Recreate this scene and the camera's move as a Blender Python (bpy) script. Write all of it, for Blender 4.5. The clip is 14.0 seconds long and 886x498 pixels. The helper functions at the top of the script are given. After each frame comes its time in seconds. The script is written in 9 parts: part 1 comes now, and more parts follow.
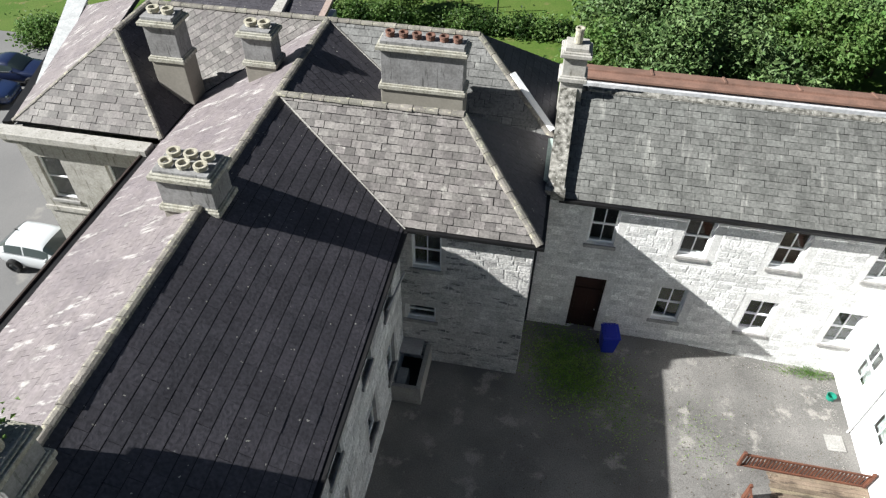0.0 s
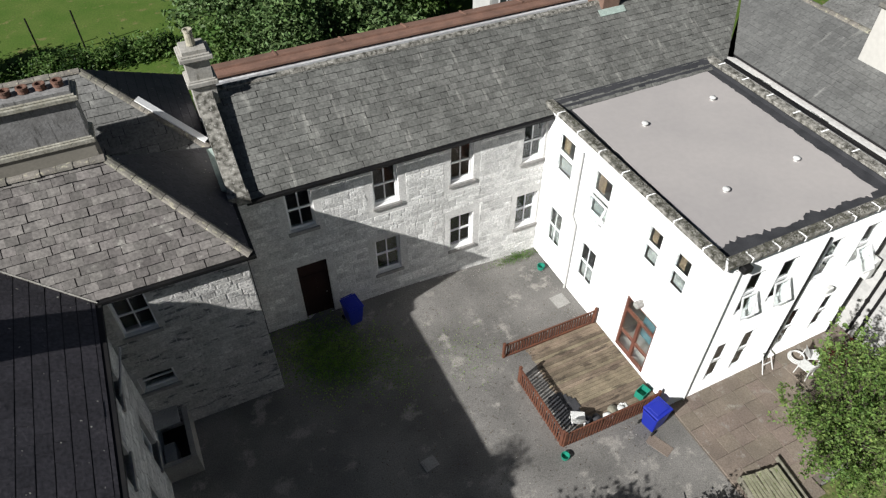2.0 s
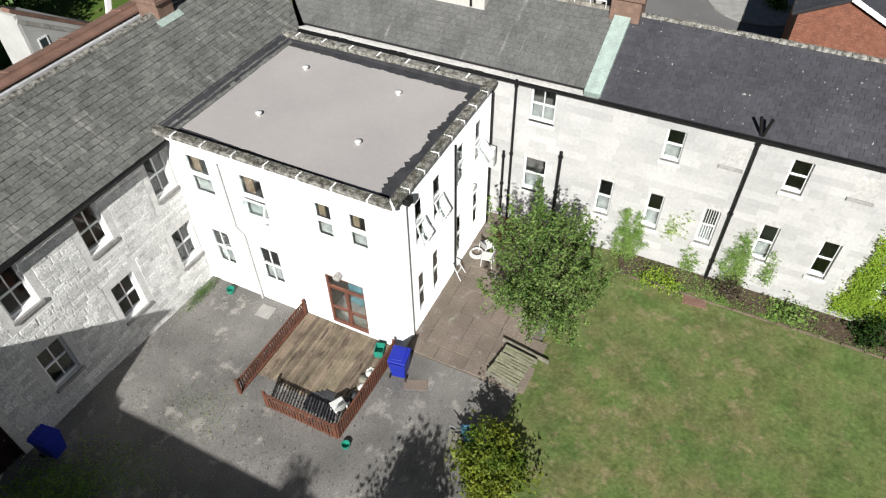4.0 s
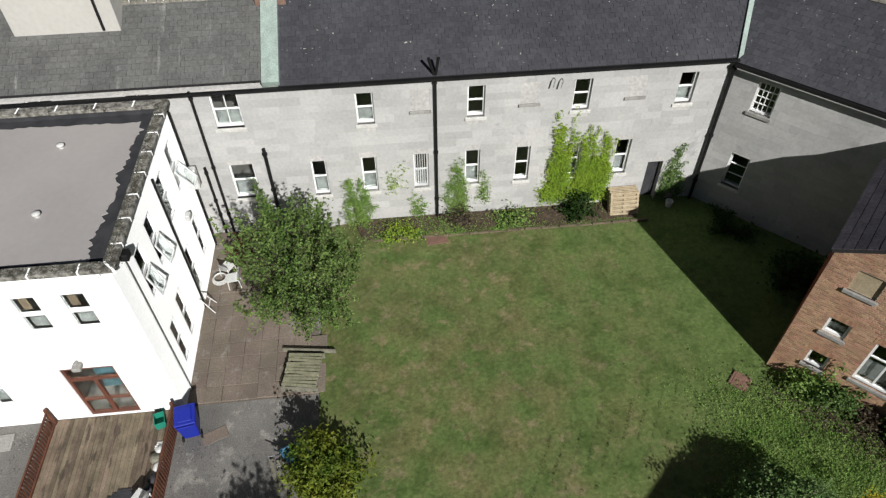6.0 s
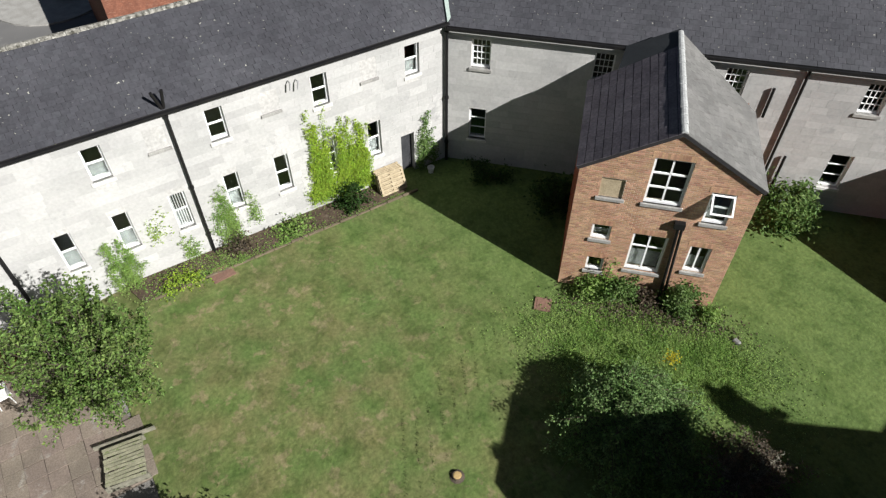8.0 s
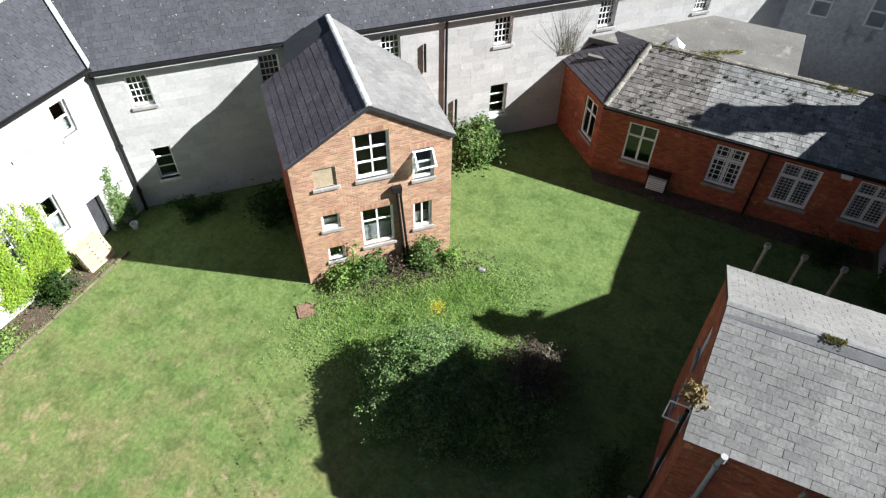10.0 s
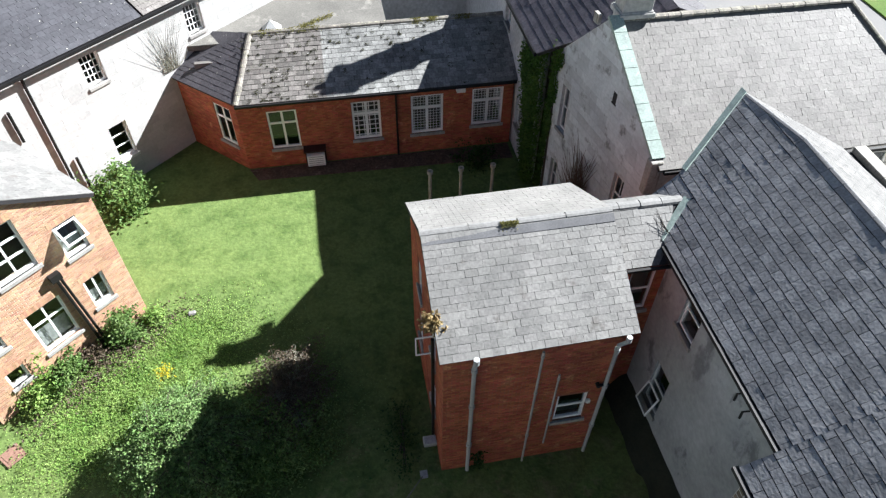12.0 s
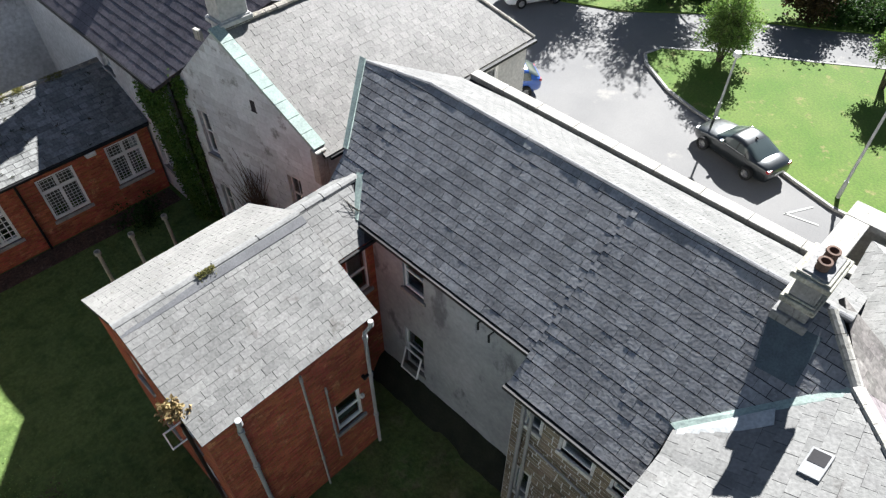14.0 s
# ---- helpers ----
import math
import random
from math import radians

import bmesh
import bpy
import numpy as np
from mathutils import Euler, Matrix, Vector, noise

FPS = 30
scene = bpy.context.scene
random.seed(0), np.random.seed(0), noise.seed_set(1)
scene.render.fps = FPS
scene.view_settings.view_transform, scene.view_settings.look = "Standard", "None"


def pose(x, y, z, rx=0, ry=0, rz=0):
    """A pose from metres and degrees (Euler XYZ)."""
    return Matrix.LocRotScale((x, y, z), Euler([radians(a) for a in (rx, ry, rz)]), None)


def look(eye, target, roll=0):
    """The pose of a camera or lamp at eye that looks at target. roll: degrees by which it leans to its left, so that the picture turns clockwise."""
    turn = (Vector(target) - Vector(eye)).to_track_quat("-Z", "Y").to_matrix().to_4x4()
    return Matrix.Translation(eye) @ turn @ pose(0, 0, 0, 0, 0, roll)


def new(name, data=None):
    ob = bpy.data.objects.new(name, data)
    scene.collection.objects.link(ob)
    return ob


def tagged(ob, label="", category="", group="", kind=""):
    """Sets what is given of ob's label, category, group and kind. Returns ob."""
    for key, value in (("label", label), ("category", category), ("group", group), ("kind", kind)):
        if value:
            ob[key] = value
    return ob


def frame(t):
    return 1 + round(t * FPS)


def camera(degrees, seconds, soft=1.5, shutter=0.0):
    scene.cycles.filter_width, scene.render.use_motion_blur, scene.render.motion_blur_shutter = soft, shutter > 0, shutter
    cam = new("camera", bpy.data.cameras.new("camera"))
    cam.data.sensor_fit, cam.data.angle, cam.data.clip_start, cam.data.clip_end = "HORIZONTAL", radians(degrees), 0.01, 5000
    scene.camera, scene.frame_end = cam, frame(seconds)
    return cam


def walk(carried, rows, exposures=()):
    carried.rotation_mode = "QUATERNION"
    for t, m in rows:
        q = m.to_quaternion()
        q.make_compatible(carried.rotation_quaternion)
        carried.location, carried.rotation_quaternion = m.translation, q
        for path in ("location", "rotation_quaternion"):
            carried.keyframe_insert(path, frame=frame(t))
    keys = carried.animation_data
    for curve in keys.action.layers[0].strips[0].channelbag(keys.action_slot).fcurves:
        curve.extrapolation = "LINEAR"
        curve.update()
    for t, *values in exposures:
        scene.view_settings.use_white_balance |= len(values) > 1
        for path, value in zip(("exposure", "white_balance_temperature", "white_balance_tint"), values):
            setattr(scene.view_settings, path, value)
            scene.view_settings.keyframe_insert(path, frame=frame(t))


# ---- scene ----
cam = camera(67.36, 14.0, soft=1.3)
PATH = [
    (0, (2.417, -2.930, 20.477), (0.003, 11.155, 6.484), 1.15),
    (0.5, (2.314, -2.932, 20.355), (1.878, 11.349, 6.360), 0.93),
    (1, (2.232, -2.918, 20.247), (3.936, 11.258, 6.242), 0.57),
    (1.5, (2.167, -2.890, 20.152), (5.807, 10.935, 6.166), -0.00),
    (2, (2.118, -2.850, 20.070), (8.188, 10.064, 6.056), -0.19),
    (2.5, (2.085, -2.798, 19.999), (10.485, 8.711, 5.964), -0.35),
    (3, (2.064, -2.737, 19.939), (12.358, 7.093, 5.889), -0.45),
    (3.5, (2.054, -2.668, 19.889), (13.676, 5.498, 5.808), -0.56),
    (4, (2.054, -2.592, 19.848), (14.691, 3.733, 5.695), -0.86),
    (4.2, (2.056, -2.560, 19.834), (15.034, 2.928, 5.641), -0.89),
    (6.3, (2.130, -2.200, 19.754), (15.714, -4.388, 5.238), -0.72),
    (6.5, (2.139, -2.166, 19.751), (15.614, -4.904, 5.227), -0.79),
    (7, (2.161, -2.082, 19.747), (15.284, -6.116, 5.204), -0.64),
    (7.5, (2.182, -2.002, 19.747), (14.681, -7.605, 5.174), -0.40),
    (7.7, (2.189, -1.971, 19.748), (14.358, -8.275, 5.181), -0.29),
    (9.8, (2.200, -1.728, 19.765), (8.791, -13.841, 5.279), 0.99),
    (10, (2.193, -1.714, 19.766), (8.101, -14.170, 5.277), 0.89),
    (10.5, (2.165, -1.689, 19.769), (6.076, -14.886, 5.258), 0.72),
    (11, (2.124, -1.679, 19.768), (3.976, -15.295, 5.236), 0.44),
    (11.5, (2.067, -1.685, 19.765), (1.792, -15.431, 5.240), 0.36),
    (12, (1.993, -1.708, 19.757), (-0.530, -15.200, 5.211), 0.63),
    (12.5, (1.900, -1.751, 19.744), (-2.587, -14.742, 5.216), 0.92),
    (13, (1.787, -1.813, 19.726), (-4.734, -13.934, 5.215), 1.03),
    (13.5, (1.651, -1.898, 19.701), (-6.447, -13.029, 5.191), 0.52),
    (14, (1.492, -2.007, 19.668), (-8.225, -11.694, 5.117), -0.10),
]
EXPOSURE = [(0.0, 1.12, 6350, 9), (0.5, 0.85, 6350, 9), (1.0, 0.62, 6400, 10), (2.0, 0.36, 6450, 10), (2.5, 0.42, 6500, 10), (3.0, 0.5, 6500, 10), (4.2, 0.45, 6500, 10),
            (6.3, -0.05, 6500, 10), (7.7, 0.38, 6500, 10), (9.8, 1.4, 6250, 10), (10.5, 1.65, 6150, 10), (11.0, 1.85, 6150, 10), (12.0, 1.95, 6150, 10), (14.0, 2.0, 6250, 10)]
walk(cam, [(t, look(eye, target, roll)) for t, eye, target, roll in PATH], EXPOSURE)

# ---- light ----
SUN_FROM = Vector((-1.38, -0.435, 1.0)).normalized()
world = bpy.data.worlds.new("world")
scene.world = world
world.use_nodes = True
_wn = world.node_tree.nodes
_sky = _wn.new("ShaderNodeTexSky")
_sky.sky_type = 'NISHITA'
_sky.sun_disc = False
_sky.sun_elevation = math.asin(SUN_FROM.z)
_sky.sun_rotation = math.atan2(SUN_FROM.x, SUN_FROM.y)
_sky.air_density, _sky.dust_density, _sky.ozone_density = 1.0, 0.7, 1.0
world.node_tree.links.new(_sky.outputs[0], _wn["Background"].inputs[0])
_wn["Background"].inputs[1].default_value = 0.0195
_sun = bpy.data.lights.new("sun", 'SUN')
_sun.energy, _sun.angle, _sun.color = 5.0, radians(0.53), (1.0, 0.99, 0.96)
new("sun", _sun).matrix_world = look(SUN_FROM * 100, (0, 0, 0))

# ---- materials ----
MATS = {}


def mat(name, a, b=None, scale=1.2, fine=25.0, rough=0.8, bump=0.25, metal=0.0, rnd="", spread=0.25, third=None, cut=0.62, fscale=0.18, spec=0.3, dist=0.02, stretch=None, specks=None, chalk=0.0):
    """A worn surface: two base colours mixed by broad noise, fine grain, a third colour in patches, and a tint that differs from piece to piece."""
    if name in MATS:
        return MATS[name]
    m = bpy.data.materials.new(name)
    m.use_nodes = True
    n, l = m.node_tree.nodes, m.node_tree.links
    p = n["Principled BSDF"]
    b = b or tuple(c * 0.8 for c in a)
    geo = n.new("ShaderNodeNewGeometry")
    broad = n.new("ShaderNodeTexNoise")
    broad.inputs["Scale"].default_value, broad.inputs["Detail"].default_value = scale, 6
    l.new(geo.outputs["Position"], broad.inputs["Vector"])
    ramp = n.new("ShaderNodeMapRange")
    ramp.inputs[1].default_value, ramp.inputs[2].default_value = 0.35, 0.65
    l.new(broad.outputs["Fac"], ramp.inputs[0])
    mix = n.new("ShaderNodeMix")
    mix.data_type = 'RGBA'
    mix.inputs[6].default_value, mix.inputs[7].default_value = (*a, 1), (*b, 1)
    l.new(ramp.outputs[0], mix.inputs[0])
    col = mix.outputs[2]
    grain = n.new("ShaderNodeTexNoise")
    grain.inputs["Scale"].default_value, grain.inputs["Detail"].default_value = fine, 5
    l.new(geo.outputs["Position"], grain.inputs["Vector"])
    if third:
        patch = n.new("ShaderNodeTexNoise")
        patch.inputs["Scale"].default_value, patch.inputs["Detail"].default_value, patch.inputs["Roughness"].default_value = scale * 2.3, 8, 0.65
        shift = n.new("ShaderNodeVectorMath")
        shift.inputs[1].default_value = (31.7, 12.3, 5.1)
        l.new(geo.outputs["Position"], shift.inputs[0])
        src = shift.outputs[0]
        if stretch:
            pull = n.new("ShaderNodeVectorMath")
            pull.operation = 'MULTIPLY'
            pull.inputs[1].default_value = stretch
            l.new(src, pull.inputs[0])
            src = pull.outputs[0]
        l.new(src, patch.inputs["Vector"])
        pr = n.new("ShaderNodeMapRange")
        pr.inputs[1].default_value, pr.inputs[2].default_value = cut, cut + 0.08
        l.new(patch.outputs["Fac"], pr.inputs[0])
        mx = n.new("ShaderNodeMix")
        mx.data_type = 'RGBA'
        mx.inputs[7].default_value = (*third, 1)
        l.new(pr.outputs[0], mx.inputs[0])
        l.new(col, mx.inputs[6])
        col = mx.outputs[2]
    if specks:
        dots = n.new("ShaderNodeTexNoise")
        dots.inputs["Scale"].default_value, dots.inputs["Detail"].default_value = 9.0, 2.0
        l.new(geo.outputs["Position"], dots.inputs["Vector"])
        dr = n.new("ShaderNodeMapRange")
        dr.inputs[1].default_value, dr.inputs[2].default_value = 0.725, 0.745
        l.new(dots.outputs["Fac"], dr.inputs[0])
        dm = n.new("ShaderNodeMix")
        dm.data_type = 'RGBA'
        dm.inputs[7].default_value = (*specks, 1)
        l.new(dr.outputs[0], dm.inputs[0])
        l.new(col, dm.inputs[6])
        col = dm.outputs[2]
    val = n.new("ShaderNodeHueSaturation")
    l.new(col, val.inputs["Color"])
    gr = n.new("ShaderNodeMapRange")
    gr.inputs[1].default_value, gr.inputs[2].default_value = 0.3, 0.7
    gr.inputs[3].default_value, gr.inputs[4].default_value = 1 - fscale, 1 + fscale
    l.new(grain.outputs["Fac"], gr.inputs[0])
    value = gr.outputs[0]
    if rnd:
        src = n.new("ShaderNodeObjectInfo").outputs["Random"] if rnd == "obj" else geo.outputs["Random Per Island"]
        rr = n.new("ShaderNodeMapRange")
        rr.inputs[3].default_value, rr.inputs[4].default_value = 1 - spread, 1 + spread
        l.new(src, rr.inputs[0])
        mu = n.new("ShaderNodeMath")
        mu.operation = 'MULTIPLY'
        l.new(rr.outputs[0], mu.inputs[0])
        l.new(value, mu.inputs[1])
        value = mu.outputs[0]
        wn = n.new("ShaderNodeTexWhiteNoise")
        wn.noise_dimensions = '1D'
        l.new(src, wn.inputs["W"])
        hr = n.new("ShaderNodeMapRange")
        hr.inputs[3].default_value, hr.inputs[4].default_value = 0.5 - 0.014, 0.5 + 0.014
        l.new(wn.outputs["Value"], hr.inputs[0])
        l.new(hr.outputs[0], val.inputs["Hue"])
    l.new(value, val.inputs["Value"])
    l.new(val.outputs[0], p.inputs["Base Color"])
    rg = n.new("ShaderNodeMapRange")
    rg.inputs[3].default_value, rg.inputs[4].default_value = max(0.02, rough - 0.12), min(1, rough + 0.12)
    l.new(grain.outputs["Fac"], rg.inputs[0])
    l.new(rg.outputs[0], p.inputs["Roughness"])
    p.inputs["Metallic"].default_value = metal
    p.inputs["Diffuse Roughness"].default_value = chalk
    p.inputs["Specular IOR Level"].default_value = spec
    if bump:
        bp = n.new("ShaderNodeBump")
        bp.inputs["Strength"].default_value, bp.inputs["Distance"].default_value = bump, dist
        l.new(grain.outputs["Fac"], bp.inputs["Height"])
        l.new(bp.outputs[0], p.inputs["Normal"])
    MATS[name] = m
    return m


def pair(name, *a, **k):
    """The same surface for pieces that are objects and for pieces joined into one mesh."""
    return mat(name, *a, rnd="obj", **k), mat(name + "_joined", *a, rnd="island", **k)


def glass_mat():
    m = bpy.data.materials.new("window_glass")
    m.use_nodes = True
    p = m.node_tree.nodes["Principled BSDF"]
    p.inputs["Base Color"].default_value = (0.75, 0.8, 0.8, 1)
    p.inputs["Roughness"].default_value = 0.03
    p.inputs["IOR"].default_value = 1.45
    p.inputs["Transmission Weight"].default_value = 1.0
    return m


GLASS = glass_mat()
SLATE_A = pair("slate_weathered", (0.185, 0.170, 0.158), (0.135, 0.122, 0.115), scale=1.1, fine=12, rough=0.65, spread=0.30, third=(0.29, 0.275, 0.25), cut=0.59, bump=0.4, fscale=0.3)
# dark slates; on east-facing slopes the shade is put into this colour
SLATE_B = pair("slate_dark_shaded", (0.055, 0.052, 0.059), (0.070, 0.065, 0.074), scale=0.8, fine=12, rough=0.6, spread=0.12, third=(0.10, 0.095, 0.098), cut=0.66, bump=0.4, fscale=0.3, specks=(0.40, 0.39, 0.34))
SLATE_C = pair("slate_grey", (0.138, 0.137, 0.13), (0.185, 0.183, 0.174), scale=0.6, fine=12, rough=0.6, spread=0.15, third=(0.25, 0.247, 0.23), cut=0.64, bump=0.4, fscale=0.3)
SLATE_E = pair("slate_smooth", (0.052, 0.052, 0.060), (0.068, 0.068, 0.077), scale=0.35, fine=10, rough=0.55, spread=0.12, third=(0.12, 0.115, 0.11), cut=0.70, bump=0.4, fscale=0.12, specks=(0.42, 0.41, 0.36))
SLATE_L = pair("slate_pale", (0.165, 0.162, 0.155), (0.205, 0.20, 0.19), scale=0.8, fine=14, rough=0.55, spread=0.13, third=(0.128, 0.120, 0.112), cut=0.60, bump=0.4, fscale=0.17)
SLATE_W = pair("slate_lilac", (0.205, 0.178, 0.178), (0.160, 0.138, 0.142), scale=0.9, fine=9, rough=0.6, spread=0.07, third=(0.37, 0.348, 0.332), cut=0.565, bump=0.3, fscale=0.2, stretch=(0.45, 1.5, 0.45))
SLATE_N = pair("slate_mossy", (0.155, 0.155, 0.150), (0.215, 0.215, 0.205), scale=0.5, fine=12, rough=0.7, spread=0.3, third=(0.10, 0.10, 0.092), cut=0.63, bump=0.4, fscale=0.3)
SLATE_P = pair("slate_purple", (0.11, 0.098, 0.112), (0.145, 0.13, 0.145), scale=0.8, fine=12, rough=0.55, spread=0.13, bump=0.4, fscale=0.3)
# lightened in colour for the east slope that the sun only grazes
SLATE_M = pair("slate_mid_grey", (0.242, 0.238, 0.242), (0.335, 0.328, 0.330), scale=1.6, fine=14, rough=0.6, spread=0.19, third=(0.40, 0.395, 0.39), cut=0.65, bump=0.5, fscale=0.20)
RIDGE = mat("ridge_tile", (0.24, 0.22, 0.19), (0.15, 0.14, 0.12), scale=3, fine=30, third=(0.36, 0.34, 0.25), cut=0.55, bump=0.6, rnd="island", spread=0.2)
# near-black, so gaps left between slate courses stand for their shadow lines
UNDER = mat("roof_underlay", (0.035, 0.033, 0.035), bump=0)
RUBBLE = pair("limestone_rubble", (0.715, 0.708, 0.685), (0.60, 0.592, 0.572), scale=1.4, fine=16, rough=0.9, fscale=0.28, spread=0.2, third=(0.77, 0.765, 0.74), cut=0.55, bump=0.7, dist=0.04, chalk=0.5)
RUBBLES = pair("stained_rubble", (0.56, 0.545, 0.52), (0.42, 0.41, 0.395), scale=1.2, fine=16, rough=0.9, fscale=0.28, spread=0.2, third=(0.15, 0.15, 0.152), cut=0.55, bump=0.7, dist=0.04, stretch=(0.45, 0.45, 1.6), chalk=0.5)
MORTAR = mat("lime_mortar", (0.70, 0.69, 0.665), (0.58, 0.572, 0.55), scale=2, fine=20, rough=0.95, bump=0.5, chalk=0.5)
ASHLAR = pair("ashlar_limestone", (0.48, 0.472, 0.458), (0.42, 0.415, 0.405), scale=0.5, fine=9, rough=0.9, spread=0.09, third=(0.38, 0.375, 0.37), cut=0.6, fscale=0.07, bump=0.15, chalk=0.4)
RENDER = mat("grey_render", (0.585, 0.59, 0.60), (0.455, 0.46, 0.47), scale=0.45, fine=7, rough=0.92, third=(0.30, 0.30, 0.305), cut=0.58, bump=0.35, stretch=(1.0, 1.0, 0.5))
RENDERP = mat("pale_render", (0.52, 0.505, 0.485), (0.44, 0.43, 0.415), scale=0.6, fine=8, rough=0.92, bump=0.3, chalk=0.4)
WHITE = mat("white_masonry_paint", (0.88, 0.88, 0.875), (0.85, 0.85, 0.845), scale=0.6, fine=10, rough=0.75, bump=0.15, fscale=0.04, chalk=1.0)
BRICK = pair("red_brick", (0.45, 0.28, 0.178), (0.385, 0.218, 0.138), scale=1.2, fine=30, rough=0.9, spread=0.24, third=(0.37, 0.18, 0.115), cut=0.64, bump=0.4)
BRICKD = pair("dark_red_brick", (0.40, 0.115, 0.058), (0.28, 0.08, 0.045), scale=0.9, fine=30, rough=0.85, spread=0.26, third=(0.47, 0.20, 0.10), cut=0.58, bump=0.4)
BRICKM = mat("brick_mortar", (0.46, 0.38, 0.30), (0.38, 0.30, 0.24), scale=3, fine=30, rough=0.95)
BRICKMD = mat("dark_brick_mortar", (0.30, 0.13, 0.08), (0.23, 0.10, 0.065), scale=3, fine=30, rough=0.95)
CUT = mat("cut_stone", (0.42, 0.402, 0.37), (0.33, 0.315, 0.28), scale=2.2, fine=14, rough=0.9, third=(0.20, 0.188, 0.16), cut=0.57, bump=0.45, stretch=(1.6, 1.6, 0.22))
LICHEN = mat("lichened_coping", (0.34, 0.325, 0.29), (0.055, 0.052, 0.042), scale=6, fine=26, rough=0.95, third=(0.52, 0.51, 0.47), cut=0.58, bump=0.7)
STACK = mat("sooty_stack_stone", (0.27, 0.265, 0.26), (0.20, 0.195, 0.19), scale=2.4, fine=14, rough=0.9, third=(0.12, 0.117, 0.112), cut=0.56, bump=0.4, stretch=(1.6, 1.6, 0.25))
CEMENT = mat("brown_cement_render", (0.285, 0.265, 0.225), (0.235, 0.218, 0.185), scale=1.1, fine=12, rough=0.92, third=(0.40, 0.385, 0.34), cut=0.69, bump=0.25, fscale=0.08, stretch=(1.5, 1.5, 0.3))
CAPSTONE = mat("lichened_capstone", (0.40, 0.385, 0.33), (0.28, 0.265, 0.215), scale=3.0, fine=16, rough=0.92, third=(0.15, 0.142, 0.115), cut=0.58, bump=0.5, fscale=0.3)
UPVC = mat("white_window_frame", (0.87, 0.87, 0.87), (0.84, 0.84, 0.84), fine=6, rough=0.4, bump=0, fscale=0.03)
SILL = mat("stone_sill", (0.36, 0.35, 0.33), (0.26, 0.25, 0.24), scale=3, fine=20, rough=0.9)
SILLW = mat("painted_sill", (0.66, 0.65, 0.62), (0.56, 0.55, 0.52), scale=3, fine=20, rough=0.8)
REVEAL = mat("white_reveal_plaster", (0.80, 0.79, 0.77), (0.72, 0.71, 0.69), scale=2, fine=12, rough=0.85, bump=0.1, fscale=0.06, chalk=0.5)
IRON = mat("black_cast_iron", (0.009, 0.009, 0.01), (0.015, 0.014, 0.014), rough=0.5, bump=0.1)
GREYPIPE = mat("grey_pipe", (0.40, 0.40, 0.40), (0.30, 0.30, 0.30), rough=0.55, bump=0.1)
COPPER = mat("verdigris_flashing", (0.38, 0.47, 0.42), (0.30, 0.36, 0.33), scale=3, fine=18, rough=0.7, third=(0.50, 0.55, 0.51), cut=0.6)
LEAD = mat("lead_sheet", (0.52, 0.53, 0.52), (0.42, 0.425, 0.42), scale=2.5, fine=14, rough=0.6)
FELT = mat("black_roofing_felt", (0.035, 0.036, 0.04), (0.055, 0.055, 0.06), scale=2, fine=20, rough=0.8, third=(0.10, 0.10, 0.10), cut=0.66)
MEMBRANE = mat("grey_roof_membrane", (0.43, 0.40, 0.385), (0.385, 0.36, 0.35), scale=0.35, fine=5, rough=0.85, bump=0.05, fscale=0.03)
TERRA = mat("terracotta_pot", (0.20, 0.105, 0.075), (0.12, 0.07, 0.055), scale=5, fine=30, rough=0.85)
BUFF = mat("buff_pot", (0.46, 0.425, 0.34), (0.33, 0.31, 0.24), scale=6, fine=30, rough=0.9)
RUST = mat("rusty_sheet_roof", (0.235, 0.135, 0.10), (0.165, 0.098, 0.074), scale=1.5, fine=15, rough=0.8)
TARMAC = mat("worn_tarmac", (0.222, 0.211, 0.197), (0.142, 0.136, 0.127), scale=0.5, fine=24, rough=0.95, third=(0.30, 0.283, 0.258), cut=0.57, bump=0.6, fscale=0.28)
ROAD = mat("car_park_asphalt", (0.185, 0.18, 0.175), (0.15, 0.147, 0.145), scale=0.25, fine=30, rough=0.9, third=(0.23, 0.22, 0.205), cut=0.6, bump=0.3, fscale=0.12)
GRASS = mat("mown_grass", (0.100, 0.150, 0.042), (0.138, 0.142, 0.056), scale=0.7, fine=7, rough=1.0, third=(0.185, 0.170, 0.085), cut=0.545, bump=0.6, fscale=0.16, dist=0.05)
FIELD = mat("field_grass", (0.060, 0.116, 0.013), (0.086, 0.132, 0.022), scale=0.5, fine=9, rough=1.0, third=(0.15, 0.15, 0.05), cut=0.58, bump=0.6, fscale=0.25)
# the lawn is dry towards its north-east corner only
_gn, _gl = GRASS.node_tree.nodes, GRASS.node_tree.links
_xyz = _gn.new("ShaderNodeSeparateXYZ")
_gl.new([q for q in _gn if q.bl_idname == "ShaderNodeNewGeometry"][0].outputs["Position"], _xyz.inputs[0])
_dry = _gn.new("ShaderNodeMapRange")
_dry.inputs[1].default_value, _dry.inputs[2].default_value = -14.0, -7.0
_dry.inputs[3].default_value, _dry.inputs[4].default_value = 0.0, 1.0
_gl.new(_xyz.outputs[1], _dry.inputs[0])
for _q in [q for q in _gn if q.bl_idname == "ShaderNodeMix"]:
    _mul = _gn.new("ShaderNodeMath")
    _mul.operation = 'MULTIPLY'
    _gl.new(_q.inputs[0].links[0].from_socket, _mul.inputs[0])
    _gl.new(_dry.outputs[0], _mul.inputs[1])
    _gl.new(_mul.outputs[0], _q.inputs[0])
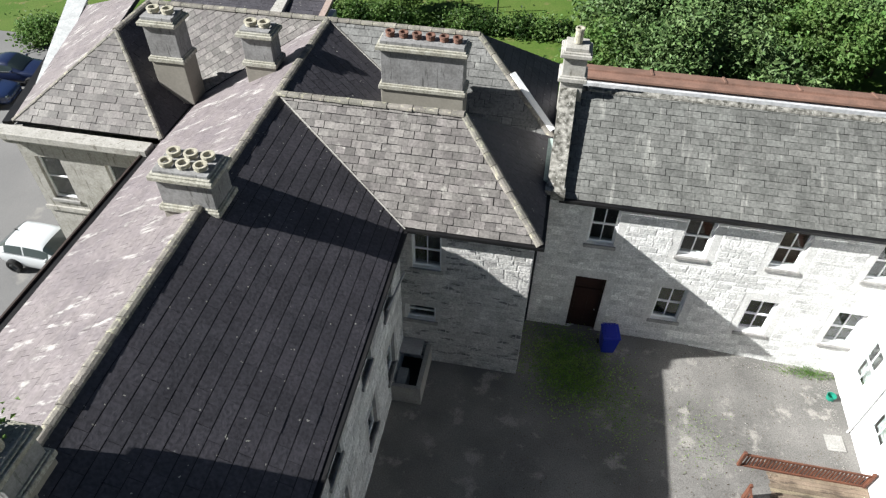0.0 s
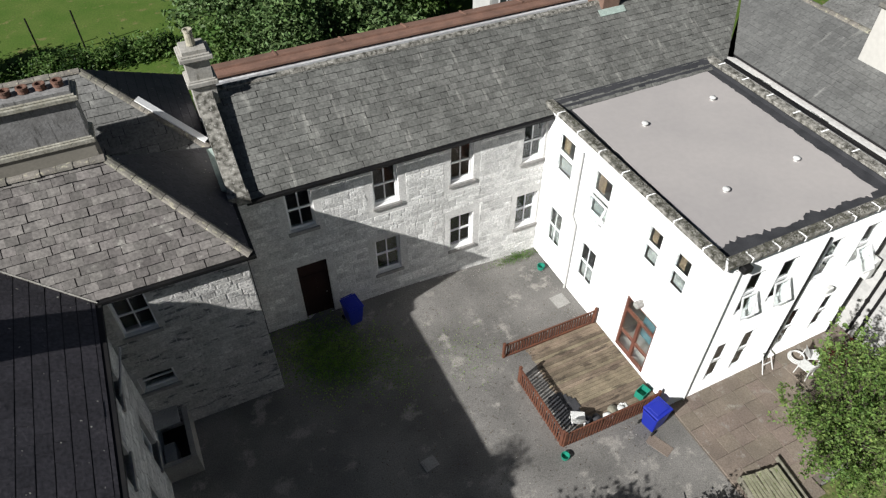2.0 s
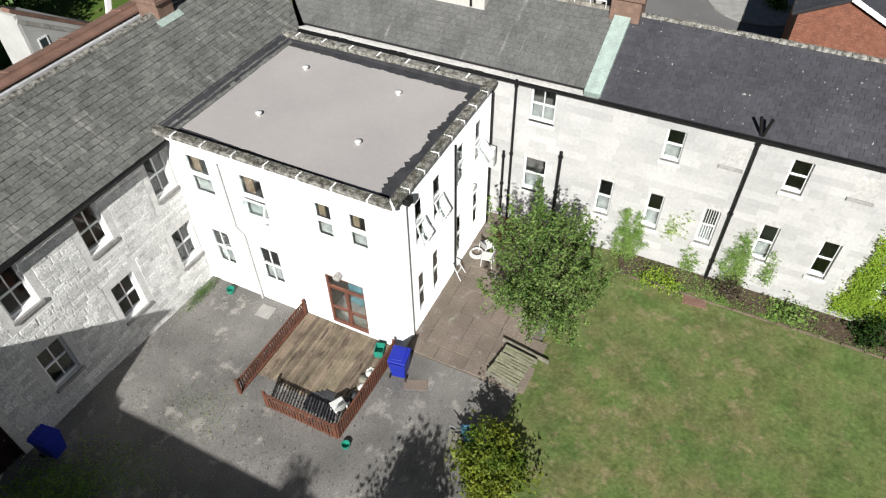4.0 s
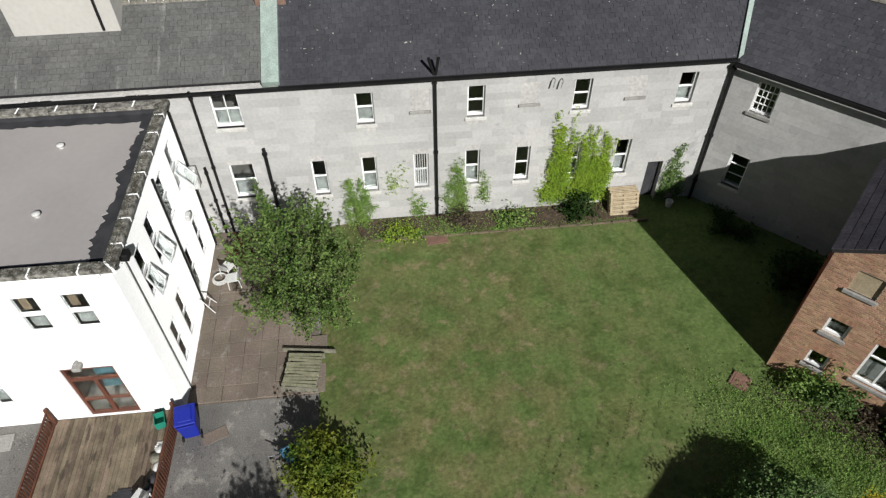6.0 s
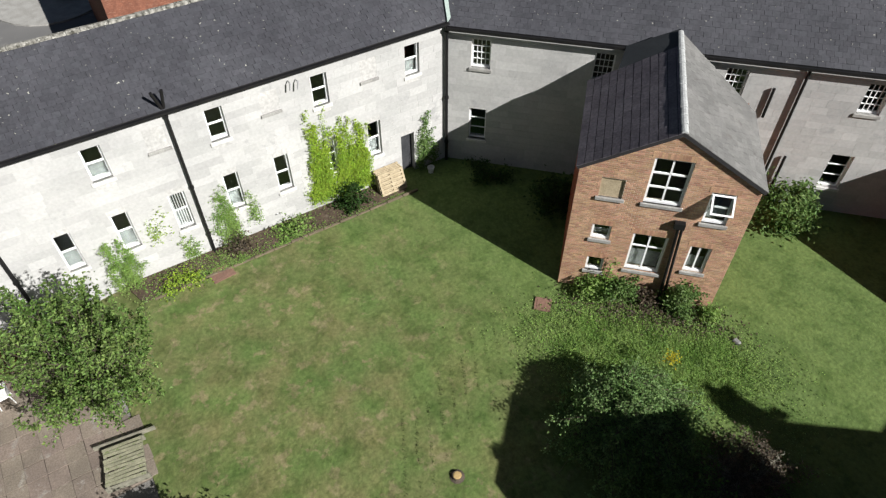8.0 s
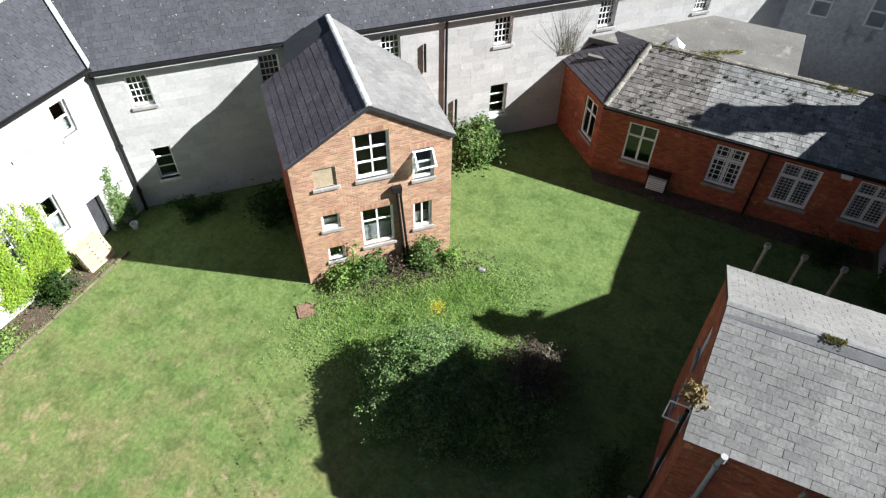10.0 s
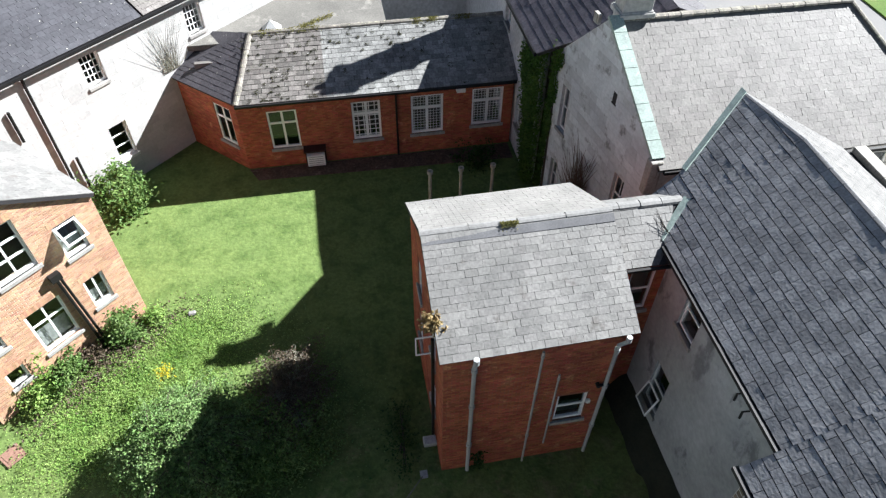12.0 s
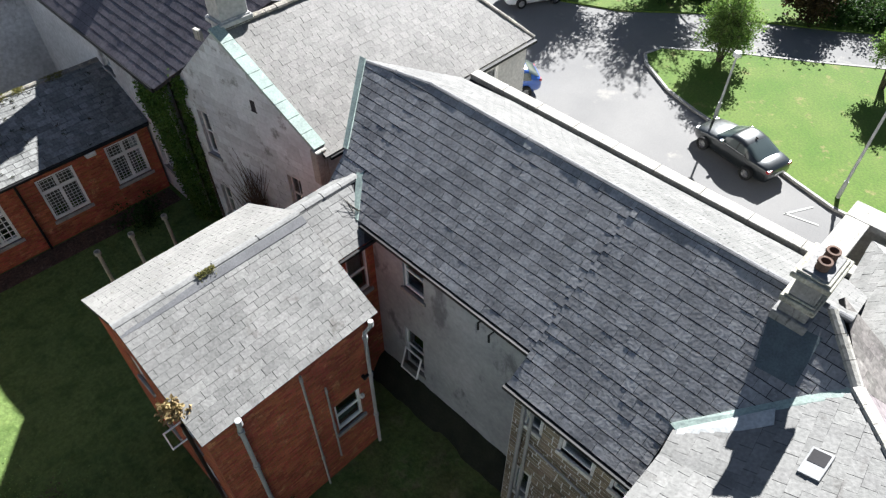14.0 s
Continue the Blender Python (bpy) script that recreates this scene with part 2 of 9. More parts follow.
# broad and fine mottling of the turf
_bsdf = [q for q in _gn if q.bl_idname == "ShaderNodeBsdfPrincipled"][0]
_src = _bsdf.inputs["Base Color"].links[0].from_socket
_geo = [q for q in _gn if q.bl_idname == "ShaderNodeNewGeometry"][0].outputs["Position"]
for _scale, _lo, _hi, _rgb in ((0.42, 0.42, 0.60, (1.14, 1.10, 1.10)), (0.95, 0.47, 0.62, (0.66, 0.73, 0.62)), (2.7, 0.50, 0.66, (0.74, 0.77, 0.68)), (6.0, 0.45, 0.60, (1.20, 1.17, 1.20)), (17.0, 0.48, 0.66, (0.84, 0.86, 0.84))):
    _no = _gn.new("ShaderNodeTexNoise")
    _no.inputs["Scale"].default_value, _no.inputs["Detail"].default_value, _no.inputs["Roughness"].default_value = _scale, 9.0, 0.68
    _no.inputs["Distortion"].default_value = 0.25
    _gl.new(_geo, _no.inputs["Vector"])
    _rg = _gn.new("ShaderNodeMapRange")
    _rg.inputs[1].default_value, _rg.inputs[2].default_value = _lo, _hi
    _gl.new(_no.outputs[0], _rg.inputs[0])
    _mx = _gn.new("ShaderNodeMix")
    _mx.data_type, _mx.blend_type = 'RGBA', 'MULTIPLY'
    _mx.inputs[7].default_value = (*_rgb, 1.0)
    _gl.new(_rg.outputs[0], _mx.inputs[0])
    _gl.new(_src, _mx.inputs[6])
    _src = _mx.outputs[2]
_gl.new(_src, _bsdf.inputs["Base Color"])
SOIL = mat("bare_soil", (0.10, 0.07, 0.05), (0.07, 0.05, 0.035), scale=2, fine=12, rough=1.0, third=(0.15, 0.12, 0.09), cut=0.58, bump=0.9, fscale=0.35, dist=0.05)
SLABM = pair("concrete_paving", (0.225, 0.183, 0.148), (0.17, 0.14, 0.114), scale=0.9, fine=22, rough=0.95, spread=0.07, third=(0.26, 0.235, 0.205), cut=0.58, fscale=0.25)
DECK = pair("weathered_decking", (0.225, 0.18, 0.128), (0.135, 0.107, 0.076), scale=1.9, fine=20, rough=0.9, spread=0.38, third=(0.085, 0.067, 0.05), cut=0.55, stretch=(0.25, 1.0, 1.0))
FENCE = mat("red_brown_fence_stain", (0.155, 0.062, 0.036), (0.11, 0.046, 0.03), scale=3, fine=20, rough=0.8)
DOORM = mat("dark_brown_door_paint", (0.035, 0.016, 0.013), (0.028, 0.013, 0.011), rough=0.55)
MAHOG = mat("reddish_brown_door_frame", (0.15, 0.058, 0.038), (0.115, 0.046, 0.032), rough=0.5)
CONC = mat("concrete", (0.37, 0.36, 0.34), (0.30, 0.29, 0.27), scale=2, fine=20, rough=0.95, third=(0.22, 0.21, 0.19), cut=0.62)
BARK = mat("bark", (0.095, 0.075, 0.055), (0.06, 0.05, 0.04), scale=5, fine=25, rough=1.0, bump=0.8)
BLUE = mat("blue_plastic", (0.012, 0.025, 0.36), (0.015, 0.03, 0.30), rough=0.4, bump=0.05, fscale=0.05)
GREENP = mat("green_plastic", (0.02, 0.25, 0.17), (0.02, 0.2, 0.14), rough=0.45, bump=0)
WHITEP = mat("white_plastic", (0.7, 0.7, 0.68), (0.6, 0.6, 0.58), rough=0.5, bump=0)
RUBBER = mat("tyre_rubber", (0.02, 0.02, 0.02), rough=0.85, bump=0.1)
ALLOY = mat("wheel_alloy", (0.5, 0.5, 0.51), rough=0.35, metal=0.9, bump=0)
PALLET = mat("pale_timber", (0.45, 0.37, 0.25), (0.36, 0.29, 0.19), scale=4, fine=20, rough=0.9)
OLDWOOD = mat("grey_timber", (0.25, 0.235, 0.185), (0.17, 0.165, 0.125), scale=4, fine=20, rough=0.95)
MOSSWOOD = mat("mossy_slats", (0.30, 0.29, 0.20), (0.22, 0.215, 0.145), scale=3, fine=18, rough=0.95, third=(0.16, 0.19, 0.08), cut=0.56)
BLIND = mat("brown_curtain", (0.13, 0.095, 0.06), (0.10, 0.07, 0.045), rough=0.9, bump=0)
NET = mat("net_curtain", (0.22, 0.225, 0.215), (0.14, 0.145, 0.14), scale=5, rough=0.9, bump=0)
CURTAIN = mat("teal_curtain", (0.03, 0.085, 0.105), (0.05, 0.11, 0.125), scale=6, rough=0.9, bump=0)
DARKROOM = mat("light_stop_face", (0.16, 0.15, 0.14), (0.13, 0.12, 0.11), rough=0.9, bump=0)
LINEPAINT = mat("faded_road_paint", (0.5, 0.5, 0.48), (0.34, 0.34, 0.32), scale=6, rough=0.9)


def leaf_mat(name, a, b, spread=0.35, through_light=0.42):
    m = mat(name, a, b, scale=1.0, fine=4, rough=0.55, bump=0, rnd="island", spread=spread, fscale=0.25, spec=0.25)
    n, l = m.node_tree.nodes, m.node_tree.links
    p = n["Principled BSDF"]
    tr = n.new("ShaderNodeBsdfTranslucent")
    mx = n.new("ShaderNodeMixShader")
    mx.inputs[0].default_value = through_light
    src = p.inputs["Base Color"].links[0].from_socket
    l.new(src, tr.inputs[0])
    l.new(p.outputs[0], mx.inputs[1])
    l.new(tr.outputs[0], mx.inputs[2])
    l.new(mx.outputs[0], n["Material Output"].inputs[0])
    return m


LEAF_APPLE = leaf_mat("orchard_leaf", (0.118, 0.205, 0.046), (0.195, 0.275, 0.082), 0.55)
LEAF_GOLD = leaf_mat("golden_leaf", (0.22, 0.25, 0.03), (0.09, 0.15, 0.02), 0.5)
LEAF_WOOD = leaf_mat("woodland_leaf", (0.085, 0.15, 0.045), (0.15, 0.22, 0.09), 0.5, 0.25)
LEAF_DARK = leaf_mat("dark_leaf", (0.025, 0.06, 0.012), (0.045, 0.09, 0.02))
LEAF_SHRUB = leaf_mat("shrub_leaf", (0.11, 0.20, 0.05), (0.165, 0.25, 0.08))
LEAF_GREY = leaf_mat("grey_green_leaf", (0.145, 0.25, 0.075), (0.21, 0.315, 0.12), 0.45, 0.4)
LEAF_IVY = leaf_mat("ivy_leaf", (0.34, 0.46, 0.055), (0.25, 0.38, 0.045))
LEAF_IVYD = leaf_mat("dark_ivy_leaf", (0.075, 0.155, 0.026), (0.115, 0.20, 0.042))
LEAF_RED = leaf_mat("red_leaf", (0.11, 0.03, 0.022), (0.15, 0.05, 0.028))
LEAF_BROWN = leaf_mat("dead_bramble", (0.15, 0.115, 0.08), (0.11, 0.088, 0.06))
LEAF_WEED = leaf_mat("weed_leaf", (0.185, 0.31, 0.068), (0.255, 0.365, 0.105), 0.35)
LEAF_RUT = leaf_mat("rut_grass", (0.088, 0.125, 0.036), (0.10, 0.105, 0.046), 0.2)
LEAF_STRAW = leaf_mat("dry_straw", (0.36, 0.28, 0.14), (0.28, 0.21, 0.10))
LEAF_MOSS = leaf_mat("roof_moss", (0.22, 0.20, 0.055), (0.12, 0.12, 0.04))
LEAF_LIME = leaf_mat("young_tree_leaf", (0.15, 0.25, 0.055), (0.21, 0.31, 0.08))
FLOWER = leaf_mat("yellow_flower", (0.52, 0.46, 0.04), (0.45, 0.40, 0.03))

# ---- building helpers ----
WORLD = {}


def where(ob):
    return WORLD.get(ob.name, Matrix())


def hang(ob, parent, m=None):
    """Parents ob, which stands at m in the world, to parent."""
    m = m or Matrix()
    WORLD[ob.name] = m
    ob.parent = parent
    if parent:
        ob.matrix_parent_inverse = where(parent).inverted()
    ob.matrix_basis = m
    return ob


def thing(name, at, label, category, group="", kind=""):
    ob = new(name)
    ob.empty_display_size = 0.3
    hang(ob, None, Matrix.Translation(at))
    return tagged(ob, label, category, group, kind)


def finish(name, bm, material, smooth=False):
    me = bpy.data.meshes.new(name)
    bm.normal_update()
    bm.to_mesh(me)
    bm.free()
    me.materials.append(material)
    if smooth:
        me.polygons.foreach_set("use_smooth", [True] * len(me.polygons))
    return me


def part(name, bm, material, parent, label="", m=None, smooth=False, kind=""):
    me = bm if isinstance(bm, bpy.types.Mesh) else finish(name, bm, material, smooth)
    ob = hang(new(name, me), parent, m)
    return tagged(ob, label, "", "", kind)


def solo(name, bm, material, label, category, at=(0, 0, 0), group="", kind="", smooth=False):
    """A thing that is one mesh; the mesh is built about its base."""
    ob = new(name, finish(name, bm, material, smooth))
    hang(ob, None, Matrix.Translation(at) if not isinstance(at, Matrix) else at)
    return tagged(ob, label, category, group, kind)


def box(bm, x0, x1, y0, y1, z0, z1, m=None):
    v = [bm.verts.new((x, y, z)) for x in (x0, x1) for y in (y0, y1) for z in (z0, z1)]
    if m:
        for w in v:
            w.co = m @ w.co
    for f in ((0, 1, 3, 2), (4, 6, 7, 5), (0, 4, 5, 1), (2, 3, 7, 6), (0, 2, 6, 4), (1, 5, 7, 3)):
        bm.faces.new([v[i] for i in f])
    return v


def boxes(*rows, m=None, bevel=0.0):
    bm = bmesh.new()
    for r in rows:
        box(bm, *r, m=m)
    if bevel:
        bmesh.ops.bevel(bm, geom=bm.edges[:], offset=bevel, segments=1, affect='EDGES')
    return bm


def tube(bm, p, q, r0, r1=None, seg=10, cap=True):
    p, q = Vector(p), Vector(q)
    r1 = r0 if r1 is None else r1
    turn = (q - p).to_track_quat('Z', 'Y').to_matrix()
    rings = []
    for c, r in ((p, r0), (q, r1)):
        rings.append([bm.verts.new(c + turn @ Vector((r * math.cos(2 * math.pi * i / seg), r * math.sin(2 * math.pi * i / seg), 0))) for i in range(seg)])
    for i in range(seg):
        bm.faces.new((rings[0][i], rings[0][(i + 1) % seg], rings[1][(i + 1) % seg], rings[1][i]))
    if cap:
        bm.faces.new(rings[0][::-1])
        bm.faces.new(rings[1])


def tubes(*rows, seg=10):
    bm = bmesh.new()
    for r in rows:
        tube(bm, *r, seg=seg)
    return bm


def turned(profile, seg=16):
    """A turned shape from (radius, height) pairs; closed at the ends where the radius is zero."""
    bm = bmesh.new()
    rings = [[bm.verts.new((r * math.cos(2 * math.pi * i / seg), r * math.sin(2 * math.pi * i / seg), z)) for i in range(seg)] for r, z in profile]
    for a, b in zip(rings, rings[1:]):
        for i in range(seg):
            bm.faces.new((a[i], a[(i + 1) % seg], b[(i + 1) % seg], b[i]))
    bmesh.ops.remove_doubles(bm, verts=bm.verts[:], dist=1e-5)
    return bm


def slab(pts, thick):
    """A flat polygon in space, thickened downwards along its normal."""
    bm = bmesh.new()
    pts = [Vector(p) for p in pts]
    n = (pts[1] - pts[0]).cross(pts[-1] - pts[0]).normalized()
    if n.z < 0:
        pts.reverse()
        n = -n
    top = [bm.verts.new(p) for p in pts]
    low = [bm.verts.new(p - n * thick) for p in pts]
    bm.faces.new(top)
    bm.faces.new(low[::-1])
    for i in range(len(pts)):
        j = (i + 1) % len(pts)
        bm.faces.new((top[i], low[i], low[j], top[j]))
    return bm


def joined(name, verts, faces, material, parent, kind="stuff", label=""):
    me = bpy.data.meshes.new(name)
    me.from_pydata(verts, [], faces)
    me.materials.append(material)
    return tagged(hang(new(name, me), parent), label, "", "", kind)


def clip(poly, edges):
    """A polygon cut by half planes (point, inward normal), all in two dimensions."""
    for (px, py), (nx, ny) in edges:
        out = []
        for i, a in enumerate(poly):
            b = poly[(i + 1) % len(poly)]
            da, db = (a[0] - px) * nx + (a[1] - py) * ny, (b[0] - px) * nx + (b[1] - py) * ny
            if da >= 0:
                out.append(a)
            if (da < 0) != (db < 0):
                k = da / (da - db)
                out.append((a[0] + k * (b[0] - a[0]), a[1] + k * (b[1] - a[1])))
        poly = out
        if len(poly) < 3:
            return []
    return poly


LATER = []      # roof and wall pieces, made last


def slope(parent, pts, mats, gauge=0.26, width=0.31, own=0, near=None, lift=0.012, name="slate", cgap=0.004, phase=0.0, ragged=0.004):
    """One slated slope: pts goes round it, beginning with its eave from left to right as seen from outside."""
    pts = [Vector(p) for p in pts]
    u = (pts[1] - pts[0]).normalized()
    nrm = None
    for p in pts[2:]:
        c = u.cross(p - pts[0])
        if c.length > 1e-6:
            nrm = c.normalized()
            break
    if nrm.z < 0:
        nrm = -nrm
        u = -u
    v = nrm.cross(u)
    pts = [p - nrm * (p - pts[0]).dot(nrm) for p in pts]
    part("roof_slope", slab([p - nrm * 0.015 for p in pts], 0.12), UNDER, parent)
    flat = [((p - pts[0]).dot(u), (p - pts[0]).dot(v)) for p in pts]
    area = sum(a[0] * b[1] - b[0] * a[1] for a, b in zip(flat, flat[1:] + flat[:1]))
    if area < 0:
        flat.reverse()
    edges = []
    for a, b in zip(flat, flat[1:] + flat[:1]):
        d = (b[0] - a[0], b[1] - a[1])
        s = math.hypot(*d)
        if s > 1e-6:
            edges.append((a, (-d[1] / s, d[0] / s)))
    LATER.append(("slate", parent, name, pts[0].copy(), u.copy(), v.copy(), nrm.copy(), flat, edges, mats, gauge, width, own, near, lift, cgap, phase, ragged))


def make_slates(parent, name, o, u, v, nrm, flat, edges, mats, gauge, width, own, near, lift, cgap, phase, ragged):
    rng = random.Random(hash((round(o.x, 2), round(o.y, 2), round(u.x, 2))) & 0xffff)
    x0, x1 = min(p[0] for p in flat), max(p[0] for p in flat)
    y0, y1 = min(p[1] for p in flat), max(p[1] for p in flat)
    whole, verts, faces = [], [], []
    gap = 0.0035
    for j in range(-1 if phase else 0, int((y1 - y0) / gauge) + 1):
        for i in range(int((x1 - x0) / width) + 2):
            a = x0 + (i - (0.5 if j % 2 else 0)) * width + rng.uniform(-1.2, 1.2) * ragged
            b = y0 + phase + j * gauge + rng.uniform(-0.8, 0.8) * ragged
            rect = [(a + gap, b), (a + width - gap, b), (a + width - gap, b + gauge - cgap), (a + gap, b + gauge - cgap)]
            cut = clip(rect, edges)
            if len(cut) < 3:
                continue
            k = rng.uniform(0.85, 1.2) if rng.random() > 0.015 else rng.uniform(1.6, 2.4)
            if len(cut) == 4 and all(abs(p[0] - q[0]) + abs(p[1] - q[1]) < 1e-6 for p, q in zip(sorted(cut), sorted(rect))):
                whole.append((a + width / 2, b, k, rng.gauss(0, ragged)))
            else:
                def h(q):
                    return lift * k * (1 - (q[1] - b) / gauge) + 0.004
                base = len(verts)
                verts += [tuple(o + u * p[0] + v * p[1] + nrm * h(p)) for p in cut]
                verts += [tuple(o + u * p[0] + v * p[1] - nrm * 0.01) for p in cut]
                n = len(cut)
                faces.append(list(range(base, base + n)))
                faces += [[base + q, base + n + q, base + n + (q + 1) % n, base + (q + 1) % n] for q in range(n)]
    if own and near:
        c = Vector(near)
        whole.sort(key=lambda w: (o + u * w[0] + v * w[1] - c).length)
    w = width - 2 * gap
    g = gauge - cgap
    loc = [(-w / 2, 0, lift), (w / 2, 0, lift), (w / 2, g, 0.004), (-w / 2, g, 0.004), (-w / 2, 0, -0.01), (w / 2, 0, -0.01), (w / 2, g, -0.01), (-w / 2, g, -0.01)]
    fl = [(0, 1, 2, 3), (0, 4, 5, 1), (1, 5, 6, 2), (3, 7, 4, 0)]
    if own:
        me = bpy.data.meshes.new(name)
        me.from_pydata(loc, [], fl)
        me.materials.append(mats[0])
        frame_m = Matrix((u, v, nrm)).transposed().to_4x4()
        for x, y, k, tw in whole[:own]:
            m = Matrix.Translation(o + u * x + v * y) @ frame_m @ Matrix.Rotation(tw, 4, 'Z') @ Matrix.Diagonal((1, 1, k, 1))
            hang(new(name, me), parent, m)
    for x, y, k, tw in whole[own:]:
        base = len(verts)
        ct, stn = math.cos(tw), math.sin(tw)
        verts += [tuple(o + u * (x + p[0] * ct - p[1] * stn) + v * (y + p[0] * stn + p[1] * ct) + nrm * (p[2] * (k if p[2] > 0 else 1))) for p in loc]
        faces += [tuple(base + q for q in f) for f in fl]
    if verts:
        joined("slating", verts, faces, mats[1], parent)


def ridge(parent, p, q, material=None, seg=0.45, r=0.13, name="ridge_tiles", drop=0.05):
    """A row of half-round ridge or hip tiles from p to q."""
    p, q = Vector(p), Vector(q)
    d = q - p
    n = max(1, round(d.length / seg))
    side = d.cross(Vector((0, 0, 1))).normalized()
    up = side.cross(d).normalized()
    rng = random.Random(n)
    verts, faces = [], []
    for i in range(n):
        a, b = p + d * (i / n), p + d * ((i + 0.97) / n)
        rr = r * rng.uniform(0.92, 1.08)
        base = len(verts)
        for e, s in ((a, 1.0), (b, 0.94)):
            for k in range(6):
                t = math.pi * k / 5
                verts.append(tuple(e + side * (math.cos(t) * rr * s * 1.15) + up * (math.sin(t) * rr * s * 0.75 - drop)))
        faces += [(base + k, base + k + 1, base + k + 7, base + k + 6) for k in range(5)]
        faces += [tuple(base + k for k in range(6))[::-1], tuple(base + 6 + k for k in range(6))]
    me = bpy.data.meshes.new(name)
    me.from_pydata(verts, [], faces)
    me.materials.append(material or RIDGE)
    return hang(new(name, me), parent)


class Face:
    """The outside of a wall: s runs from left to right as seen from outside, n points out."""

    def __init__(self, x, y, dx, dy, length):
        k = math.hypot(dx, dy)
        self.o, self.d, self.len = Vector((x, y, 0)), Vector((dx / k, dy / k, 0)), length
        self.n = Vector((self.d.y, -self.d.x, 0))
        self.m = Matrix.Translation(self.o) @ Matrix((self.d, -self.n, (0, 0, 1))).transposed().to_4x4()

    def at(self, s, out, z):
        return self.o + self.d * s + self.n * out + Vector((0, 0, z))


def wall(parent, face, z0, z1, holes=(), material=None, thick=0.4, top=None, name="wall", s0=0.0, label=""):
    """A wall with real openings; holes are (s0, s1, z0, z1); top gives a gable as (s, z) points above z1."""
    ss = sorted({s0, face.len, *[h[0] for h in holes], *[h[1] for h in holes]})
    zs = sorted({z0, z1, *[h[2] for h in holes], *[h[3] for h in holes]})
    ss = [s for s in ss if s0 <= s <= face.len]
    zs = [z for z in zs if z0 <= z <= z1]

    def solid(i, j):
        if not (0 <= i < len(ss) - 1 and 0 <= j < len(zs) - 1):
            return False
        cs, cz = (ss[i] + ss[i + 1]) / 2, (zs[j] + zs[j + 1]) / 2
        return not any(h[0] < cs < h[1] and h[2] < cz < h[3] for h in holes)

    bm = bmesh.new()
    for i in range(len(ss) - 1):
        for j in range(len(zs) - 1):
            if not solid(i, j):
                continue
            a, b, c, d = ss[i], ss[i + 1], zs[j], zs[j + 1]
            quads = [((a, 0, c), (b, 0, c), (b, 0, d), (a, 0, d)), ((a, thick, d), (b, thick, d), (b, thick, c), (a, thick, c))]
            if not solid(i - 1, j):
                quads.append(((a, thick, c), (a, 0, c), (a, 0, d), (a, thick, d)))
            if not solid(i + 1, j):
                quads.append(((b, 0, c), (b, thick, c), (b, thick, d), (b, 0, d)))
            if not solid(i, j - 1):
                quads.append(((a, thick, c), (b, thick, c), (b, 0, c), (a, 0, c)))
            if not solid(i, j + 1):
                quads.append(((a, 0, d), (b, 0, d), (b, thick, d), (a, thick, d)))
            for q in quads:
                q = [(min(max(p[0], s0 + thick), face.len - thick) if p[1] else p[0], p[1], p[2]) for p in q]
                bm.faces.new([bm.verts.new(face.m @ Vector(p)) for p in q])
    if top:
        pts = [(s0, z1), (face.len, z1)] + list(top)
        front = [bm.verts.new(face.m @ Vector((s, 0, z))) for s, z in pts]
        back = [bm.verts.new(face.m @ Vector((min(max(s, s0 + thick), face.len - thick), thick, z))) for s, z in pts]
        bm.faces.new(front)
        bm.faces.new(back[::-1])
        for i in range(1, len(pts)):
            j = (i + 1) % len(pts)
            bm.faces.new((front[i], back[i], back[j], front[j]))
    bmesh.ops.remove_doubles(bm, verts=bm.verts[:], dist=1e-4)
    bmesh.ops.recalc_face_normals(bm, faces=bm.faces[:])
    return part(name, bm, material, parent, label)


def courses(wall_ob, face, z0, z1, holes, mats, high, long, out, own=0, near=None, margin=0.0, top=None, s0=0.0, name="stone", gap=0.012, bev=0.012):
    LATER.append(("course", wall_ob, face, z0, z1, holes, mats, high, long, out, own, near, margin, top, s0, name, gap, bev))


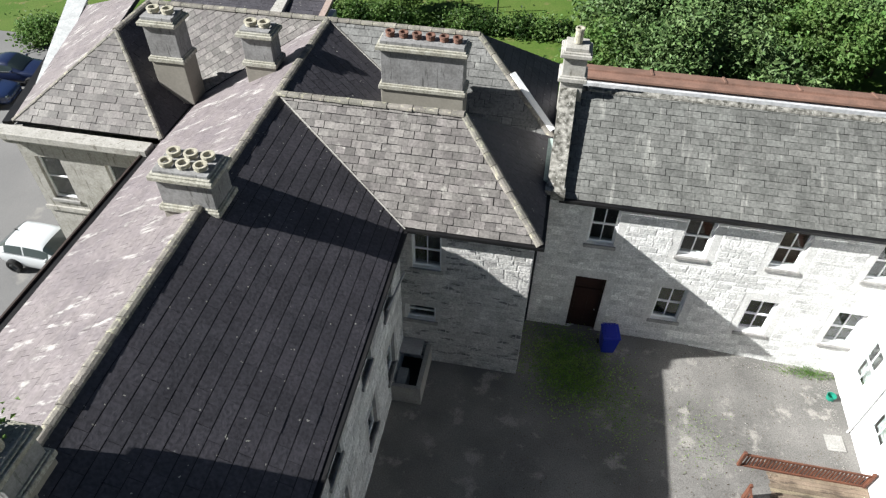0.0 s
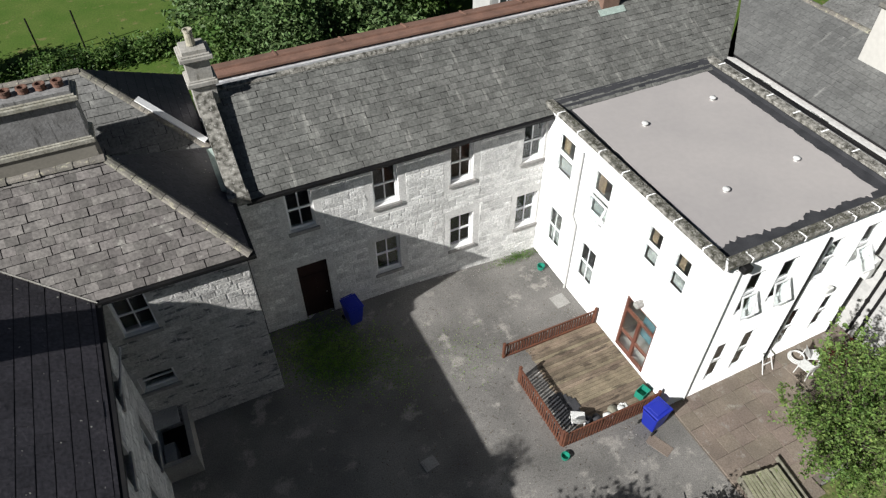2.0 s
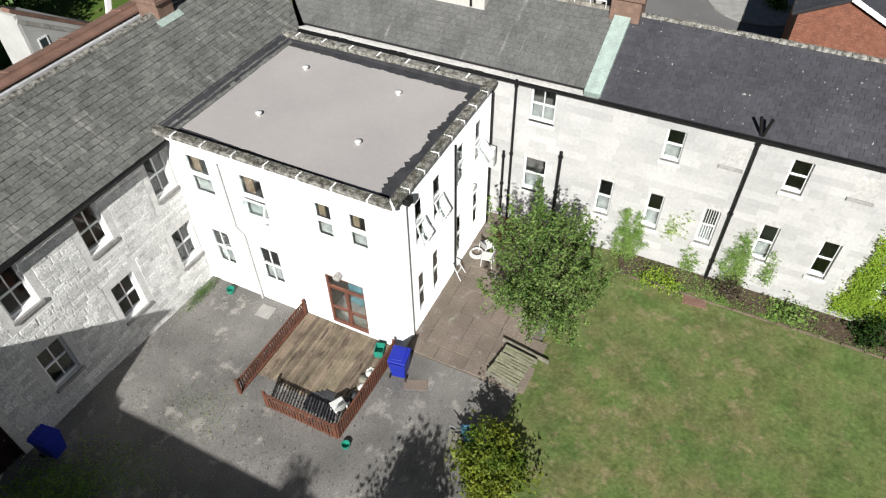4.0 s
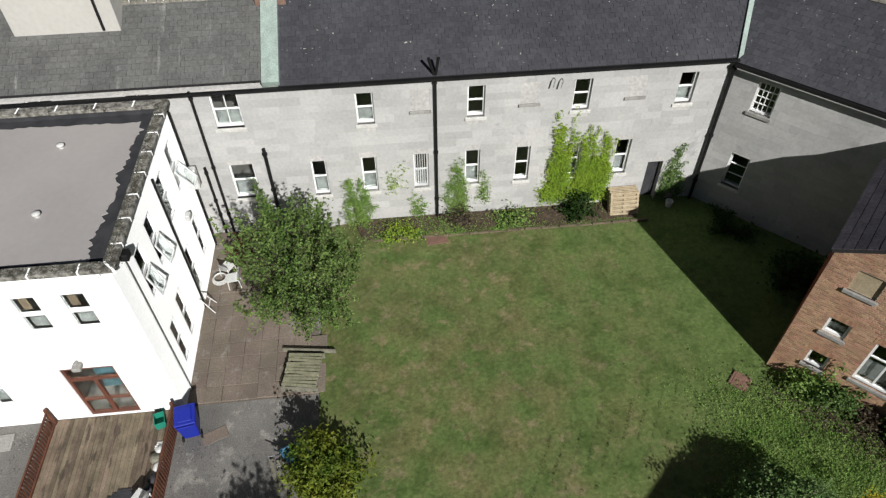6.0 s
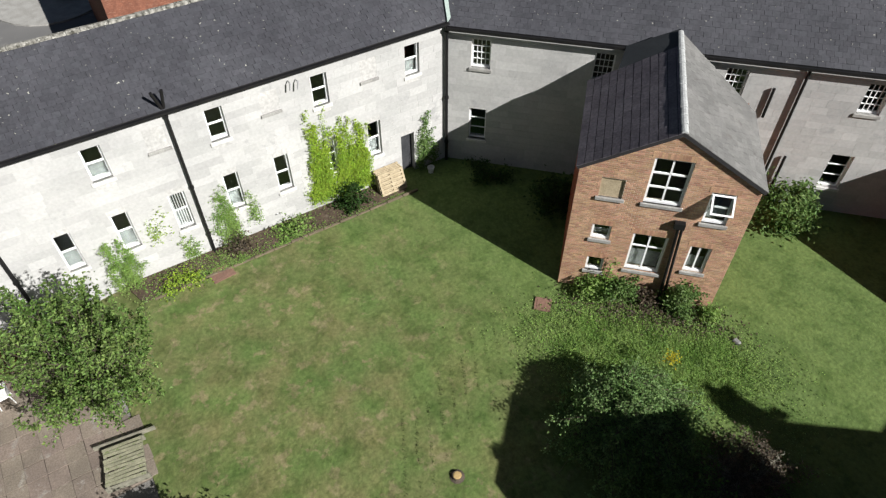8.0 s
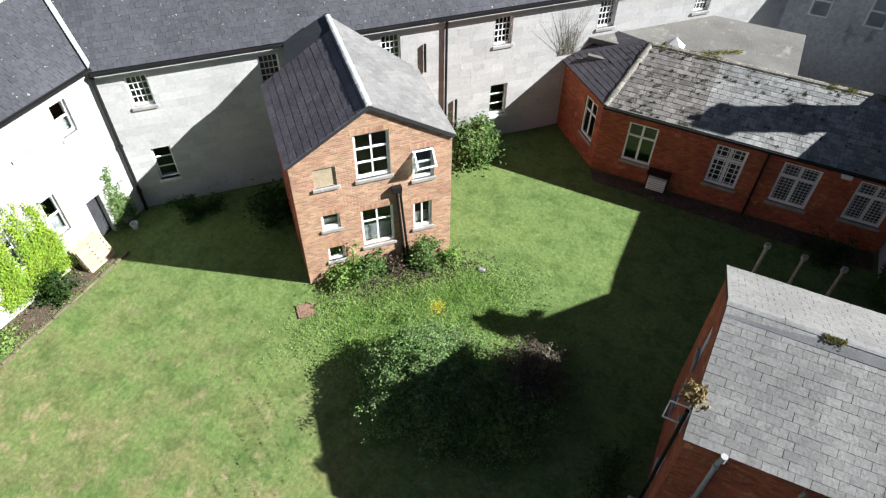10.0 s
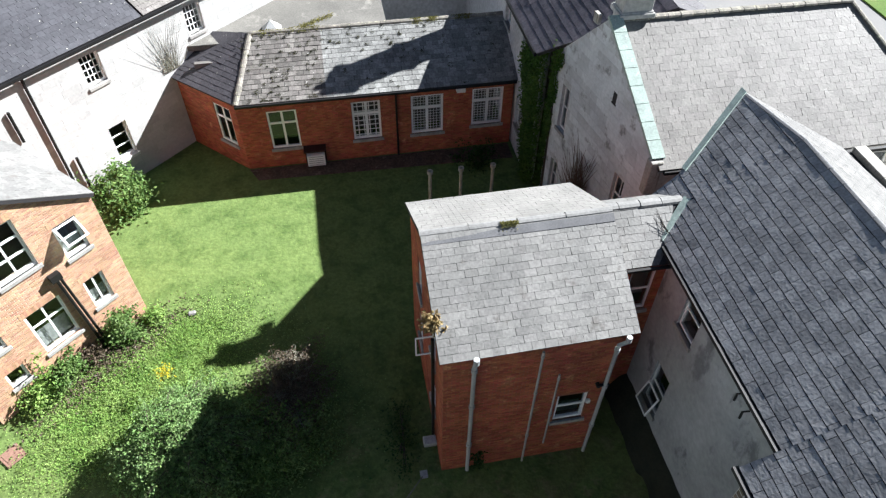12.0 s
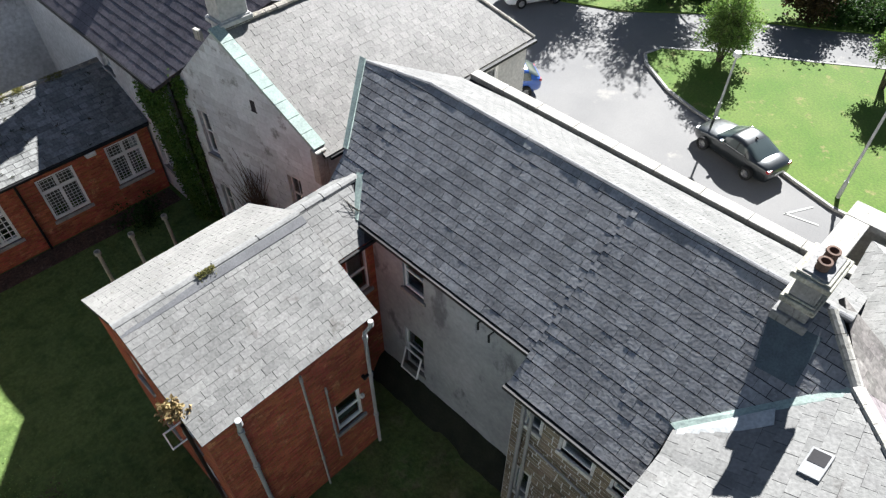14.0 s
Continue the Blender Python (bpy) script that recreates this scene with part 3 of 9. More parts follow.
def make_courses(wall_ob, face, z0, z1, holes, mats, high, long, out, own, near, margin, top, s0, name, gap, bev):
    rng = random.Random(int(abs(face.o.x * 37 + face.o.y * 91 + z0 * 7)))
    items = []
    z = z0
    zmax = max([z1] + [t[1] for t in top]) if top else z1
    row = 0
    while z < zmax - 0.03:
        h = rng.uniform(*high)
        if z1 - z < h * 1.4 and not top:
            h = z1 - z
        a, b = s0, face.len
        if top and z + h > z1:
            line = [(face.len, z1)] + list(top) + [(s0, z1)]
            zz = z + h * 0.9
            xs = []
            for p, q in zip(line, line[1:]):
                if (p[1] - zz) * (q[1] - zz) < 0:
                    xs.append(p[0] + (q[0] - p[0]) * (zz - p[1]) / (q[1] - p[1]))
            if len(xs) < 2:
                break
            a, b = min(xs), max(xs)
        s = (s0 + math.floor((a - s0) / long[0]) * long[0] if long[0] == long[1] else a) - (long[0] * 0.5 if row % 2 else 0)
        while s < b - 0.02:
            w = rng.uniform(*long)
            e = min(s + w, b)
            if b - e < long[0] * 0.4:
                e = b
            lo = max(s, a)
            spans = [(lo, e)]
            for q in holes:
                if q[2] - margin < z + h - 0.01 and q[3] + margin > z + 0.01:
                    nxt = []
                    for c, d in spans:
                        l0, l1 = q[0] - margin, q[1] + margin
                        if d <= l0 or c >= l1:
                            nxt.append((c, d))
                        else:
                            if c < l0:
                                nxt.append((c, l0))
                            if d > l1:
                                nxt.append((l1, d))
                    spans = nxt
            for c, d in spans:
                if d - c > 0.05:
                    items.append((c + gap / 2, d - gap / 2, z + gap / 2, z + h - gap / 2, rng.uniform(*out)))
            s = e if e < b else b
        z += h
        row += 1
    loc = [(0, 0, 0), (1, 0, 0), (1, 0, 1), (0, 0, 1)]

    def corners(c, d, e, f, o):
        k = min(bev, (d - c) * 0.3, (f - e) * 0.3)
        return [(c, 0.02, e), (d, 0.02, e), (d, 0.02, f), (c, 0.02, f), (c + k, -o, e + k), (d - k, -o, e + k), (d - k, -o, f - k), (c + k, -o, f - k)]

    fl = [(4, 5, 6, 7), (0, 1, 5, 4), (1, 2, 6, 5), (2, 3, 7, 6), (3, 0, 4, 7)]
    if own:
        c = Vector(near)
        items.sort(key=lambda q: (face.at((q[0] + q[1]) / 2, 0, (q[2] + q[3]) / 2) - c).length)
        me = bpy.data.meshes.new(name)
        k = 0.06
        me.from_pydata([(0, 0.6, 0), (1, 0.6, 0), (1, 0.6, 1), (0, 0.6, 1), (k, -1, k), (1 - k, -1, k), (1 - k, -1, 1 - k), (k, -1, 1 - k)], [], fl)
        me.materials.append(mats[0])
        for a, b, e, f, o in items[:own]:
            m = face.m @ Matrix.Translation((a, 0, e)) @ Matrix.Diagonal((b - a, max(o, 0.004), f - e, 1))
            hang(new(name, me), wall_ob, m)
    verts, faces = [], []
    for q in items[own:]:
        base = len(verts)
        verts += [tuple(face.m @ Vector(p)) for p in corners(*q)]
        faces += [tuple(base + i for i in f) for f in fl]
    if verts:
        joined({"stone": "stonework", "brick": "brickwork"}.get(name, "ashlar_facing"), verts, faces, mats[1], wall_ob)


MESHES = {}


def shared(key, name, make, material):
    if key not in MESHES:
        MESHES[key] = finish(name, make(), material)
    return MESHES[key]


def window(parent, face, s0, s1, z0, z1, cols=2, rows=2, deep=0.13, sill=SILL, frame_mat=None, fw=0.06, bar=0.03, sillout=0.07, rail=0.06, inside=None, grid=None, name="window", reveal=None, split=None):
    """A sash or casement window in its opening: frame with glazing bars, a pane in each light, and a sill."""
    frame_mat = frame_mat or UPVC
    w, h = round(s1 - s0, 3), round(z1 - z0, 3)
    key = (w, h, cols, rows, fw, bar, rail, split, frame_mat.name)
    inner = h - 2.2 * fw
    cuts = [0.0, inner * split, inner] if split else [inner * j / rows for j in range(rows + 1)]
    m = face.m @ Matrix.Translation((s0, deep, z0))

    def make():
        bm = bmesh.new()
        box(bm, 0, fw, 0, 0.09, 0, h)
        box(bm, w - fw, w, 0, 0.09, 0, h)
        box(bm, fw, w - fw, 0, 0.09, 0, fw * 1.2)
        box(bm, fw, w - fw, 0, 0.09, h - fw, h)
        iw = (w - 2 * fw) / cols
        for i in range(1, cols):
            b = rail if cols == 2 and rail > bar and rows < 3 and grid else bar
            box(bm, fw + i * iw - b / 2, fw + i * iw + b / 2, 0.025, 0.065, fw * 1.2, h - fw)
        for j in range(1, rows):
            b = rail if j * 2 == rows else bar
            for i in range(cols):
                box(bm, fw + i * iw + (bar / 2 if i else 0), fw + (i + 1) * iw - (bar / 2 if i < cols - 1 else 0), 0.02, 0.07, fw * 1.2 + cuts[j] - b / 2, fw * 1.2 + cuts[j] + b / 2)
        return bm

    win = part(name, shared(key, name, make, frame_mat), None, parent, m=m)
    iw = (w - 2 * fw) / cols
    for j in range(rows):
        ih = cuts[j + 1] - cuts[j]
        pane = shared(("pane", round(iw, 3), round(ih, 3)), "pane", lambda: boxes((0, iw, 0, 0.006, 0, ih)), GLASS)
        for i in range(cols):
            ob = part("pane", pane, None, win, m=m @ Matrix.Translation((fw + i * iw, 0.045, fw * 1.2 + cuts[j])))
            ob.visible_shadow = False
    if sill:
        sm = shared(("sill", w, sill.name, deep), "sill", lambda: boxes((-0.08, w + 0.08, -deep - sillout, 0.02, -0.14, 0.0), bevel=0.012), sill)
        part("sill", sm, None, win, m=m)
    if reveal:
        part("reveal", boxes((0, 0.014, 0.004 - deep, 0, 0, h - 0.014), (w - 0.014, w, 0.004 - deep, 0, 0, h - 0.014), (0, w, 0.004 - deep, 0, h - 0.014, h), (0.014, w - 0.014, 0.004 - deep, 0, 0, 0.012)), reveal, win, m=m)
    if inside:
        if inside is BLIND:
            part("curtain", boxes((fw, w * 0.42, 0.22, 0.24, h * 0.5, h - fw)), inside, win, m=m)
        part("blind", boxes((fw, w - fw, 0.2, 0.22, fw, h * (0.3 if inside is BLIND else 0.46))), NET, win, m=m)
    return win


def chimney(parent, x, y, z0, z1, sx, sy, pots, material, pot_mat, pot_rows=1, caps=(0.72, 0.97), name="chimney_stack", pot_h=0.35, pot_r=0.13, base=None):
    """A stack with projecting stone courses and its pots; it is a part of its building."""
    rows = [(x - sx / 2, x + sx / 2, y - sy / 2, y + sy / 2, z0, z1)]
    h = z1 - z0
    st = part(name, boxes(*rows, bevel=0.015), material, parent)
    if base:
        part("rendered_base", boxes((x - sx / 2 - 0.035, x + sx / 2 + 0.035, y - sy / 2 - 0.035, y + sy / 2 + 0.035, z0, z0 + h * caps[0] - 0.16), bevel=0.02), base, st, "brown cement render")
    for c, o, t in ((caps[0], 0.10, 0.16), (caps[1], 0.13, 0.14)):
        zc = z0 + h * c
        part("band_course", boxes((x - sx / 2 - o, x + sx / 2 + o, y - sy / 2 - o, y + sy / 2 + o, zc - t, zc), bevel=0.02), CAPSTONE if base else material, st)
        part("weathering", boxes((x - sx / 2 - o * 0.5, x + sx / 2 + o * 0.5, y - sy / 2 - o * 0.5, y + sy / 2 + o * 0.5, zc, zc + 0.05), bevel=0.015), CAPSTONE if base else material, st)
    if pots:
        pm = shared(("pot", pot_r, pot_h, pot_mat.name), "chimney_pot", lambda: turned([(pot_r * 0.62, pot_h - 0.1), (pot_r * 0.72, pot_h), (pot_r * 1.08, pot_h), (pot_r * 1.1, pot_h - 0.06), (pot_r * 0.92, pot_h - 0.08), (pot_r, 0)], 14), pot_mat)
        per = pots // pot_rows
        along_x = sx >= sy
        for i in range(pots):
            r, k = divmod(i, per)
            u = ((k + 0.5) / per - 0.5) * (max(sx, sy) - 0.1)
            v = ((r + 0.5) / pot_rows - 0.5) * (min(sx, sy) - 0.1) if pot_rows > 1 else 0
            part("chimney_pot", pm, None, st, m=Matrix.Translation((x + (u if along_x else v), y + (v if along_x else u), z1 + 0.02)))
    return st


def leaves(n, sample, size, seed, droop=0.3, facing=None, loose=0.38):
    """n small leaves, each a folded quad, at places that sample(rng) gives; facing turns their upper sides towards one direction."""
    rng = random.Random(seed)
    verts, faces = [], []
    for _ in range(n):
        c = Vector(sample(rng))
        s = size * rng.uniform(0.6, 1.4)
        d = Vector((rng.gauss(0, 1), rng.gauss(0, 1), rng.gauss(0, 0.6) - droop)).normalized()
        e = d.cross(Vector((rng.gauss(0, 1), rng.gauss(0, 1), rng.gauss(0, 1)))).normalized()
        if facing:
            up = (Vector(facing) + Vector((rng.gauss(0, 1), rng.gauss(0, 1), rng.gauss(0, 1))) * loose).normalized()
            d = up.cross(Vector((rng.gauss(0, 1), rng.gauss(0, 1), rng.gauss(0, 1)))).normalized()
            e = up.cross(d)
        f = d.cross(e) * 0.25
        b = len(verts)
        verts += [tuple(c), tuple(c + d * s * 0.5 + e * s * 0.32 + f * s), tuple(c + d * s), tuple(c + d * s * 0.5 - e * s * 0.32 + f * s)]
        faces.append((b, b + 1, b + 2, b + 3))
    return verts, faces


def clumps(rng_seed, centre, rad, count, low=0.0):
    """Clump centres over an uneven ellipsoid."""
    rng = random.Random(rng_seed)
    out = []
    while len(out) < count:
        v = Vector((rng.gauss(0, 1), rng.gauss(0, 1), rng.gauss(0, 1))).normalized()
        k = rng.uniform(0.3, 1.0) ** 0.6 * (0.85 + 0.6 * noise.noise(v * 2.1 + Vector((rng_seed, 0, 0))))
        p = Vector((v.x * rad[0] * k, v.y * rad[1] * k, v.z * rad[2] * k))
        if p.z > low:
            out.append((Vector(centre) + p, rng.uniform(0.6, 1.3)))
    return out


def tree(name, at, trunk_h, rad, count, per, size, leaf, label, category="tree", seed=1, trunk_r=0.12, clump=0.35, group=""):
    """A tapered trunk with limbs and a crown of leaf clumps."""
    ob = thing(name, at, label, category, group)
    rng = random.Random(seed)
    cz = at[2] + trunk_h + rad[2] * 0.75
    centre = (at[0], at[1], cz)
    cl = clumps(seed, centre, rad, count, -rad[2] * 0.8)
    bm = bmesh.new()
    fork = Vector(at) + Vector((rng.uniform(-0.1, 0.1), rng.uniform(-0.1, 0.1), trunk_h))
    tube(bm, Vector(at) - Vector((0, 0, 0.05)), fork, trunk_r, trunk_r * 0.7, 8)
    for c, k in rng.sample(cl, min(len(cl), 9)):
        mid = fork.lerp(c, 0.5) + Vector((0, 0, 0.15 * rad[2]))
        tube(bm, fork, mid, trunk_r * 0.5, trunk_r * 0.3, 6)
        tube(bm, mid, c, trunk_r * 0.3, trunk_r * 0.1, 5)
    part("trunk", bm, BARK, ob)

    def sample(r):
        c, k = cl[r.randrange(len(cl))]
        return c + Vector((r.gauss(0, 1), r.gauss(0, 1), r.gauss(0, 0.8))) * clump * k

    v, f = leaves(count * per, sample, size, seed + 7)
    joined("crown", v, f, leaf, ob, kind="")
    return ob


def shoot_bush(name, at, height, rx, ry, count, per, size, leaf, label, category, seed, droop=0.0, low=0.25, spread=0.10, bare=0, dead=None, stem_r=0.07, start=(0.12, 0.42), rise=0.18, upright=0.0):
    """A shrub or small tree of curved shoots that rise from a few stems, with leaves along each shoot and its side twigs; some shoots may be bare."""
    ob = thing(name, at, label, category)
    rng = random.Random(seed)
    base = Vector(at)
    wood, twig_bm, cl = bmesh.new(), bmesh.new(), []
    forks = []
    for i in range(5):
        a = 2 * math.pi * (i + rng.random() * 0.6) / 5
        fk = base + Vector((math.cos(a) * rx * 0.22, math.sin(a) * ry * 0.22, height * rng.uniform(*start)))
        tube(wood, base + Vector((math.cos(a), math.sin(a), 0)) * 0.08 - Vector((0, 0, 0.05)), fk, stem_r, stem_r * 0.6, 7)
        forks.append(fk)
    for i in range(count + bare):
        az, q = rng.uniform(0, 2 * math.pi), rng.uniform(-0.35, 1.0)
        c = math.sqrt(1 - q * q)
        v = Vector((math.cos(az) * c, math.sin(az) * c, q))
        k = (0.82 + 0.42 * noise.noise(v * 1.9 + Vector((seed, 0, 0)))) * rng.uniform(0.72, 1.08)
        end = base + Vector((v.x * rx * k, v.y * ry * k, height * (low + (1 - low) * max(0.0, 0.3 + 0.7 * q) * (0.78 + 0.32 * rng.random()))))
        fk = forks[rng.randrange(5)]
        mid = fk.lerp(end, 0.5) + Vector((rng.gauss(0, 0.08), rng.gauss(0, 0.08), rise * height))
        end.z -= droop * math.hypot(end.x - base.x, end.y - base.y) * rng.uniform(0.5, 1.2)
        end.z = max(end.z, base.z + 0.08)
        prev, rad = fk, stem_r * 0.32
        pts = []
        for j in range(1, 7):
            t = j / 6
            p = fk * (1 - t) ** 2 + mid * (2 * t * (1 - t)) + end * t * t
            tube(wood if i < count else twig_bm, prev, p, rad * (1 - 0.8 * (j - 1) / 6), rad * (1 - 0.8 * t), 4, cap=False)
            pts.append((p, t))
            prev = p
        if upright and i < count and v.z > -0.1 and rng.random() < 0.6:
            tall = upright * rng.uniform(0.45, 1.25)
            lean = Vector((v.x * 0.28 + rng.gauss(0, 0.1), v.y * 0.28 + rng.gauss(0, 0.1), 1.0)).normalized()
            tube(wood, prev, prev + lean * tall, rad * 0.25, 0.004, 4, cap=False)
            cl += [(prev + lean * (tall * e / 6), 0.75 - 0.07 * e) for e in range(7)] * 2
        for p, t in pts[1:]:
            for _ in range(2):
                tip = p + Vector((rng.gauss(0, 1), rng.gauss(0, 1), rng.gauss(0.3, 0.8) - droop)).normalized() * rng.uniform(0.15, 0.42) * (1.25 - 0.6 * t)
                tube(wood if i < count else twig_bm, p, tip, 0.008, 0.003, 3, cap=False)
                if i < count:
                    cl += [(p.lerp(tip, 0.4), 0.8), (tip, 0.9)]
            if i < count:
                cl.append((p, 1.0))
    part("branchwork", wood, BARK, ob)
    if bare:
        part("dead_growth", twig_bm, dead or BARK, ob, "bare dead shoots")
    else:
        twig_bm.free()

    def sample(r):
        c, k = cl[r.randrange(len(cl))]
        p = c + Vector((r.gauss(0, 1), r.gauss(0, 1), r.gauss(0, 0.8))) * spread * k
        p.z = max(p.z, base.z + 0.03)
        return p

    v, f = leaves(count * per, sample, size, seed + 7, facing=(-0.25, -0.1, 1.0), loose=0.75)
    joined("crown", v, f, leaf, ob, kind="")
    return ob


def patch(name, at, n, size, leaf, sample, label, category, seed, kind="stuff", facing=(-0.2, -0.05, 1.0)):
    v, f = leaves(n, sample, size, seed, droop=-0.2, facing=facing)
    me = bpy.data.meshes.new(name)
    me.from_pydata([tuple(Vector(p) - Vector(at)) for p in v], [], f)
    me.materials.append(leaf)
    ob = new(name, me)
    hang(ob, None, Matrix.Translation(at))
    return tagged(ob, label, category, "", kind)

# ---- ground ----
def sheet(name, pts, z, material, label, category, thick=0.25, kind="structure"):
    bm = slab([(x, y, z) for x, y in pts], thick)
    return solo(name, bm, material, label, category, kind=kind)


def wavy(name, x0, x1, y0, y1, step, height, material, label, category):
    bm = bmesh.new()
    nx, ny = int((x1 - x0) / step) + 1, int((y1 - y0) / step) + 1
    g = [[bm.verts.new((x0 + (x1 - x0) * i / (nx - 1), y0 + (y1 - y0) * j / (ny - 1), height(x0 + (x1 - x0) * i / (nx - 1), y0 + (y1 - y0) * j / (ny - 1)))) for j in range(ny)] for i in range(nx)]
    for i in range(nx - 1):
        for j in range(ny - 1):
            bm.faces.new((g[i][j], g[i + 1][j], g[i + 1][j + 1], g[i][j + 1]))
    return solo(name, bm, material, label, category, kind="structure", smooth=True)


def dip(x):
    t = min(1, max(0, (x - 7.5) / 6.5))
    return -0.34 * t * t * (3 - 2 * t)


sheet("ground", [(-900, -900), (900, -900), (900, 900), (-900, 900)], -0.62, FIELD, "green rough grass land reaching the horizon", "ground", 1.0)
wavy("courtyard", -1.6, 22.9, 0.9, 14.6, 0.5, lambda x, y: dip(x) + 0.012 * noise.noise((x * 0.7, y * 0.7, 0)), TARMAC, "worn grey tarmac courtyard with stains and moss", "courtyard")
wavy("lawn", -6.2, 23.2, -32.0, 0.9, 0.5, lambda x, y: 0.01 + 0.03 * noise.noise((x * 0.3, y * 0.3, 3)) - 0.3 * max(0, min(1, (y + 1.0) / 2)) * max(0, min(1, (x - 8) / 6)), GRASS, "patchy mown lawn with dry yellow areas", "lawn")
sheet("car_park", [(-14.2, -60), (-14.2, 60), (-34, 60), (-48, 20), (-44, -8), (-34, -26), (-34, -60)], -0.02, ROAD, "pale grey asphalt drive and car park", "car park")
sheet("north_field", [(-60, 32.0), (-21, 32.0), (-15, 23.2), (22, 23.2), (60, 60), (60, 200), (-60, 200)], 0.0, FIELD, "bright green grass field beyond the trees", "field", 0.7)
sheet("east_road", [(29.8, -14), (29.8, 20), (60, 20), (60, -20)], 0.0, ROAD, "dark grey asphalt road behind the wing", "road", 0.7)
sheet("south_yard", [(-16, -60), (-16, -29.6), (6.4, -29.6), (16, -44), (16, -60)], 0.0, TARMAC, "shaded dark tarmac yard behind the low brick building", "yard", 0.7)

# ---- west wing, with the pavilion, cross roof and north-west block ----
EZ, RZ = 6.75, 9.12
west = thing("west_wing", (-6.0, 6.0, 0), "long grey limestone wing, chimneys, hipped slates toned dark on the shaded side", "building")
WX, RX, EX = -10.6, -6.05, -1.3
# east slope dark, west and south slopes pale: sun and shade in the colour
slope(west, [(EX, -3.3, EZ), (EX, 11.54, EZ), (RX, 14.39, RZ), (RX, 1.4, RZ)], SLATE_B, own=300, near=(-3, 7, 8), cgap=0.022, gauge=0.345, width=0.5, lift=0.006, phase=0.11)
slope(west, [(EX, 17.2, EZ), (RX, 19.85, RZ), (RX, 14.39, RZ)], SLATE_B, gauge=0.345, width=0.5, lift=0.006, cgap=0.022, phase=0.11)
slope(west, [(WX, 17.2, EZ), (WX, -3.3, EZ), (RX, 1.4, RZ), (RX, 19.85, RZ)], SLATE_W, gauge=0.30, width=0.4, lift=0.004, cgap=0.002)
HB = (-8.97, -1.16, 8.54)
slope(west, [(-6.0, -3.3, 6.98), (EX, -3.3, EZ), (RX, 1.4, RZ)], SLATE_L)
slope(west, [(-6.75, -3.4, 7.08), (-6.0, -3.3, 6.98), (RX, 1.4, RZ), HB], SLATE_L)
slope(west, [(-10.6, 1.4, EZ), HB, (RX, 1.4, RZ)], SLATE_W, lift=0.004, cgap=0.002)
slope(west, [(-10.6, 1.4, EZ), (-10.6, -2.27, 8.9), HB], SLATE_A)
ridge(west, (RX, 1.4, RZ), (RX, 19.85, RZ))
ridge(west, (EX, -3.3, EZ), (RX, 1.4, RZ))
ridge(west, HB, (RX, 1.4, RZ), material=CUT)
f_we = Face(-1.5, -3.2, 0, 1, 14.9)
holes_we = [(s, s + 0.95, z, z + h) for s in (4.7, 7.3, 10.3, 12.75) for z, h in ((1.3, 1.7), (4.7, 1.65))]
w_we = wall(west, f_we, 0, 6.6, holes_we, RENDERP, label="grey rendered east wall")
courses(w_we, f_we, 0, 6.6, holes_we, RUBBLE, (0.2, 0.34), (0.3, 0.75), (0.003, 0.014), margin=0.16)
for h in holes_we:
    window(west, f_we, *h, cols=2, rows=2)
f_ws = Face(-10.4, -3.2, 1, 0, 8.9)
wall(west, f_ws, 0, 6.6, (), RENDERP, label="grey rendered end wall")
f_ww = Face(-10.5, 14.2, 0, -1, 17.4)
wall(west, f_ww, 0, 6.5, (), CUT)
part("gutter", boxes((-1.34, -1.16, -3.4, 11.5, 6.60, 6.72)), IRON, west)
part("parapet_gutter", boxes((-10.95, -10.6, -3.2, 14.2, 6.45, 6.62)), IRON, west, "dark parapet gutter")
part("eaves_board", boxes((-11.05, -10.95, -3.2, 14.2, 6.35, 6.68), bevel=0.02), mat("brown_eaves_board", (0.06, 0.042, 0.035), (0.045, 0.033, 0.028), scale=3, rough=0.7), west, "dark brown eaves board")
chimney(west, -6.3, 9.3, 7.9, 10.15, 1.5, 0.98, 6, STACK, BUFF, pot_rows=2, caps=(0.5, 0.94), pot_h=0.13, pot_r=0.17, base=CEMENT)
chimney(west, -10.95, 16.9, 6.9, 10.2, 1.15, 0.85, 2, STACK, BUFF, caps=(0.55, 0.95), pot_h=0.16, pot_r=0.2, base=CEMENT)
chimney(west, -7.45, 16.85, 7.8, 10.1, 1.05, 0.75, 2, STACK, BUFF, caps=(0.5, 0.95), pot_h=0.16, pot_r=0.2, base=CEMENT)

pav = thing("pavilion_block", (0.7, 14.4, 0), "limestone pavilion with hipped slate roof and lichened ridge", "building")
slope(pav, [(EX - 0.05, 11.54, 6.8), (2.88, 11.54, 6.8), (0.03, 14.39, 9.17), (RX, 14.39, 9.17)], SLATE_A, own=300, near=(1, 12.5, 8), gauge=0.25, width=0.32, lift=0.018, cgap=0.014, ragged=0.014)
# the east hip's shade is carried by its darker slate tone
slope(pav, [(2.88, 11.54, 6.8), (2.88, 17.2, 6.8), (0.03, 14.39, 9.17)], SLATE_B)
slope(pav, [(2.88, 17.2, 6.8), (EX, 17.2, 6.8), (RX, 14.39, 9.17), (0.03, 14.39, 9.17)], SLATE_C, ragged=0.012)
ridge(pav, (0.03, 14.39, 9.2), (RX, 14.39, 9.2), seg=0.4)
ridge(pav, (2.88, 11.54, 6.82), (0.03, 14.39, 9.2))
part("valley_flashing", slab([(EX + 0.02, 17.1, 6.80), (EX + 0.02, 17.26, 6.84), (RX - 0.02, 19.93, RZ + 0.06), (RX - 0.02, 19.77, RZ + 0.06)], 0.03), CUT, west)
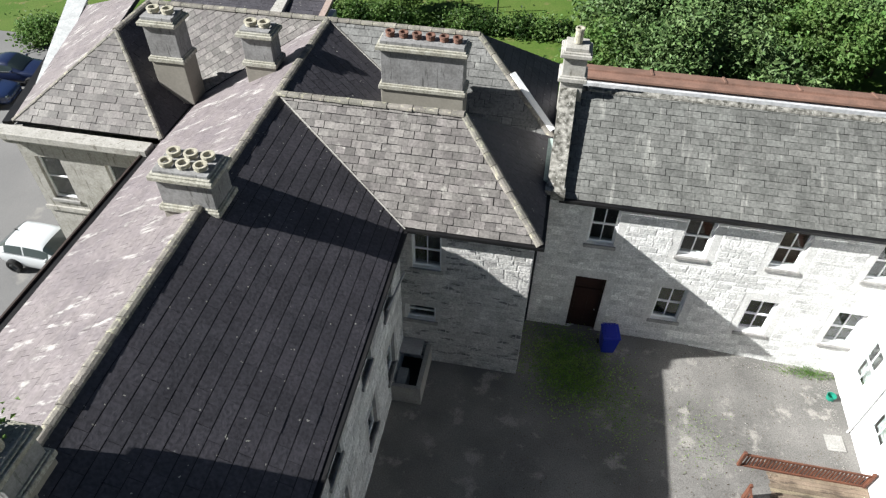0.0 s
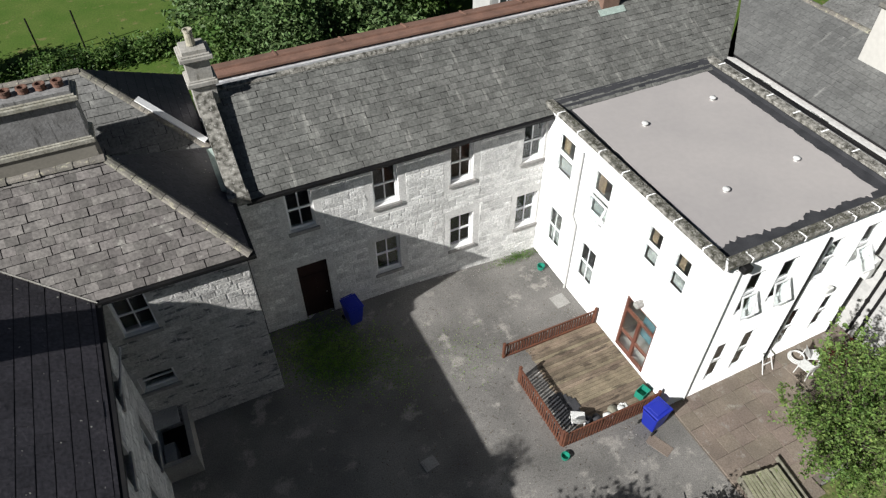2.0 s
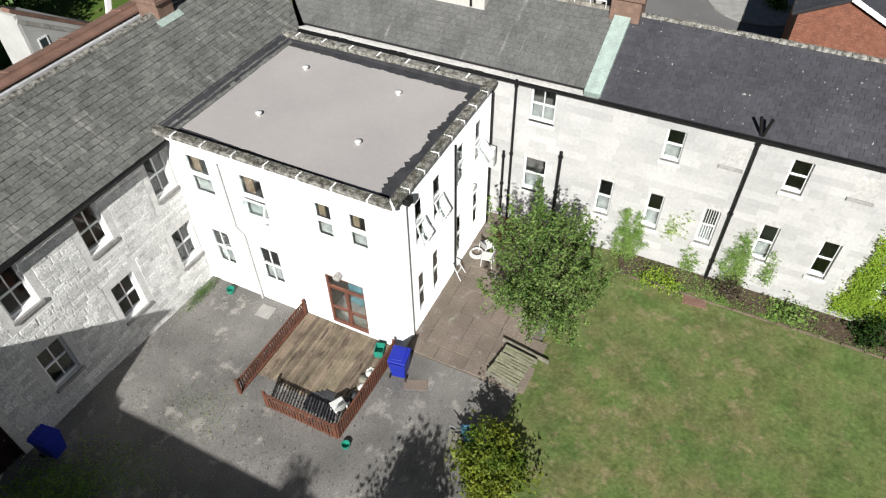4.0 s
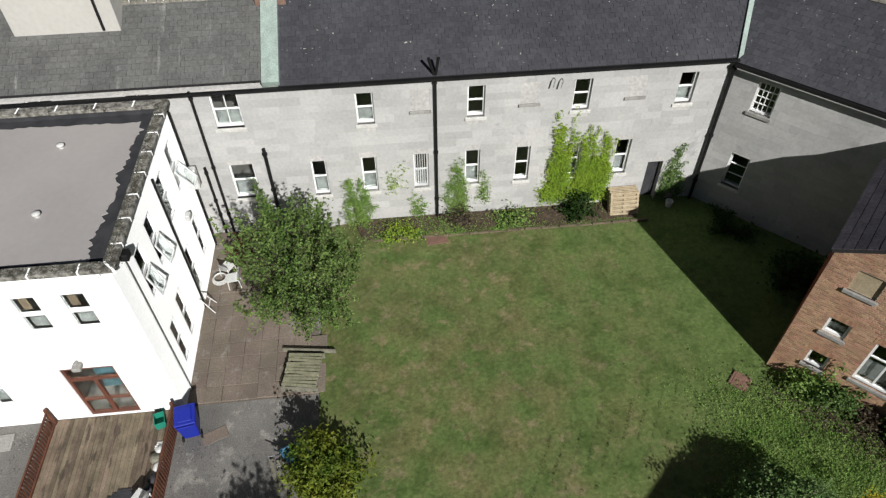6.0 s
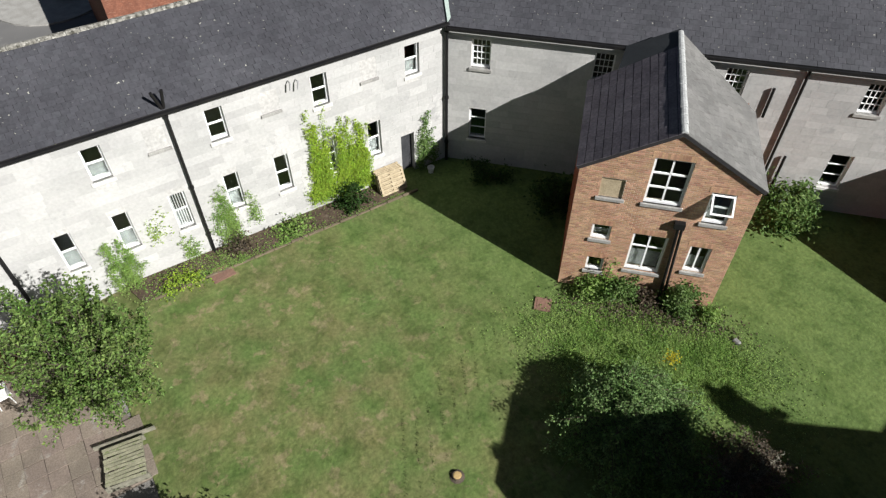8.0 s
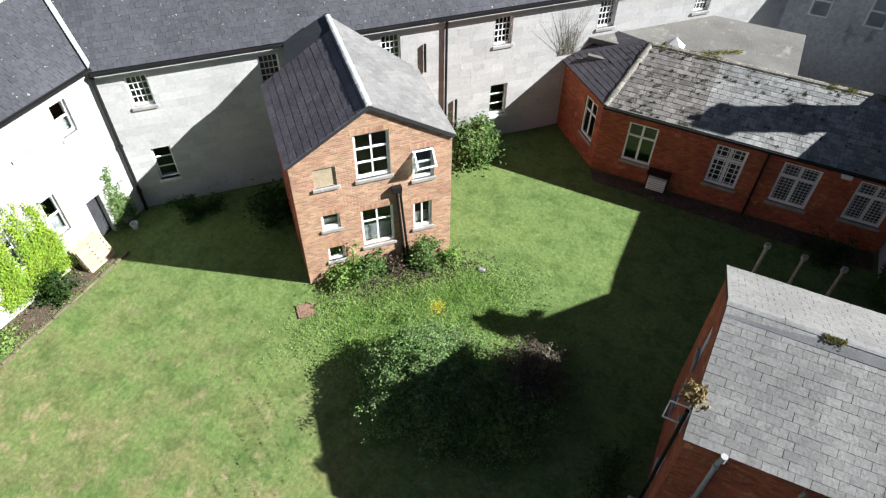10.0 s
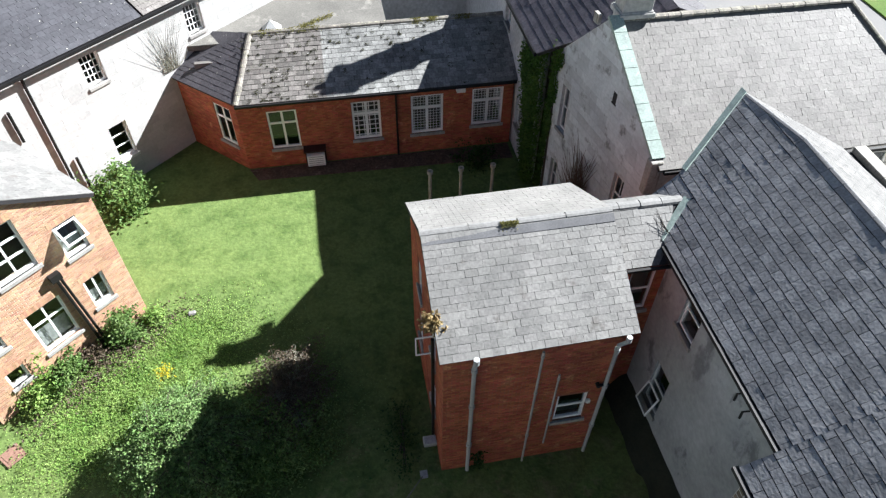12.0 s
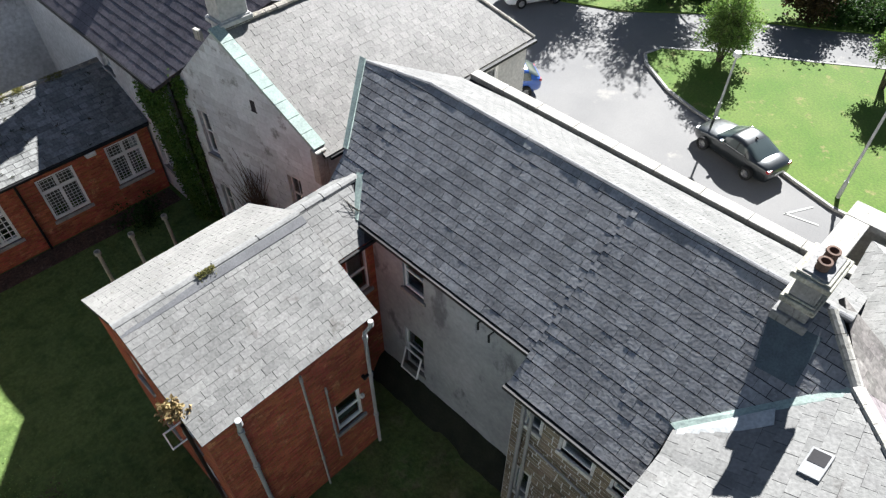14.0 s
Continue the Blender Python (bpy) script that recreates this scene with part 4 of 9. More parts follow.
part("valley_flashing", slab([(EX + 0.08, 11.48, 6.80), (EX - 0.1, 11.62, 6.83), (RX - 0.1, 14.5, 9.20), (RX + 0.1, 14.36, 9.18)], 0.03), CUT, pav)
f_ps = Face(-1.5, 11.72, 1, 0, 4.22)
holes_ps = [(0.4, 1.36, 4.92, 6.4), (0.12, 1.2, 2.3, 3.05)]
w_ps = wall(pav, f_ps, 0, 6.75, holes_ps, RENDERP)
courses(w_ps, f_ps, 0, 6.72, holes_ps, RUBBLES, (0.16, 0.30), (0.25, 0.7), (0.003, 0.015), own=120, near=(2, 11.7, 4), margin=0.14)
window(pav, f_ps, *holes_ps[0], cols=2, rows=2, reveal=REVEAL, fw=0.07, bar=0.035)
window(pav, f_ps, *holes_ps[1], cols=1, rows=2, reveal=REVEAL, fw=0.08)
f_pe = Face(2.72, 11.72, 0, 1, 5.5)
w_pe = wall(pav, f_pe, 0, 6.75, (), RENDERP)
courses(w_pe, f_pe, 0, 6.72, (), RUBBLE, (0.16, 0.30), (0.25, 0.7), (0.003, 0.015))
part("gutter", boxes((-1.3, 3.0, 11.44, 11.55, 6.66, 6.77), (2.88, 3.0, 11.55, 14.3, 6.66, 6.77)), IRON, pav)
part("downpipe", tubes(((2.82, 14.28, 6.7), (2.82, 14.28, 0), 0.05)), IRON, pav)
chimney(pav, -1.75, 16.9, 6.9, 10.2, 2.8, 0.75, 6, STACK, TERRA, caps=(0.52, 0.95), pot_h=0.17, pot_r=0.15, base=CEMENT)

cross = thing("cross_block", (-6, 20, 0), "north cross block with grey slated hipped roof", "building")
slope(cross, [(EX, 17.2, 6.8), (2.85, 17.2, 6.8), (-0.27, 19.85, RZ), (RX, 19.85, RZ)], SLATE_C, width=0.36, gauge=0.27, lift=0.016, cgap=0.010, ragged=0.012)
# east-facing facets coloured darker, as shade, than the rest of this roof
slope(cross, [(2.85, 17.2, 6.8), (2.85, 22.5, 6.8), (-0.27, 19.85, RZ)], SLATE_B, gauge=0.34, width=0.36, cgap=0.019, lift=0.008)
slope(cross, [(2.85, 22.5, 6.8), (-16.4, 22.5, 6.8), (-13.3, 19.85, RZ), (-0.27, 19.85, RZ)], SLATE_C)
slope(cross, [(-13.3, 19.85, RZ), (WX, 17.2, 6.8), (RX, 19.85, RZ)][1:2] + [(RX, 19.85, RZ), (-13.3, 19.85, RZ)], SLATE_A)
slope(cross, [(WX, 14.3, 6.8), (WX, 17.2, 6.8), (-13.3, 19.85, RZ), (-13.3, 17.4, RZ)], SLATE_B)
slope(cross, [(-16.4, 14.3, 6.8), (WX, 14.3, 6.8), (-13.3, 17.4, RZ)], SLATE_A, own=60, near=(-13, 15, 8), width=0.38, gauge=0.27, lift=0.016, cgap=0.010, ragged=0.012)
slope(cross, [(-19.0, 23.4, 6.8), (-16.4, 14.3, 6.8), (-13.3, 17.4, RZ), (-13.5, 19.9, RZ)], SLATE_W, lift=0.006)
ridge(cross, (-0.27, 19.85, RZ), (-13.3, 19.85, RZ))
ridge(cross, (-13.3, 17.4, RZ), (-13.3, 19.85, RZ))
ridge(cross, (-16.4, 14.3, 6.82), (-13.3, 17.4, RZ), r=0.09)
ridge(cross, (WX, 14.3, 6.82), (-13.3, 17.4, RZ), r=0.09)
ridge(cross, (2.85, 17.2, 6.82), (-0.27, 19.85, RZ))
part("hip_flashing", slab([(2.75, 17.3, 6.98), (2.9, 17.5, 6.98), (1.2, 18.85, 8.3), (1.05, 18.65, 8.3)], 0.05), WHITE, cross, "whitened lead hip flashing")
f_nws = Face(-16.3, 13.9, 1, 0, 5.7)
holes_nw = [(0.5, 1.5, 3.6, 5.6), (3.3, 4.3, 3.6, 5.6)]
wall(cross, f_nws, 0, 6.3, holes_nw, CUT, label="weathered ashlar south front")
for h in holes_nw:
    window(cross, f_nws, *h, cols=1, rows=2)
part("cornice", boxes((-16.5, -10.9, 13.6, 14.3, 6.3, 6.55), (-16.65, -10.75, 13.45, 14.0, 6.55, 6.85), bevel=0.03), CUT, cross)
part("string_course", boxes((-16.35, -10.7, 13.82, 13.9, 3.0, 3.2)), CUT, cross)
part("west_parapet", slab([(-16.95, 16.7, 6.75), (-16.4, 17.0, 6.75), (-19.4, 24.0, 6.75), (-20.1, 23.7, 6.75)], 6.7), CUT, cross)
part("parapet_lead", slab([(-17.0, 16.6, 6.86), (-16.55, 16.95, 6.86), (-19.35, 24.1, 6.86), (-20.2, 23.8, 6.86)], 0.1), LEAD, cross, "pale lead-capped parapet")
part("west_wall", boxes((-16.4, -16.1, 14.2, 22.4, 0, 6.6)), CUT, cross)
part("parapet_gutter", slab([(-16.75, 14.2, 6.76), (-16.42, 14.3, 6.76), (-19.0, 23.4, 6.76), (-19.4, 23.3, 6.76)], 0.15), IRON, cross)
wall(cross, Face(2.7, 17.22, 0, 1, 5.3), 0, 6.75, (), RENDERP)
wall(cross, Face(2.7, 22.4, -1, 0, 19.5), 0, 6.75, (), RENDERP)
far_block = thing("far_slate_roof", (-9, 27, 0), "low dark slated outbuilding roof with a pale coping", "outbuilding")
slope(far_block, [(-16.5, 24.4, 5.7), (-11.2, 24.4, 5.7), (-11.2, 27.9, 6.35), (-16.5, 27.9, 6.35)], SLATE_B)
slope(far_block, [(-10.55, 24.4, 5.7), (-8.75, 24.4, 5.7), (-8.75, 27.35, 6.3), (-10.55, 27.35, 6.3)], SLATE_B)
part("wall", boxes((-16.5, -8.6, 24.4, 28.0, 0, 5.55)), RENDER, far_block)
PINKCOPE = mat("pinkish_coping", (0.40, 0.31, 0.265), (0.32, 0.25, 0.215), scale=1.5, fine=12, rough=0.85)
part("coping", boxes((-16.6, -10.95, 27.9, 28.2, 6.3, 6.52), bevel=0.02), PINKCOPE, far_block, "long pinkish coping")
part("coping", boxes((-10.6, -8.5, 27.35, 27.6, 6.25, 6.45), bevel=0.02), PINKCOPE, far_block, "short pinkish coping")
part("verge_coping", slab([(-8.75, 24.3, 5.95), (-8.45, 24.3, 5.95), (-8.45, 27.35, 6.45), (-8.75, 27.35, 6.45)], 0.2), PINKCOPE, far_block)
part("party_wall", slab([(-11.2, 24.4, 6.0), (-10.55, 24.4, 6.0), (-10.65, 27.9, 6.55), (-11.1, 27.9, 6.55)], 0.6), CUT, far_block, "pale coped party wall")

# ---- north range ----
rng_b = thing("north_range", (9, 17.6, 0), "two-storey whitened limestone range with grey slate roof", "building")
RE, RR = 6.6, 8.67
slope(rng_b, [(3.35, 14.15, RE), (22.65, 14.15, RE), (26.1, 17.62, RR), (3.35, 17.62, RR)], pair("slate_brown", (0.122, 0.122, 0.113), (0.160, 0.160, 0.148), scale=0.8, fine=12, rough=0.62, spread=0.2, third=(0.235, 0.232, 0.212), cut=0.58, bump=0.4, fscale=0.3, stretch=(2.2, 0.3, 0.3)), own=300, near=(8, 15, 7), gauge=0.24, width=0.28, cgap=0.009, lift=0.015, ragged=0.010)
slope(rng_b, [(29, 21.1, RE), (3.35, 21.1, RE), (3.35, 17.62, RR), (26.1, 17.62, RR)], SLATE_C)
ridge(rng_b, (3.35, 17.62, RR), (26.1, 17.62, RR), material=LICHEN)
f_r = Face(2.72, 14.37, 1, 0, 20.2)
rx = 2.72
holes_r = [(4.47 - rx, 5.42 - rx, 4.55, 6.22), (7.53 - rx, 8.5 - rx, 4.55, 6.22), (10.52 - rx, 11.47 - rx, 4.55, 6.22), (13.55 - rx, 14.5 - rx, 4.55, 6.22),
           (7.4 - rx, 8.42 - rx, 1.18, 2.92), (10.52 - rx, 11.54 - rx, 1.18, 2.92), (13.5 - rx, 14.5 - rx, 1.18, 2.92), (4.4 - rx, 5.52 - rx, 0.0, 2.88)]
w_r = wall(rng_b, f_r, -0.5, 6.55, holes_r, MORTAR)
courses(w_r, f_r, -0.5, 6.5, holes_r, RUBBLE, (0.14, 0.30), (0.22, 0.72), (0.003, 0.015), own=300, near=(7, 14, 4), margin=0.26)
for h in holes_r[:7]:
    window(rng_b, f_r, *h, cols=2, rows=2, reveal=REVEAL, deep=0.14, fw=0.09, bar=0.045, rail=0.08)
dr = part("door", boxes((0.06, 1.06, 0.16, 0.21, 0, 2.1), (0.06, 1.06, 0.17, 0.2, 2.18, 2.8), *[(x, x + 0.36, 0.145, 0.165, z, z + zh) for x in (0.14, 0.62) for z, zh in ((0.15, 0.7), (1.0, 0.95))]), DOORM, rng_b, "dark brown panelled door", m=f_r.m @ Matrix.Translation((holes_r[7][0], 0, 0)))
part("door_frame", boxes((0, 0.06, 0.12, 0.24, 0, 2.88), (1.06, 1.12, 0.12, 0.24, 0, 2.88), (0.06, 1.06, 0.12, 0.24, 2.1, 2.18), (0.06, 1.06, 0.12, 0.24, 2.8, 2.88)), DOORM, dr, m=f_r.m @ Matrix.Translation((holes_r[7][0], 0, 0)))
part("handle", tubes(((0.95, 0.12, 1.05), (0.95, 0.16, 1.05), 0.03)), ALLOY, dr, m=f_r.m @ Matrix.Translation((holes_r[7][0], 0, 0)))
part("gutter", boxes((3.3, 14.6, 14.03, 14.15, RE - 0.13, RE - 0.02)), IRON, rng_b)
# gable parapet with its coping and small stack
bm = slab([(3.4, 14.05, RE + 0.28), (2.85, 14.05, RE + 0.28), (2.85, 17.2, RR + 0.25), (3.4, 17.2, RR + 0.25)], 0.3)
box(bm, 2.8, 3.45, 13.98, 14.35, RE + 0.0, RE + 0.35)
part("gable_coping", bm, LICHEN, rng_b)
wall(rng_b, Face(2.9, 20.9, 0, -1, 6.5), 0, 6.6, (), RENDERP, top=[(3.25, 8.7)])
chimney(rng_b, 3.2, 17.5, 8.0, 10.3, 0.75, 0.75, 1, CUT, BUFF, caps=(0.55, 0.92), pot_h=0.5, pot_r=0.14)
part("exposed_brickwork", boxes((2.9, 3.5, 17.15, 17.19, 9.45, 9.8)), BRICK[1], rng_b)
part("copper_valley", boxes((2.62, 2.9, 14.5, 16.9, 6.85, 6.95)), COPPER, rng_b)
wall(rng_b, Face(29, 20.9, -1, 0, 26), 0, 6.6, (), RENDERP)
chimney(rng_b, 18.9, 17.75, 8.0, 10.0, 0.8, 1.0, 0, mat("old_brown_brick", (0.23, 0.145, 0.11), (0.17, 0.11, 0.085), scale=5, fine=24, rough=0.9, bump=0.5), TERRA, caps=(0.6, 0.96))
part("flashing", slab([(18.3, 17.0, 8.35), (19.5, 17.0, 8.35), (19.5, 17.25, 8.5), (18.3, 17.25, 8.5)], 0.02), COPPER, rng_b)
red = thing("rusty_lean_to", (12, 22.5, 0), "rust-brown sheet roofed lean-to behind the range", "lean-to")
part("roof_sheet", slab([(3.6, 21.75, 7.14), (26, 21.75, 7.14), (26, 22.4, 7.0), (3.6, 22.4, 7.0)], 0.08), RUST, red)
part("roof_flat", slab([(3.6, 21.2, 7.1), (26, 21.2, 7.1), (26, 21.75, 7.06), (3.6, 21.75, 7.06)], 0.08), RUST, red)
for i in range(9):
    part("edge_rib", slab([(3.6 + i * 2.8, 21.75, 7.18), (3.68 + i * 2.8, 21.75, 7.18), (3.68 + i * 2.8, 22.42, 7.04), (3.6 + i * 2.8, 22.42, 7.04)], 0.05), RUST, red)
part("wall", boxes((3.6, 26, 21.1, 22.3, 0, 6.9)), RENDER, red)

# ---- white annex ----
BX0, BX1, BY0, BY1 = 14.60, 22.30, 5.38, 14.85
ATOP = 6.76      # underside of the coping
annex = thing("white_annex", (18.5, 10, -0.4), "bright white painted two-storey annex with flat grey roof", "building")
f_bw = Face(BX0, BY1 - 0.2, 0, -1, BY1 - 0.2 - BY0)
top_s = BY1 - 0.2
holes_bw = [(top_s - a, top_s - b, z0, z1) for a, b, z0, z1 in ((13.62, 12.62, 4.45, 6.2), (11.37, 10.35, 4.15, 6.08), (8.38, 7.68, 4.42, 5.97), (7.07, 6.37, 4.45, 5.97), (13.6, 12.7, 0.88, 2.72), (11.36, 10.4, 0.86, 2.7), (8.46, 6.83, -0.2, 2.55))]
wall(annex, f_bw, -0.6, ATOP, holes_bw, WHITE, thick=0.13)
for i, h in enumerate(holes_bw[:6]):
    window(annex, f_bw, *h, cols=1 if i < 4 else 2, rows=2, sill=None, inside=BLIND if i < 4 else NET, deep=0.03, fw=0.05, rail=0.16 if i < 4 else 0.06)
h = holes_bw[6]
dd = part("double_door", boxes((0, 0.09, 0.06, 0.16, 0, 2.69), (1.54, 1.63, 0.06, 0.16, 0, 2.69), (0.09, 1.54, 0.06, 0.16, 2.6, 2.69), (0.09, 1.54, 0.06, 0.16, 1.98, 2.08), (0.75, 0.88, 0.06, 0.16, 0.0, 1.98), (0.09, 0.75, 0.06, 0.16, 0, 0.14), (0.88, 1.54, 0.06, 0.16, 0, 0.14), (0.09, 0.75, 0.06, 0.16, 0.85, 0.93), (0.88, 1.54, 0.06, 0.16, 0.85, 0.93)), MAHOG, annex, "red-brown glazed double door with overlight", m=f_bw.m @ Matrix.Translation((h[0], 0, h[2])))
for a, b, c, d in ((0.09, 0.75, 0.14, 0.85), (0.88, 1.54, 0.14, 0.85), (0.09, 0.75, 0.93, 1.98), (0.88, 1.54, 0.93, 1.98), (0.09, 1.54, 2.08, 2.6)):
    ob = part("pane", boxes((a, b, 0.10, 0.107, c, d)), GLASS, dd, m=f_bw.m @ Matrix.Translation((h[0], 0, h[2])))
    ob.visible_shadow = False
part("curtain", boxes((0.78, 1.5, 0.3, 0.33, 1.25, 2.5)), CURTAIN, dd, m=f_bw.m @ Matrix.Translation((h[0], 0, h[2])))
part("wall_lamp", boxes((14.3, BX0, 7.6, 7.86, 2.75, 2.92), (14.4, BX0, 7.68, 7.78, 2.92, 3.0), bevel=0.03), CONC, annex, "grey bulkhead wall lamp")
f_bs = Face(BX0, BY0, 1, 0, BX1 - BX0)
holes_bs = [(a - BX0, b - BX0, z0, z1) for a, b, z0, z1 in ((15.98, 16.62, 3.95, 5.82), (17.3, 17.98, 3.95, 5.82), (19.22, 19.9, 4.05, 5.85), (20.8, 21.5, 4.0, 5.9), (15.98, 16.55, 0.45, 2.42), (17.12, 17.72, 0.45, 2.5), (19.2, 19.75, 0.45, 2.6), (20.75, 21.35, 0.75, 2.55))]
wall(annex, f_bs, -0.6, ATOP, holes_bs, WHITE, thick=0.13)
for i, h in enumerate(holes_bs):
    window(annex, f_bs, *h, cols=1, rows=2, sill=None, deep=0.012, fw=0.05, rail=0.12, inside=NET if i in (0, 1, 2, 5) else None)
for i, swing in ((0, 14), (1, 16), (3, 34)):
    h = holes_bs[i]
    w, k = h[1] - h[0], 0.9
    om = f_bs.m @ Matrix.Translation((h[0], -0.02, h[2] + 0.92)) @ Matrix.Rotation(radians(-swing), 4, 'X') @ Matrix.Translation((0, -0.04, -k))
    sash = part("open_sash", boxes((0.02, w - 0.02, 0, 0.04, 0, 0.05), (0.02, w - 0.02, 0, 0.04, k - 0.05, k), (0.02, 0.07, 0, 0.04, 0.05, k - 0.05), (w - 0.07, w - 0.02, 0, 0.04, 0.05, k - 0.05)), UPVC, annex, "white top-hung sash standing open", m=om)
    part("pane", boxes((0.07, w - 0.07, 0.015, 0.021, 0.05, k - 0.05)), GLASS, sash, m=om).visible_shadow = False
h = holes_bw[1]
w, k = h[1] - h[0], 0.85
om = f_bw.m @ Matrix.Translation((h[0], -0.01, h[2] + 0.88)) @ Matrix.Rotation(radians(-22), 4, 'X') @ Matrix.Translation((0, -0.04, -k))
sash = part("open_sash", boxes((0.02, w - 0.02, 0, 0.04, 0, 0.06), (0.02, w - 0.02, 0, 0.04, k - 0.06, k), (0.02, 0.08, 0, 0.04, 0.06, k - 0.06), (w - 0.08, w - 0.02, 0, 0.04, 0.06, k - 0.06)), UPVC, annex, "white top-hung sash standing open", m=om)
part("pane", boxes((0.08, w - 0.08, 0.015, 0.021, 0.06, k - 0.06)), GLASS, sash, m=om).visible_shadow = False
f_be = Face(BX1, BY0, 0, 1, BY1 - BY0)
wall(annex, f_be, -0.6, ATOP, (), WHITE, thick=0.13)
part("parapet_upstand", boxes((BX0 + 0.24, BX0 + 0.3, BY0 + 0.3, BY1 - 0.1, 6.56, 6.75), (BX0 + 0.24, BX1 - 0.3, BY0 + 0.24, BY0 + 0.3, 6.56, 6.75), (BX1 - 0.3, BX1 - 0.24, BY0 + 0.24, BY1 - 0.1, 6.56, 6.75)), FELT, annex, "black felt upstand")
part("felt_apron", slab([(BX0 + 0.1, 14.62, 6.90), (BX1 - 0.1, 14.62, 6.90), (BX1 - 0.1, 14.2, 6.64), (BX0 + 0.1, 14.2, 6.64)], 0.04), FELT, annex, "black felt dressed up the slates")


def ragged(corners):
    """An outline with torn edges, at the height of the flat roof."""
    out = []
    for a, b in zip(corners, corners[1:] + corners[:1]):
        n = 60
        a, b, amount = a[:2], b[:2], b[2]
        side = Vector((a[1] - b[1], b[0] - a[0])).normalized()
        for i in range(n):
            p = Vector(a).lerp(Vector(b), i / n) + side * amount * (0.6 * noise.noise((a[0] + i * 0.9, a[1], 3)) + noise.noise((a[0] + i * 0.22, a[1], 8)))
            out.append((p.x, p.y, 6.625))
    return out


part("roof_deck", boxes((BX0 + 0.2, BX1 - 0.2, BY0 + 0.2, BY1 - 0.2, 6.3, 6.605)), FELT, annex, "black felt roof edge")
part("roof_membrane", slab(ragged([(15.13, 6.2, 0.04), (21.5, 6.05, 0.26), (21.68, 14.12, 0.1), (15.35, 14.1, 0.03)]), 0.03), MEMBRANE, annex, "pale grey roof membrane")
CX0, CX1, CY0, CY1 = BX0 - 0.12, BX1 + 0.05, BY0 - 0.16, 14.72
for row in ((CX0, CX0 + 0.36, CY0, CY1), (CX0 + 0.36, CX1, CY0, CY0 + 0.36), (CX1 - 0.36, CX1, CY0 + 0.36, CY1)):
    part("parapet_coping", boxes((*row, ATOP, ATOP + 0.15), bevel=0.02), LICHEN, annex, "mossy lichened coping stones")
for i in range(7):
    part("coping_joint", boxes((CX0 - 0.006, CX0 + 0.30, CY0 + 0.9 + i * 1.27, CY0 + 0.945 + i * 1.27, ATOP, ATOP + 0.158)), WHITE, annex)
    part("coping_joint", boxes((CX0 + 0.95 + i * 1.0, CX0 + 0.995 + i * 1.0, CY0 - 0.006, CY0 + 0.30, ATOP, ATOP + 0.158)), WHITE, annex)
    part("coping_joint", boxes((CX1 - 0.33, CX1 + 0.006, CY0 + 1.1 + i * 1.27, CY0 + 1.145 + i * 1.27, ATOP, ATOP + 0.158)), WHITE, annex)
part("coping_joint", boxes((-0.03, 0.03, 0, 0.45, ATOP, ATOP + 0.16)), WHITE, annex, m=Matrix.Translation((CX0 - 0.01, CY0 - 0.01, 0)) @ Matrix.Rotation(radians(-45), 4, 'Z'))
# lichen and moss growing on the coping
mv, mf = leaves(3600, lambda r: ((lambda u: (CX0 + 0.06 + 0.26 * r.random(), CY0 + u * (CY1 - CY0), ATOP + 0.155) if r.random() < 0.5 else (CX0 + u * (CX1 - CX0), CY0 + 0.06 + 0.26 * r.random(), ATOP + 0.155))(round(r.random() * 26) / 26 + r.gauss(0, 0.013))), 0.045, 79, droop=-0.3)
joined("coping_moss", mv, mf, mat("coping_moss", (0.05, 0.048, 0.035), (0.10, 0.10, 0.07), rnd="island", rough=0.95), annex, label="dark moss tufts on the coping")
for x, y in ((17.1, 12.13), (20.42, 12.41), (20.36, 8.3), (17.12, 8.06)):
    part("roof_vent", turned([(0.0, 0.16), (0.11, 0.14), (0.13, 0.10), (0.08, 0.08), (0.08, 0.0)], 12), WHITEP, annex, m=Matrix.Translation((x, y, 6.62)), smooth=True)
part("downpipe", tubes(((15.35, 5.345, 6.6), (15.35, 5.345, -0.3), 0.03)), WHITEP, annex)
part("downpipe", tubes(((14.5, 12.05, 6.3), (14.5, 12.05, 3.4), 0.04), ((14.5, 12.05, 3.4), (14.5, 11.75, 3.1), 0.04), ((14.5, 11.75, 3.1), (14.5, 11.75, -0.35), 0.04)), WHITEP, annex)
part("downpipe", tubes(((22.2, 5.33, 6.5), (22.2, 5.33, -0.2), 0.04)), IRON, annex)
part("downpipe", tubes(((18.95, 5.33, 6.2), (18.95, 5.33, -0.2), 0.035)), IRON, annex)
part("hopper", boxes((15.2, 15.5, 5.12, 5.36, 6.42, 6.66), bevel=0.02), IRON, annex)
part("wall_vent", boxes((20.3, 20.6, 5.2, 5.38, 3.05, 3.3), bevel=0.03), WHITEP, annex, "small white wall vent")
part("boxed_flue", boxes((21.75, 22.05, 5.0, 5.38, 3.3, 4.2), bevel=0.03), WHITEP, annex, "white boxed flue")

